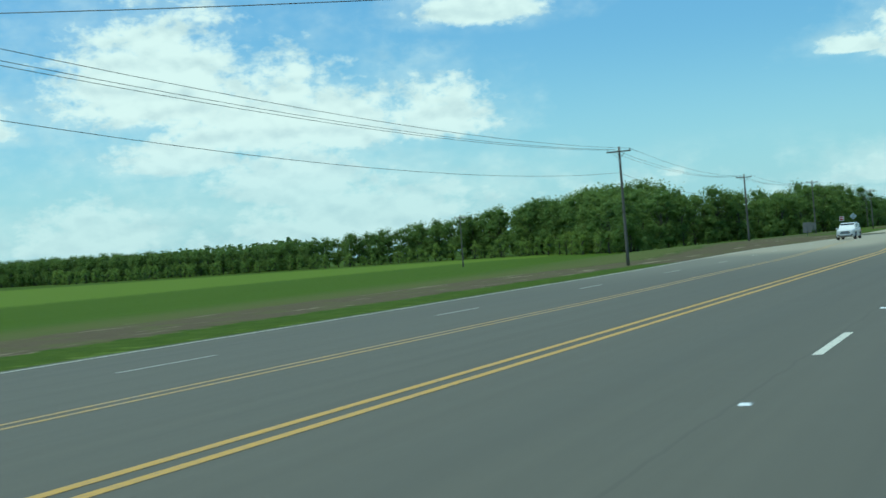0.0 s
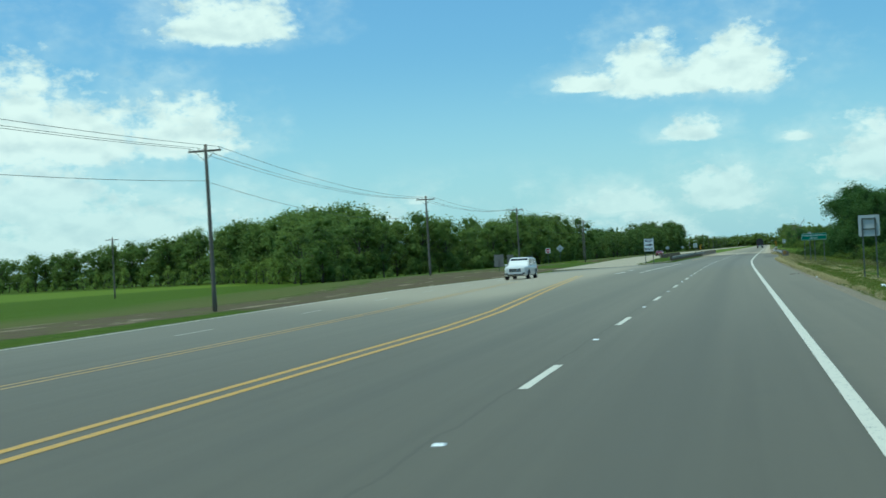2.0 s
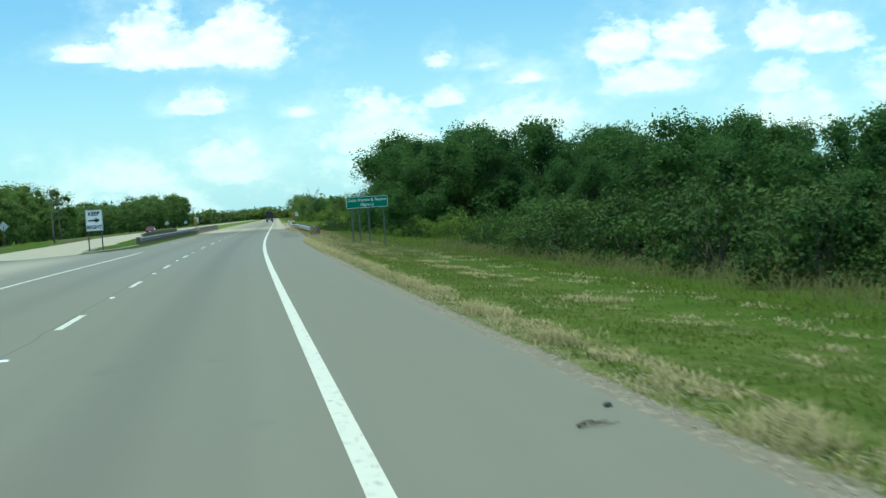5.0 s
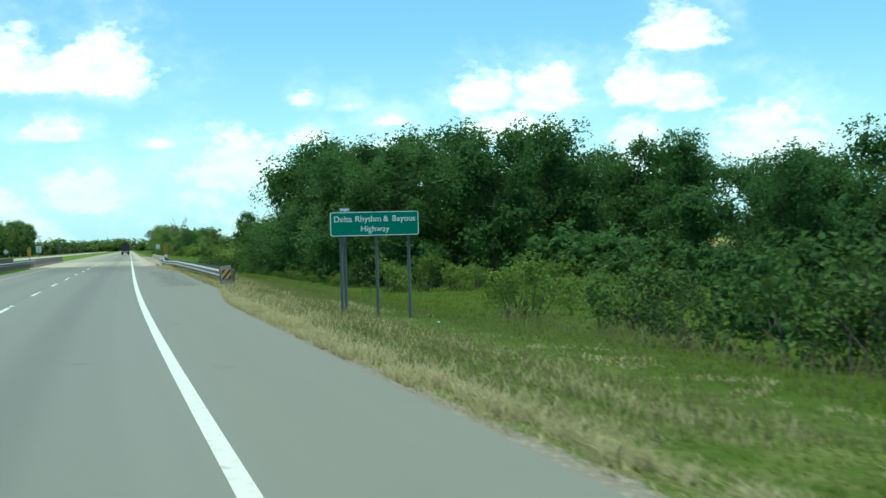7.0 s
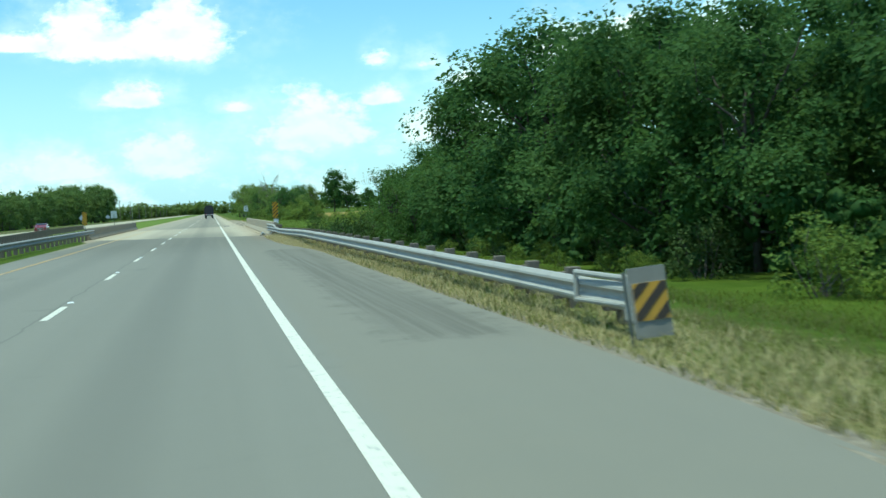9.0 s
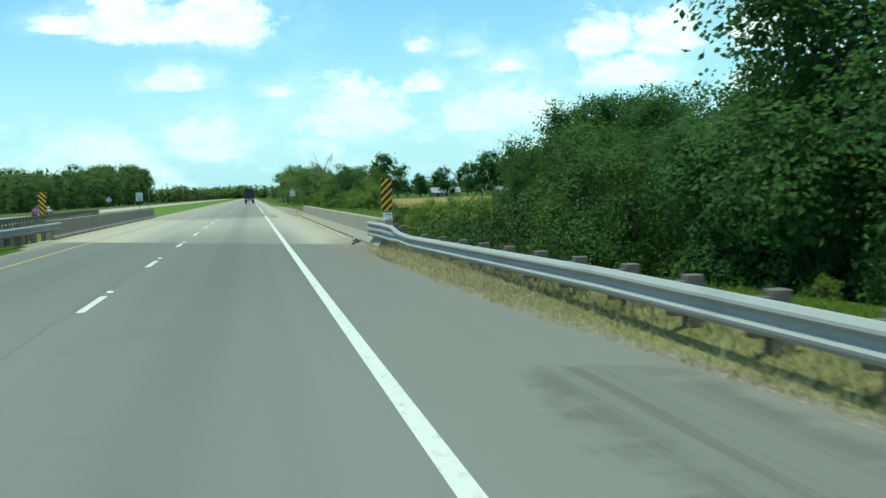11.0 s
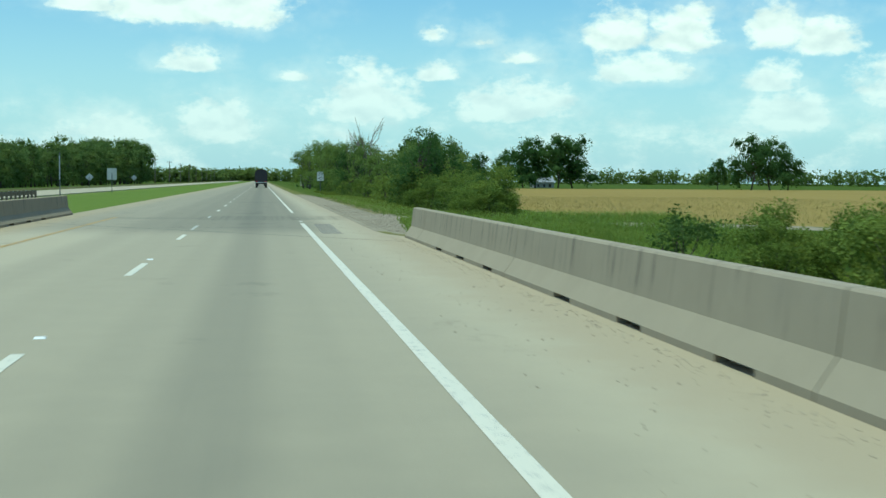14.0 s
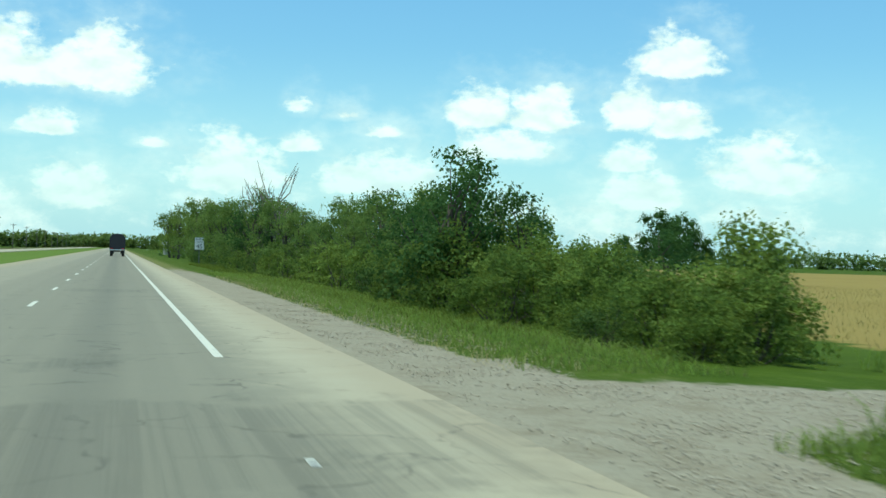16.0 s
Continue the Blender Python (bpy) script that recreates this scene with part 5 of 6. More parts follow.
def shrub_parts(kind, seed, h, width, clusters, per, leaf, mat, simple=False, detail=2):
    """A low bush: several stems and leafy masses down to the ground."""
    rng = np.random.default_rng(seed)
    top = new(kind)
    bm = bmesh.new()
    lobes = []
    for i in range(9):
        a = i * 2.4 + rng.uniform(-0.4, 0.4)
        r = width * 0.36 * math.sqrt((i + 0.3) / 9)
        z = h * rng.uniform(0.42, 0.80) * (1 - 0.45 * (r / (width * 0.40)) ** 2)
        lobes.append((r * math.cos(a), r * math.sin(a), z, width * rng.uniform(0.12, 0.20)))
        if i > 4:
            lobes.append((1.12 * r * math.cos(a), 1.12 * r * math.sin(a), h * 0.16, width * rng.uniform(0.12, 0.17)))
        limb(bm, (r * 0.15 * math.cos(a), r * 0.15 * math.sin(a), -0.3), (r * math.cos(a), r * math.sin(a), z), 0.035, 0.01, rng, 4)
    part("trunk", bm, BARK, top)
    ob = new("foliage", crown_mesh("foliage", rng, lobes, clusters, per, leaf, width * 0.045, mat, False, simple, detail, 0.05, 0.45, 0.0 if detail > 1 else 0.55, 0.62))
    ob.parent = top
    return top


def at(u, y, dz=0.0):
    return u + cx(y), y, ground_z(u, y) + dz


def skyline(u, y):
    """The height that the wood on the right reaches at a place: low near the road, rising behind."""
    top = 30.0
    for ex, ey, slope, fall in ((-0.6, 76.7, 0.088, 0.022), (-0.6, 86.0, 0.088, 0.024), (-0.8, 134.3, 0.108, 0.0), (-0.7, 143.5, 0.124, 0.0), (-0.7, 153.0, 0.160, 0.0)):
        dx, dy = u + cx(y) - ex, y - ey
        if dy > 4 and dx / dy < 1.4:
            top = min(top, 2.3 + (slope - fall * min(1.0, max(0.0, dx / dy * 2.0))) * math.hypot(dx, dy))
    return top


def plant(models, spots, seed, scale=(0.85, 1.15), tall=0.0, fill=(0.82, 1.05)):
    """Set copies of the models on the spots (u, y, size)."""
    rng = random.Random(seed)
    for u, y, s in spots:
        ob = models[rng.randrange(len(models))]
        x, yy, z = at(u, y)
        k = s * rng.uniform(*scale)
        if tall and 20 < y < 236 and u > 0:
            k = min(k, skyline(u, y) * rng.uniform(*fill) / tall)
        copy_thing(ob, Matrix.Translation((x, yy, z - 0.1)) @ Matrix.Rotation(rng.uniform(0, 6.28), 4, "Z") @ Matrix.Diagonal((k * rng.uniform(0.9, 1.12), k * rng.uniform(0.9, 1.12), k, 1)))


def prototype(ob, label, category, group):
    return tagged(ob, label, category, group)


oak_near = [prototype(tree_parts("oak_tree", 11 + i, 9.8, 8.6, 760, 26, 0.200, LEAF_OAK, base=0.03, spread=0.33, layered=True), "dense dark green broadleaf tree at the wood's edge", "tree", "woodland trees") for i in range(3)]
creek_tree = [prototype(tree_parts("creek_tree", 151 + i, 8.6, 6.8, 380, 22, 0.17, LEAF_CREEK, base=0.05, spread=0.28, layered=i > 0), "fresh green broadleaf tree beside the bridge", "tree", "creek trees") for i in range(3)]
oak_mid = [prototype(tree_parts("oak_tree", 31 + i, 11.2, 9.0, 520, 22, 0.26, LEAF_OAK, base=0.08, spread=0.38, simple=True), "tall dark green broadleaf tree deep in the wood", "tree", "woodland trees") for i in range(4)]
bush_near = [prototype(shrub_parts("shrub", 51 + i, 2.9, 3.6, 105, 15, 0.15, LEAF_BUSH), "leafy bright green shrub growing to the ground", "shrub", "roadside shrubs") for i in range(3)]
vine_bush = [prototype(shrub_parts("vine_thicket", 81 + i, 3.9, 4.8, 280, 20, 0.135, LEAF_BUSH), "leafy green thicket overgrown with vines", "shrub", "roadside shrubs") for i in range(2)]
bush_fine = [prototype(shrub_parts("shrub", 61 + i, 3.4, 4.2, 120, 14, 0.15, LEAF_SCRUB), "tangled green scrub at the wood's edge", "shrub", "roadside shrubs") for i in range(2)]
bush_mid = [prototype(shrub_parts("shrub", 65 + i, 3.2, 4.0, 120, 14, 0.15, LEAF_MID), "rounded mid-green shrub in the scrub", "shrub", "roadside shrubs") for i in range(3)]
bush_dark = [prototype(shrub_parts("shrub", 71 + i, 3.6, 4.4, 80, 12, 0.24, LEAF_OAK, True, 1), "dark green scrub at the wood's foot", "shrub", "roadside shrubs") for i in range(2)]
tree_left = [prototype(tree_parts("tree", 171 + i, 9.0, 6.8, 210, 15, 0.25, LEAF_LEFT, base=0.03, spread=0.42, simple=True, detail=1), "rounded green broadleaf tree beyond the far verge", "tree", "field-edge trees") for i in range(4)]
tree_wood = [prototype(tree_parts("tree", 191 + i, 9.2, 6.4, 180, 15, 0.29, LEAF_FAR, base=0.04, spread=0.42, simple=True, detail=1), "tall slender green tree in the wood by the far road", "tree", "far roadside trees") for i in range(3)]
tree_far = [prototype(tree_parts("field_tree", 91 + i, 9.0, 6.2, 180, 13, 0.30, LEAF_LEFT, base=0.03, spread=0.45, simple=True, detail=1), "green broadleaf tree beyond the field", "tree", "field-edge trees") for i in range(3)]
young_tree = [prototype(tree_parts("young_tree", 95 + i, 6.0, 3.6, 60, 12, 0.26, LEAF_YOUNG, base=0.02, spread=0.30, simple=True, detail=1, lobes_n=8), "slender bright green young tree at the field's end", "tree", "young trees") for i in range(2)]
farm_tree = [prototype(tree_parts("tree", 131 + i, 9.0, 7.6, 210, 16, 0.34, LEAF_OAK, base=0.10, spread=0.42, simple=True, detail=1), "tall dark tree standing by the farm across the wheat", "tree", "farmstead trees") for i in range(2)]
tree_hedge = [prototype(tree_parts("hedge_tree", 111 + i, 6.2, 4.8, 190, 19, 0.16, (LEAF_BUSH, LEAF_OAK, LEAF_OAK, LEAF_LEFT, LEAF_LEFT)[i], base=0.08, spread=0.22), "bushy small tree in the roadside hedge", "tree", "hedge trees") for i in range(5)]

rr = random.Random(5)
# the wood on the right: scrub in front, tall trees behind, a clearing, then close trees by the rail
spots = [(rr.uniform(11.4, 13.4) + 2.8 * step(150, 112, y), y + rr.uniform(-1, 1), rr.uniform(0.55, 1.05)) for y in range(92, 152, 3)]
plant(bush_fine[:1] + bush_mid, spots, 1, tall=4.0)
spots = [(rr.uniform(13.0, 17.0), y + rr.uniform(-2, 2), rr.uniform(0.9, 1.2)) for y in range(90, 158, 4)]
plant(bush_fine + bush_mid[:1], spots, 2, (0.9, 1.3), 4.0)
spots = [(rr.uniform(16, 21), y + rr.uniform(-2, 2), 1.0) for y in range(100, 156, 5)]
plant(oak_mid, spots, 3, (0.5, 1.0), 11.6)
spots = [(rr.uniform(24, 31) + 3 * step(150, 160, y), y + rr.uniform(-2, 2), 1.0) for y in range(104, 200, 5)]
plant(oak_mid, spots, 4, (0.6, 1.05), 11.6)
spots = [(rr.uniform(24, 30) + 2 * step(150, 160, y), y + rr.uniform(-2, 2), rr.uniform(0.8, 1.1)) for y in range(150, 198, 3)]
plant(bush_dark, spots, 5, (0.8, 1.1), 4.2)
spots = [(rr.uniform(34, 68), y + rr.uniform(-4, 4), 1.15) for y in range(116, 262, 8)]
plant(oak_mid, spots, 6, (0.75, 1.15), 11.6)
near_oaks = [(15.4, 197, .94), (14.6, 203, 1.02), (15.6, 209.5, 1.14), (14.8, 216, 1.22), (15.2, 222.5, 1.20), (14.0, 229, 1.08), (13.6, 234.5, 0.86)]
plant(oak_near, near_oaks, 7, (0.97, 1.06), 9.9, (0.92, 1.03))
plant(oak_mid, [(20.5, 194, .9), (20.0, 201, .98), (21.5, 209, 1.0), (20, 217, 1.0), (20.5, 226, .92), (26, 199, 1.0), (27, 208, 1.02), (26, 219, 1.0)], 30, (0.96, 1.06), 11.4, (0.94, 1.05))
plant(bush_near, [(11.2, 161.5, .72), (12.6, 163.5, .8), (13.2, 158.0, .6), (15.5, 166, .5), (18, 172, .5), (21, 178, .55)], 19)
spots = [(rr.uniform(11.2, 13.2), y + rr.uniform(-0.6, 0.6), rr.uniform(0.25, 0.45)) for y in range(196, 236, 3)]
plant(bush_near, spots, 8)
spots = [(rr.uniform(12.8, 14.4), y + rr.uniform(-0.6, 0.6), rr.uniform(0.5, 0.8)) for y in range(196, 238, 3)]
plant(bush_fine, spots, 18)
spots = [(rr.uniform(13.5, 16.5), y + rr.uniform(-0.8, 0.8), rr.uniform(0.75, 1.0)) for y in np.arange(193, 238, 1.8)]
spots += [(rr.uniform(21, 31), y + rr.uniform(-1, 1), rr.uniform(0.85, 1.15)) for y in np.arange(186, 202, 0.9)]
spots += [(rr.uniform(14, 18), y + rr.uniform(-1, 1), rr.uniform(0.6, 0.9)) for y in np.arange(95, 158, 3.0)]
plant(bush_dark, spots, 28)
spots = [(u, 186 + rr.uniform(-2, 5) + 0.15 * (u - 13), rr.uniform(0.5, 0.85)) for u in np.arange(13, 31, 1.1)] + [(rr.uniform(15, 24), rr.uniform(166, 182), rr.uniform(0.3, 0.5)) for _ in range(8)]
plant(bush_near, spots, 32)
# beside the bridge and along the creek
plant(oak_near, [(14.8, 236.5, .80), (16.8, 241.5, .80), (19.5, 236, .92), (23, 244, .85)], 29, (0.97, 1.04))
plant(creek_tree, [(14.2, 259.5, .60), (18.5, 266.0, .68), (20, 258.5, .78), (16.4, 253.0, .66), (20.5, 274.0, .74), (14.0, 246.0, .66), (24, 280, .7), (15.6, 277, .52), (17.5, 284, .72), (25, 262, .95), (24, 251, .95)], 9, (1.06, 1.16))
plant(creek_tree, [(33.5, 299.0, 1.22), (25.6, 298.0, .92), (29.0, 294.0, 1.05), (36.5, 304.0, 1.2), (19.5, 291.5, .56)], 35, (1.06, 1.16))
plant(creek_tree[1:] + oak_near[:1], [(12.8, 252, .60), (14.2, 259, .64), (16.2, 265, .68), (18.0, 271, .74), (20.4, 277, .80), (22.8, 284, .88), (26.2, 289, .94), (31.0, 296, 1.02), (17.4, 254, .64), (20.6, 262, .70), (23.6, 270, .80), (27.4, 280, .90)], 36, (1.06, 1.16))
spots = [(rr.uniform(7.0, 9.5), y + rr.uniform(-1, 1), rr.uniform(0.95, 1.22)) for y in range(243, 270, 4)]
spots += [(rr.uniform(10, 15), y + rr.uniform(-1, 1), rr.uniform(1.0, 1.3)) for y in range(246, 278, 5)]
plant(bush_mid + bush_fine, [q for q in spots if q[1] < 268], 10)
plant(bush_near, [q for q in spots if q[1] >= 268], 10)
spots = [(rr.uniform(4.6, 15), rr.uniform(258, 278), rr.uniform(0.75, 1.15)) for _ in range(16)] 
plant(bush_mid, [q for q in spots if q[1] < 266], 31)
plant(bush_near, [q for q in spots if q[1] >= 266], 31)
plant(creek_tree, [(11.6, 247.5, .80), (12.4, 243.0, .76), (13.6, 251.0, .80)], 37, (0.98, 1.02))
plant(bush_mid, [(9.8, 291.0, .74)], 12)
plant(vine_bush, [(11.0, 288.5, .56), (12.2, 290.0, .62), (13.4, 288.6, .66), (14.8, 290.5, .72), (16.0, 289.5, .72), (17.2, 291.0, .78), (13.0, 285.0, .74), (14.6, 284.0, .80), (18.7, 293.5, .80)], 39)
# hedge past the bridge
spots = [(8.3 + 1.5 * step(325, 380, y) + rr.uniform(-0.4, 1.4), y + rr.uniform(-0.8, 0.8), rr.uniform(0.70, 1.0) * (1.35 - 0.35 * step(345, 360, y))) for y in np.arange(322, 372, 2.2)]
plant(vine_bush + bush_mid[:1], [(u, y, s * rr.uniform(0.42, 0.76) * (0.78 + 0.22 * step(326, 338, y))) for u, y, s in spots if y < 352], 13)
plant(bush_near, [q for q in spots if q[1] >= 352], 33)
plant(vine_bush, [(8.8, 321.0, .44), (10.0, 321.5, .52), (11.0, 323.0, .50), (9.6, 324.5, .60)], 49)
spots = [(10.2 + rr.uniform(0, 2.0), y + rr.uniform(-0.8, 0.8), rr.uniform(0.85, 1.1) * (1.4 - 0.4 * step(345, 360, y))) for y in np.arange(323, 372, 3.0)]
plant(vine_bush + bush_mid[:1], [(u, y, s * rr.uniform(0.48, 0.80) * (0.78 + 0.22 * step(326, 338, y))) for u, y, s in spots if y < 352], 14)
plant(bush_near, [q for q in spots if q[1] >= 352], 34)
spots = [(11.0 + rr.uniform(-0.6, 2.0), y + rr.uniform(-1, 1), rr.uniform(0.55, 0.95)) for y in np.arange(343, 440, 5)]
plant(tree_hedge[2:], spots, 15)
plant(tree_hedge[2:], [(11.6, 349.0, 0.66), (13.4, 352.0, 0.66), (9.8, 378, 0.75)], 56, (0.97, 1.04))
plant(tree_hedge[:1] + tree_hedge[3:], [(9.6, 392, 0.98), (10.2, 404, 1.12), (9.4, 416, 1.08), (10, 432, 1.05), (9.2, 447, 1.15), (9.8, 462, 1.35), (9.2, 478, 1.45), (7.6, 496, 1.45), (7.2, 512, 1.40), (8.4, 528, 1.40)], 16, (0.97, 1.04))
spots = [(8.3 + rr.uniform(-0.3, 0.8), y + rr.uniform(-1, 1), rr.uniform(0.5, 0.9)) for y in np.arange(374, 470, 3.0)]
plant(bush_mid[1:] + bush_near[:1], spots, 17)


plant(tree_hedge[1:3], [(12.0, 330.0, 0.50), (8.7, 338.0, 0.86), (10.0, 340.5, 0.84), (10.6, 336.5, 0.66), (9.0, 343.5, 0.62)], 48, (0.97, 1.04))
plant(tree_hedge[2:], [(12.4, 345.0, 0.66), (10.2, 352.0, 0.58), (10.0, 357.0, 0.56), (10.2, 363.0, 0.66), (9.6, 371.0, 0.62), (9.6, 385.0, 0.85), (9.0, 398.0, 1.05), (8.8, 409.0, 1.1), (8.8, 424.0, 1.15), (8.6, 440.0, 1.2), (8.6, 455.0, 1.25)], 38, (0.97, 1.04))


def dead_tree(x, y, z, h, seed):
    rng = np.random.default_rng(seed)
    bm = bmesh.new()
    p = limb(bm, (0, 0, -0.3), (0.3, 0.0, h * 0.6), 0.13, 0.06, rng, 7)
    for i in range(11):
        a = rng.uniform(0, 6.28)
        s = p[1].lerp(p[3], rng.uniform(0, 1))
        e = s + Vector((math.cos(a) * h * 0.16, math.sin(a) * h * 0.16, h * rng.uniform(0.22, 0.42)))
        q = limb(bm, s, e, 0.05, 0.016, rng, 5)
        for j in range(3):
            w = q[1].lerp(q[3], rng.uniform(0, 1))
            limb(bm, w, w + Vector((rng.normal(0, 0.3), rng.normal(0, 0.3), rng.uniform(0.3, 0.9))), 0.022, 0.008, rng, 4)
    top = tagged(new("dead_tree"), "bare dead tree with pale upright branches in the hedge", "tree")
    top.matrix_basis = pose(x, y, z)
    part("trunk", bm, DEAD_WOOD, top)


dead_tree(*at(9.4, 392.0), 8.4, 3)
dead_tree(*at(10.3, 397.5), 9.8, 4)
dead_tree(*at(9.8, 404.5), 9.0, 5)

# left: the wood behind the field, young trees before it, the tall block beside the far road
def along(line, gap):
    """Places every gap metres along a line of (x, y, height)."""
    out = []
    for (x0, y0, h0), (x1, y1, h1) in zip(line, line[1:]):
        n = max(1, round(math.hypot(x1 - x0, y1 - y0) / gap))
        out += [(x0 + (x1 - x0) * i / n, y0 + (y1 - y0) * i / n, h0 + (h1 - h0) * i / n) for i in range(n)]
    return out


def wood(models, line, gap, size, across, back, seed, low=0.82):
    spots = [(x - cx(y) + rr.uniform(-across, across), y + back + rr.uniform(-across, across), h / size * rr.uniform(low, 1.06)) for x, y, h in along(line, gap)]
    plant(models, spots, seed, (0.98, 1.02))


RIDGE = [(-96, 318, 19.5), (-128, 372, 21.0), (-160, 402, 19.5), (-215, 428, 16.0), (-270, 434, 12.5), (-340, 448, 12.0), (-460, 505, 15.0), (-600, 580, 17.0)]
wood(tree_far, RIDGE, 5.0, 9.3, 2.5, 0.0, 21, 0.90)
wood(tree_far, RIDGE, 7.0, 9.0, 4.0, 12.0, 20, 0.94)
wood(young_tree, [(-104, 314, 6.5), (-132, 356, 7.5), (-165, 384, 7.0), (-215, 404, 6.5), (-270, 412, 6.0), (-340, 424, 6.5), (-460, 478, 8.0)], 3.2, 6.0, 3.5, 0.0, 22, 0.6)
BLOCK = [(-88, 283, 15.5), (-78, 305, 16.8), (-68, 328, 14.5), (-61, 352, 14.5), (-56, 400, 15.5), (-52, 440, 14.0)]
wood(tree_left, BLOCK, 6.0, 9.3, 2.0, 0.0, 23)
wood(tree_left, [(x - 7, y + 9, h + 1.2) for x, y, h in BLOCK], 7.0, 9.3, 3.0, 0.0, 24)
wood(tree_left, [(x + 4, y - 3, 5.0) for x, y, h in BLOCK], 7.0, 9.3, 2.0, 0.0, 25, 0.5)
spots = [(-57 + rr.uniform(-5, 3) - cx(y), y + rr.uniform(-3, 3), rr.uniform(0.85, 1.08)) for y in np.arange(450, 522, 7)]
for y in np.arange(522, 846, 7):
    x, h = -50 + 10 * step(620, 760, y), (11.0 + 9.0 * (y - 522) / 322) / 9.6
    spots.append((x + rr.uniform(-3, 3) - cx(y), y + rr.uniform(-3, 3), h * rr.uniform(0.82, 1.0)))
    spots.append((x - 13 + rr.uniform(-4, 4) - cx(y), y + rr.uniform(-3, 3), h * rr.uniform(0.9, 1.12)))
plant(tree_wood, spots, 26)
# farmstead trees across the wheat
far_trees = [(100, 690, 1.5), (108, 700, 1.9), (114, 706, 2.1), (121, 700, 2.1), (128, 704, 1.9), (92, 704, 1.6), (84, 715, 1.3), (70, 730, 2.0), (76, 722, 1.6), (170, 640, 1.9), (180, 646, 1.7), (188, 650, 1.4), (165, 655, 1.3)]
plant(farm_tree, [(x - cx(y), y, s) for x, y, s in far_trees], 27)
# the first of each kind stand in the woods too
for i, ob in enumerate(oak_near + oak_mid + bush_dark + bush_fine + bush_mid + creek_tree):
    ob.matrix_basis = Matrix.Translation(at(34.0 + 2.5 * (i % 3), 206.0 + 6.5 * i)) @ Matrix.Scale(0.8, 4)
for i, ob in enumerate(bush_near + tree_hedge + vine_bush):
    ob.matrix_basis = Matrix.Translation(at(15.0 + 0.8 * (i % 2), 356.0 + 5.0 * i))
for i, ob in enumerate(farm_tree):
    ob.matrix_basis = Matrix.Translation(at(86.0 + 9 * i - cx(724), 724.0))
for i, ob in enumerate(tree_left + tree_far + tree_wood + young_tree):
    ob.matrix_basis = Matrix.Translation(at(-92.0, 345.0 + 12.0 * i))


def far_woods(name, line, h, seed, label, n=260):
    """A far belt of woodland, too dense to count: one object of many leaf clumps."""
    rng = np.random.default_rng(seed)
    cents = []
    for i in range(n):
        f = rng.uniform(0, 1) * (len(line) - 1)
        j = min(len(line) - 2, int(f))
        p, q = np.array(line[j]), np.array(line[j + 1])
        c = p + (q - p) * (f - j)
        r = h * rng.uniform(0.35, 0.55)
        hh = h * rng.uniform(0.55, 1.0)
        for m in range(24):
            cents.append((c[0] + rng.normal(0, r), c[1] + rng.normal(0, r), -1.0 + hh * rng.uniform(0.0, 1.0) ** 0.9))
    v, f = leaf_cloud(rng, cents, 5, h * 0.09, h * 0.17, 0.45, True)
    ob = new(name, mesh_of(name, v, f, LEAF_FAR))
    return tagged(ob, label, "woods", kind="stuff")


far_woods("distant_woods", [(-1100, 900), (-620, 620), (-440, 530), (-300, 470)], 12, 1, "distant green woodland belt behind the field", 330)
far_woods("distant_woods", [(-700, 1900), (-300, 1750), (-60, 1700), (30, 1800), (160, 1700), (420, 1500)], 17, 2, "hazy distant woodland on the horizon", 380)
far_woods("distant_woods", [(420, 1500), (560, 1200), (620, 900), (700, 600), (800, 300)], 15, 3, "distant woodland beyond the wheat field", 300)
far_woods("distant_woods", [(-140, 1500), (-120, 1100), (-100, 800), (-70, 640)], 13, 4, "distant woodland along the far road", 260)
far_woods("distant_woods", [(90, 1500), (70, 1100), (44, 760), (28, 520)], 9, 5, "distant roadside woodland", 150)
far_woods("distant_woods", [(40, 60), (70, 20), (70, -120), (30, -260)], 11, 6, "woodland behind the roadside", 120)


# ---- grass and stones ----
def blades(name, spots, hmin, hmax, width, mat, label, seed):
    """Single bent blades of grass, one object."""
    rng = np.random.default_rng(seed)
    p = np.array(spots)
    n = len(p)
    a = rng.uniform(0, 2 * math.pi, n)
    h = rng.uniform(hmin, hmax, n)
    d = np.stack([np.cos(a), np.sin(a), np.zeros(n)], 1)
    s = np.stack([-np.sin(a), np.cos(a), np.zeros(n)], 1) * (width * rng.uniform(0.7, 1.4, n))[:, None]
    mid = p + d * (h * 0.38)[:, None] + np.array([0, 0, 1]) * (h * 0.66)[:, None]
    tip = p + d * (h * 1.05)[:, None] + np.array([0, 0, 1]) * (h * 0.92)[:, None]
    v = np.stack([p - s, p + s, mid + s * 0.7, mid - s * 0.7, tip], 1).reshape(-1, 3)
    b = np.arange(n)[:, None] * 5
    me = bpy.data.meshes.new(name)
    faces = [tuple(q) for q in (b + np.array([0, 1, 2, 3])).tolist()] + [tuple(q) for q in (b + np.array([3, 2, 4])).tolist()]
    me.from_pydata(v.tolist(), [], faces)
    me.materials.append(mat)
    return tagged(new(name, me), label, "grass", kind="stuff")


def scatter(n, u0, u1, y0, y1, seed, power=1.0, clump=0.0):
    rng = np.random.default_rng(seed)
    out = []
    while len(out) < n:
        u = u0 + (u1 - u0) * rng.uniform() ** power
        y = rng.uniform(y0, y1)
        if 0 < u < edge_at(y) + 0.06 + 0.55 * (1 - step(70, 92, y)) and y < 230:
            continue
        if clump and noise.noise((u * 0.8, y * 0.8, seed)) < clump:
            continue
        out.append(at(u, y, -0.02))
    return out


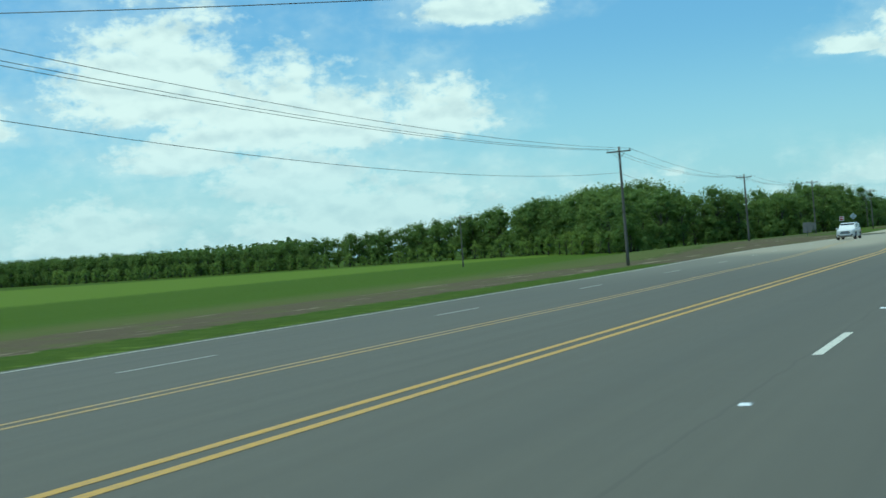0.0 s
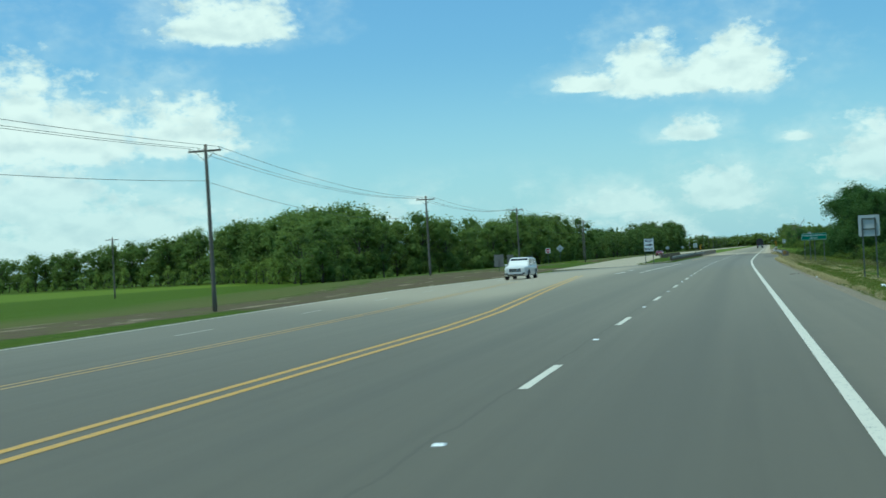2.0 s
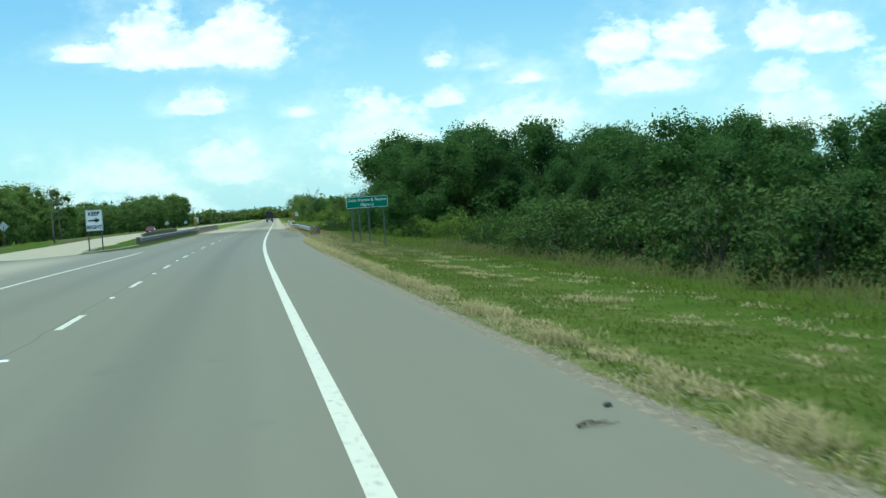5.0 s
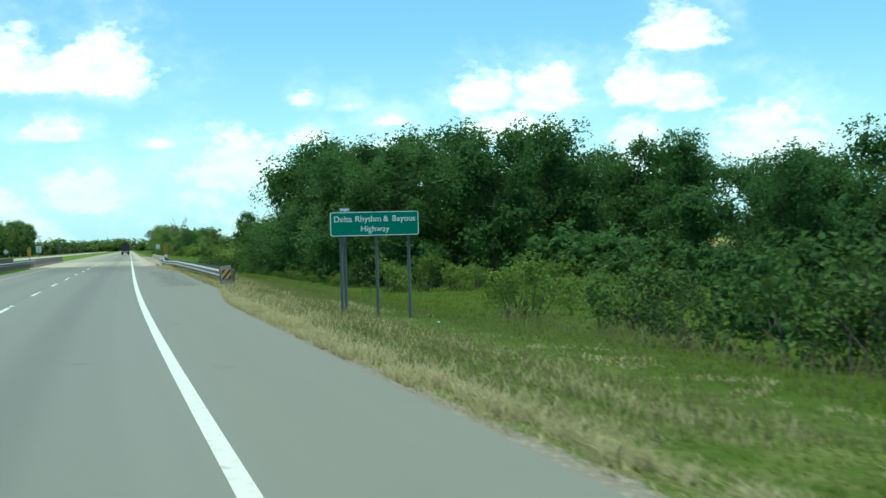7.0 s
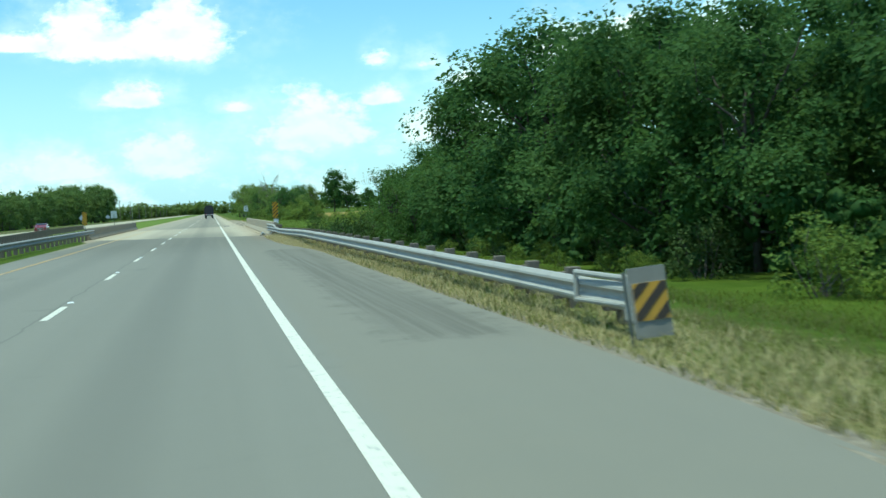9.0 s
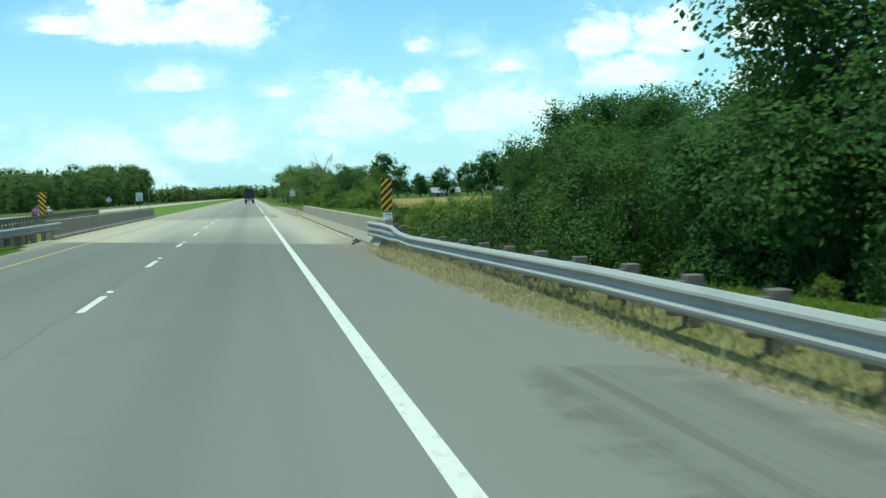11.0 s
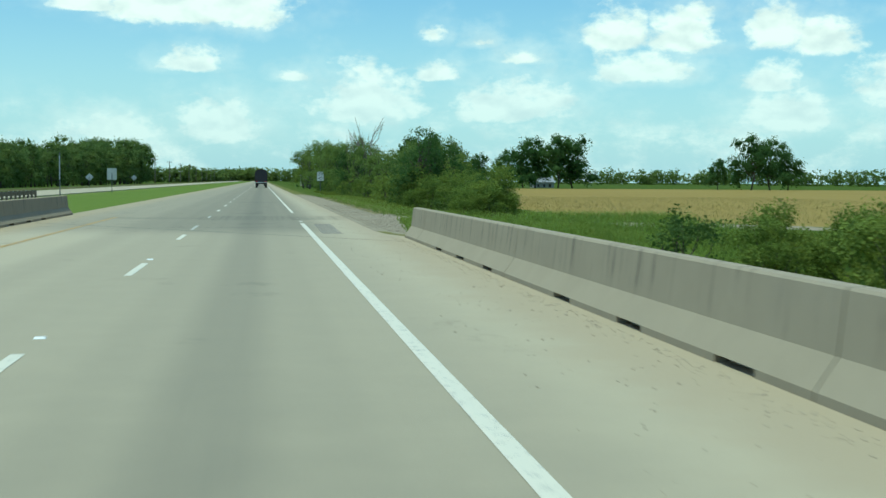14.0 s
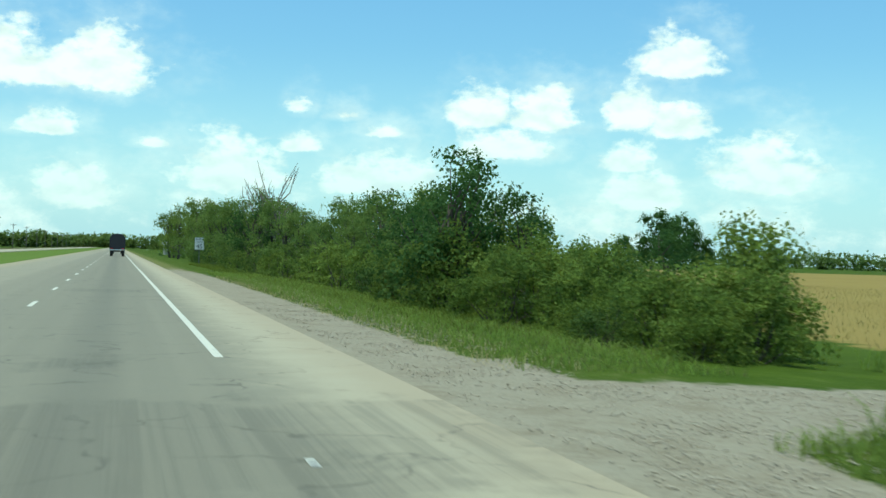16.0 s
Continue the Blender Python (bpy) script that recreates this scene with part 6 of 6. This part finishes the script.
PATCH = [(u, y) for u, y in [(rr.uniform(3.0, 13.0), rr.uniform(296.5, 310.8)) for _ in range(34000)] if u > 3.2 + 0.08 * (y - 297) + rr.uniform(-0.2, 0.35)]
blades("verge_grass", scatter(34000, 2.5, 6.0, 60, 200, 1, 1.2) + scatter(26000, 4.0, 10.5, 60, 236, 21) + scatter(16000, 6.0, 18.0, 138, 186, 23), 0.04, 0.10, 0.010, GRASS_GREEN, "uneven green roadside grass", 3)
blades("patch_grass", [at(u, y, -0.02) for u, y in PATCH] + scatter(12000, 4.3, 8.0, 318, 384, 74), 0.10, 0.30, 0.011, GRASS_FRESH, "fresh green uncut grass beside the gravel drive", 73)
blades("dry_grass", scatter(3600, 2.3, 3.0, 60, 130, 4, 1.0, 0.05) + scatter(9000, 2.3, 3.4, 130, 236, 42, 1.0, -0.1) + scatter(5000, 2.7, 4.4, 186, 238, 41) + scatter(3500, 3.4, 8.0, 62, 200, 5, 1.0, 0.30), 0.03, 0.10, 0.010, GRASS_DRY, "dry straw-coloured grass along the verge", 7)
blades("tall_weeds", scatter(9000, 4.5, 20.0, 268, 297, 8, 1.0) + scatter(9000, 5.6, 9.4, 326, 430, 10), 0.12, 0.34, 0.014, GRASS_GREEN, "tall green weeds at the hedge's foot", 11)

blades("weed_stand", scatter(9000, 5.0, 18.0, 292, 311, 81, 1.0, -0.05) + scatter(2500, 12.0, 20.0, 317.5, 321, 82), 0.20, 0.65, 0.014, GRASS_FRESH, "tall green weeds between the drive and the bridge", 83)
blades("weed_fringe", scatter(9000, 7.6, 10.6, 95, 236, 9) + scatter(12000, 8.0, 24.0, 158, 190, 91, 1.3), 0.06, 0.20, 0.014, GRASS_GREEN, "low green weeds along the wood's edge", 13)
blades("dull_weeds", scatter(4200, 10.5, 15.0, 90, 136, 51, 0.8, 0.0) + scatter(900, 9.6, 12.0, 136, 160, 52, 1.0, 0.0), 0.15, 0.70, 0.012, DULL_WEED, "tall dull olive weeds before the scrub", 53)
blades("rank_grass", scatter(2500, 4.2, 8.2, 318, 372, 67) + scatter(15000, 2.9, 6.0, 134, 236, 61) + scatter(5000, 5.5, 9.0, 134, 200, 62), 0.10, 0.26, 0.007, DULL_WEED, "olive uncut grass along the verge", 63)
blades("standing_straw", scatter(1800, 3.9, 5.6, 318, 372, 68, 1.4) + scatter(2600, 2.15, 3.6, 134, 152, 69, 1.4) + scatter(14500, 2.15, 4.2, 150, 236, 64, 1.3) + scatter(3000, 4.0, 5.5, 134, 200, 65, 1.0, 0.1), 0.08, 0.24, 0.006, GRASS_DRY, "tall dry straw-coloured grass beside the guardrail", 66)
blades("straw_tufts", scatter(6000, 2.35, 2.95, 66, 132, 57, 1.0, 0.12) + scatter(5000, 2.25, 2.8, 132, 190, 58, 1.0, 0.05), 0.06, 0.24, 0.008, GRASS_DRY, "pale standing straw along the road's edge", 58)
blades("mown_straw", scatter(3200, 2.5, 3.3, 62, 130, 54, 1.0, 0.22) + scatter(5200, 5.0, 6.3, 74, 130, 55, 1.0, 0.18) + scatter(2600, 6.8, 9.0, 90, 150, 59, 1.0, 0.25) + scatter(900, 5.2, 7.2, 160, 168, 60, 1.0, 0.0), 0.03, 0.11, 0.014, GRASS_DRY, "pale mown straw lying on the verge", 56)
blades("wheat", scatter(26000, 16.0, 80, 322, 450, 14, 1.1), 0.12, 0.30, 0.010, WHEAT_STRAW, "ripe golden-brown wheat at the field's edge", 15)


def lift(spots):
    return [(x, y, z + 0.035) for x, y, z in spots]


def stones(name, spots, smin, smax, label, seed):
    rng = np.random.default_rng(seed)
    p = np.array(spots)
    n = len(p)
    base = np.array([(1, 0, 0), (-1, 0, 0), (0, 1, 0), (0, -1, 0), (0, 0, .7), (0, 0, -.7)], float)
    tri = np.array([(0, 2, 4), (2, 1, 4), (1, 3, 4), (3, 0, 4), (2, 0, 5), (1, 2, 5), (3, 1, 5), (0, 3, 5)])
    v = base[None] * rng.uniform(0.6, 1.3, (n, 6, 1)) * rng.uniform(smin, smax, (n, 1, 1))
    a = rng.uniform(0, 6.28, n)
    x, y = v[..., 0].copy(), v[..., 1].copy()
    v[..., 0] = x * np.cos(a)[:, None] - y * np.sin(a)[:, None]
    v[..., 1] = x * np.sin(a)[:, None] + y * np.cos(a)[:, None]
    v += p[:, None]
    f = (np.arange(n)[:, None, None] * 6 + tri[None]).reshape(-1, 3)
    me = bpy.data.meshes.new(name)
    me.from_pydata(v.reshape(-1, 3).tolist(), [], f.tolist())
    me.materials.append(STONE)
    return tagged(new(name, me), label, "gravel", kind="stuff")


stones("gravel_stones", lift(scatter(5200, 2.3, 5.0, 300, 340, 32, 1.0, -0.1) + scatter(2600, 4, 12, 311, 316, 33, 1.0, 0.0) + scatter(1800, 2.6, 3.8, 299, 312, 35)), 0.006, 0.024, "loose grey-brown gravel on the shoulder", 34)
stones("verge_stones", lift(scatter(3600, 2.1, 2.9, 56, 120, 31)), 0.005, 0.015, "small grey-brown stones along the road's edge", 36)
_d = [(u + cx(y), y, 0.006) for u, y in [(rr.uniform(0.5, 2.3), rr.uniform(236, 300)) for _ in range(420)] + [(2.36 - abs(rr.gauss(0, 0.16)), rr.uniform(238, 294)) for _ in range(1300)]]
stones("deck_grit", _d, 0.004, 0.014, "grit and small stones on the bridge shoulder", 35)

# ---- vehicles ----
def wheel(parent, x, y, r, w, side):
    """Tyre with a rim, axle along x."""
    bm = bmesh.new()
    rings = []
    for dx, rad in ((-w / 2, r * 0.62), (-w / 2, r * 0.94), (-w * 0.36, r), (w * 0.36, r), (w / 2, r * 0.94), (w / 2, r * 0.62)):
        rings.append([(x + dx, y + rad * math.cos(a * math.pi / 10), r + rad * math.sin(a * math.pi / 10)) for a in range(20)])
    loft(bm, rings)
    t = part("wheel", bm, RUBBER, parent, smooth=False)
    bm = bmesh.new()
    rod(bm, (x + side * (w / 2 - 0.01), y, r), (x + side * (w / 2 + 0.015), y, r), r * 0.60, r * 0.52, 16)
    part("rim", bm, CHROME, t)


def car(kind, x, y, z, yaw, paint, label, length=4.8, width=1.92, height=1.78):
    """A sport utility vehicle; its front looks to -y."""
    thing = tagged(new(kind), label, "car")
    thing.matrix_basis = pose(x, y, z, 0, 0, yaw)
    L, W, H = length, width, height
    f, r = -L / 2, L / 2
    # lower body: rounded sections from nose to tail, with a bonnet and a shoulder line
    secs = [(f, 0.74, 0.46, 0.90), (f + 0.05, 0.84, 0.36, 1.00), (f + 0.22, 0.93, 0.30, 1.06), (f + 0.60, 0.98, 0.29, 1.09), (f + 1.15, 1.0, 0.28, 1.12), (f + 1.5, 1.0, 0.28, 1.10), (r - 1.2, 1.0, 0.28, 1.10), (r - 0.35, 0.98, 0.32, 1.10), (r - 0.06, 0.93, 0.38, 1.06), (r, 0.86, 0.48, 1.0)]
    rings = []
    for yy, wf, z0, z1 in secs:
        w = W / 2 * wf
        half = [(0.90, z0), (0.985, z0 + 0.10), (1.0, z0 + 0.30), (0.985, z1 - 0.30), (1.0, z1 - 0.20), (0.965, z1 - 0.07), (0.86, z1)]
        rings.append([(-w * q, yy, zz) for q, zz in half] + [(w * q, yy, zz) for q, zz in half[::-1]])
    bm = bmesh.new()
    loft(bm, rings)
    part("body", bm, paint, thing, smooth=False)
    # cabin shell: raked screen, upright tail
    g = [(f + 1.22, 0.88, 0.0), (f + 1.95, 0.775, 0.93), (f + 2.25, 0.765, 1.0), (r - 1.0, 0.765, 0.985), (r - 0.32, 0.775, 0.90), (r - 0.10, 0.86, 0.0)]
    base = 1.08
    rings = []
    for yy, wf, k in g:
        zt = base + (H - base) * max(k, 0.03)
        rings.append([(-W / 2 * 0.90, yy, base - 0.03), (-W / 2 * (wf + 0.015), yy, zt - 0.06 * k), (-W / 2 * wf * 0.88, yy, zt), (W / 2 * wf * 0.88, yy, zt), (W / 2 * (wf + 0.015), yy, zt - 0.06 * k), (W / 2 * 0.90, yy, base - 0.03)])
    bm = bmesh.new()
    loft(bm, rings)
    part("cabin", bm, paint, thing)

    def pane(pts, name):
        pm = bmesh.new()
        c = sum((Vector(p) for p in pts), Vector()) / len(pts)
        n = (Vector(pts[1]) - Vector(pts[0])).cross(Vector(pts[2]) - Vector(pts[0])).normalized()
        if n.dot(c - Vector((0, 0.2, 1.2))) < 0:
            n = -n
        loft(pm, [[Vector(p) - n * 0.02 for p in pts], [Vector(p) + n * 0.012 for p in pts]])
        part(name, pm, CAR_GLASS, thing, "dark tinted glass")

    ht = H - base

    def side(yy, k, s):
        wb, wt = 0.90, 0.785
        return (s * W / 2 * (wb + (wt - wb) * k), yy, base + ht * k * 0.97)

    pane([(-W * 0.40, f + 1.32, base + ht * 0.10), (W * 0.40, f + 1.32, base + ht * 0.10), (W * 0.345, f + 1.90, base + ht * 0.86), (-W * 0.345, f + 1.90, base + ht * 0.86)], "windscreen")
    pane([(-W * 0.39, r - 0.135, base + ht * 0.15), (W * 0.39, r - 0.135, base + ht * 0.15), (W * 0.35, r - 0.30, base + ht * 0.78), (-W * 0.35, r - 0.30, base + ht * 0.78)], "rear_window")
    for s in (-1, 1):
        pane([side(f + 1.62, 0.12, s), side(0.02, 0.10, s), side(0.02, 0.80, s), side(f + 2.16, 0.80, s)], "side_window")
        pane([side(0.12, 0.10, s), side(1.12, 0.12, s), side(1.05, 0.80, s), side(0.12, 0.80, s)], "side_window")
        pane([side(1.24, 0.16, s), side(r - 0.42, 0.22, s), side(r - 0.62, 0.76, s), side(1.18, 0.78, s)], "side_window")
        bm = bmesh.new()
        loft(bm, [[(s * W * 0.26, f - 0.005, 0.74), (s * W * 0.43, f + 0.10, 0.76), (s * W * 0.44, f + 0.12, 0.90), (s * W * 0.26, f - 0.005, 0.88)], [(s * W * 0.26, f + 0.12, 0.74), (s * W * 0.43, f + 0.3, 0.76), (s * W * 0.44, f + 0.3, 0.90), (s * W * 0.26, f + 0.12, 0.88)]])
        part("headlight", bm, LAMP_GLASS, thing)
        bm = bmesh.new()
        box(bm, s * W * 0.36 - 0.10, s * W * 0.36 + 0.10, f - 0.02, f + 0.2, 0.44, 0.56, 0.02)
        part("fog_lamp_recess", bm, PLASTIC_BLACK, thing)
        bm = bmesh.new()
        box(bm, s * W / 2 * 0.86 - 0.12, s * W / 2 * 0.86 + 0.10, r - 0.12, r + 0.012, 0.78, 1.02, 0.03)
        part("tail_light", bm, LAMP_RED, thing)
        bm = bmesh.new()
        box(bm, s * (W / 2 + 0.10) - 0.11, s * (W / 2 + 0.10) + 0.11, f + 1.55, f + 1.68, 1.10, 1.27, 0.04)
        part("mirror", bm, paint, thing)
        bm = bmesh.new()
        rod(bm, (s * W * 0.34, f + 2.15, H + 0.05), (s * W * 0.34, r - 0.75, H + 0.04), 0.022, seg=6)
        for yy in (f + 2.2, 0.6, r - 0.8):
            rod(bm, (s * W * 0.34, yy, H - 0.06), (s * W * 0.34, yy, H + 0.05), 0.02, seg=6)
        part("roof_rail", bm, PLASTIC_BLACK, thing)
        for yy in (f + 0.92, r - 1.0):
            bm = bmesh.new()
            ring = [(s * (W / 2 - 0.02), yy + 0.46 * math.cos(a * math.pi / 12), 0.36 + 0.46 * math.sin(a * math.pi / 12)) for a in range(13)]
            loft(bm, [ring, [(px + s * 0.035, py, pz) for px, py, pz in ring]])
            part("wheel_arch", bm, PLASTIC_BLACK, thing)
            wheel(thing, s * (W / 2 - 0.09), yy, 0.37, 0.26, s)
    bm = bmesh.new()
    box(bm, -W * 0.25, W * 0.25, f - 0.015, f + 0.1, 0.64, 0.90, 0.02)
    grille = part("grille", bm, PLASTIC_BLACK, thing)
    for zz in (0.72, 0.80):
        bm = bmesh.new()
        box(bm, -W * 0.23, W * 0.23, f - 0.03, f - 0.01, zz - 0.014, zz + 0.014, 0.004)
        part("grille_bar", bm, CHROME, grille)
    bm = bmesh.new()
    box(bm, -W * 0.34, W * 0.34, f - 0.03, f + 0.15, 0.36, 0.46, 0.03)
    part("bumper_inlet", bm, PLASTIC_BLACK, thing)
    bm = bmesh.new()
    box(bm, -0.16, 0.16, f - 0.035, f - 0.02, 0.52, 0.62)
    part("number_plate", bm, WHITE_SIGN, thing)
    return thing


car("suv", -18.3, 129.5, road_z(-18.3), -2, CAR_WHITE, "white sport utility vehicle driving on the far lane")
car("pickup_car", -20.5, 352.0, -0.26, 0, CAR_RED, "small maroon car with pale lamps on the opposite carriageway", 4.4, 1.8, 1.5)


def farm_truck(x, y):
    """A loaded truck seen from behind: rounded dark tarpaulin over a bed, cab beyond."""
    thing = tagged(new("truck"), "dark loaded truck with a rounded black tarpaulin, seen from behind", "truck")
    thing.matrix_basis = pose(x, y, 0.0, 0, 0, -math.degrees(BEND))
    bm = bmesh.new()
    prof = [(-1.22, 1.1), (-1.24, 2.6), (-1.15, 3.15), (-0.8, 3.55), (0, 3.68), (0.8, 3.55), (1.15, 3.15), (1.24, 2.6), (1.22, 1.1)]
    loft(bm, [[(px, yy, pz) for px, pz in prof] for yy in (0.0, 1.6, 3.2, 4.8, 6.4)])
    part("tarpaulin", bm, TRUCK_BLACK, thing)
    bm = bmesh.new()
    box(bm, -1.2, 1.2, -0.05, 6.6, 0.85, 1.12, 0.03)
    part("bed", bm, PLASTIC_BLACK, thing)
    bm = bmesh.new()
    box(bm, -1.1, 1.1, 6.9, 8.6, 0.7, 2.7, 0.15)
    part("cab", bm, TRUCK_BLACK, thing)
    bm = bmesh.new()
    box(bm, -1.15, 1.15, -0.18, -0.06, 0.95, 1.10, 0.02)
    part("bumper", bm, CHROME, thing)
    for s in (-1, 1):
        bm = bmesh.new()
        box(bm, s * 0.85 - 0.16, s * 0.85 + 0.16, -0.13, -0.05, 1.14, 1.30, 0.02)
        part("tail_light", bm, LAMP_RED, thing)
        bm = bmesh.new()
        box(bm, s * 0.82 - 0.3, s * 0.82 + 0.3, 0.15, 0.18, 0.35, 0.85, 0.004)
        part("mud_flap", bm, RUBBER, thing)
        for yy in (0.9, 2.1, 7.6):
            wheel(thing, s * 0.92, yy, 0.50, 0.42, s)


farm_truck(-1.55 + cx(505), 505.0)


# ---- farmstead and litter ----
def farmhouse(x, y, z, w, d, h, label):
    thing = tagged(new("farmhouse"), label, "house", "farm buildings")
    thing.matrix_basis = pose(x, y, z)
    bm = bmesh.new()
    box(bm, -w / 2, w / 2, -d / 2, d / 2, -0.5, h, 0.02)
    part("wall", bm, HOUSE_WALL, thing)
    bm = bmesh.new()
    loft(bm, [[(xx, -d / 2 - 0.4, h), (xx, 0, h + d * 0.28), (xx, d / 2 + 0.4, h), (xx, 0, h - 0.05)] for xx in (-w / 2 - 0.4, w / 2 + 0.4)])
    part("roof", bm, ROOF_METAL, thing)
    for i in (-1, 0, 1):
        bm = bmesh.new()
        box(bm, i * w * 0.3 - 0.5, i * w * 0.3 + 0.5, -d / 2 - 0.03, -d / 2 + 0.02, 1.0, 2.2)
        part("window", bm, CAR_GLASS, thing)


farmhouse(96, 722, -1.6, 12, 8, 2.6, "low pale farmhouse with a metal roof among trees")
farmhouse(124, 735, -1.6, 8, 7, 3.0, "pale farm shed beside the trees")
farmhouse(31.0, 640, -0.8, 16, 8, 3.2, "long pale roadside building")


_bm = bmesh.new()
bmesh.ops.create_icosphere(_bm, subdivisions=3, radius=0.12)
for v in _bm.verts:
    q = v.co.copy()
    v.co.x *= 1.25
    v.co.z = max(-0.14, v.co.z * 0.72)
    v.co += v.co.normalized() * 0.10 * noise.noise(q * 9)
bag = tagged(part("rubbish_bag", _bm, PLASTIC_BAG), "crumpled grey plastic bag against the parapet", "rubbish")
bag.matrix_basis = pose(2.30 + cx(241.6), 241.7, 0.10, 0, 0, 60)


def litter(u, y, s, mat, label, seed):
    rng = random.Random(seed)
    bm = bmesh.new()
    bmesh.ops.create_icosphere(bm, subdivisions=2, radius=s)
    for v in bm.verts:
        v.co.z *= 0.55
        v.co += v.co.normalized() * s * 0.45 * noise.noise(v.co * (2.2 / s) + Vector((seed, 0, 0)))
    ob = tagged(part("litter", bm, mat), label, "litter")
    x, yy, z = at(u, y) if u > 2.1 else (u + cx(y), y, 0.0)
    ob.matrix_basis = pose(x, yy, z + s * 0.35, rng.uniform(-20, 20), rng.uniform(-20, 20), rng.uniform(0, 360))


litter(4.18, 78.6, 0.10, LITTER_WHITE, "white plastic litter in the grass", 1)
litter(4.0, 75.6, 0.05, LITTER_WHITE, "small scrap of white litter in the grass", 2)
litter(2.35, 87.5, 0.06, LITTER_WHITE, "scrap of pale litter on the verge", 3)
litter(2.1, 240.4, 0.06, RUBBER, "lump of dark rubber beside the parapet", 4)
litter(1.9, 94.7, 0.035, RUBBER, "dark scrap on the shoulder", 5)
litter(7.2, 155.0, 0.05, LITTER_WHITE, "small scrap of white litter below the sign", 6)


def fallen_branch(u, y, length, seed):
    rng = np.random.default_rng(seed)
    bm = bmesh.new()
    limb(bm, (-length / 2, 0, 0.02), (length / 2, 0.05, 0.03), 0.014, 0.006, rng, 5)
    for i in range(4):
        f = rng.uniform(-0.4, 0.4) * length
        limb(bm, (f, 0, 0.02), (f + rng.uniform(-0.1, 0.2), rng.uniform(-0.12, 0.12), 0.03), 0.007, 0.003, rng, 4)
    ob = tagged(part("fallen_branch", bm, BARK), "small dark fallen branch on the shoulder", "branch")
    ob.matrix_basis = pose(u + cx(y), y, 0.0, 0, 0, 20)


fallen_branch(1.55, 94.0, 0.16, 1)
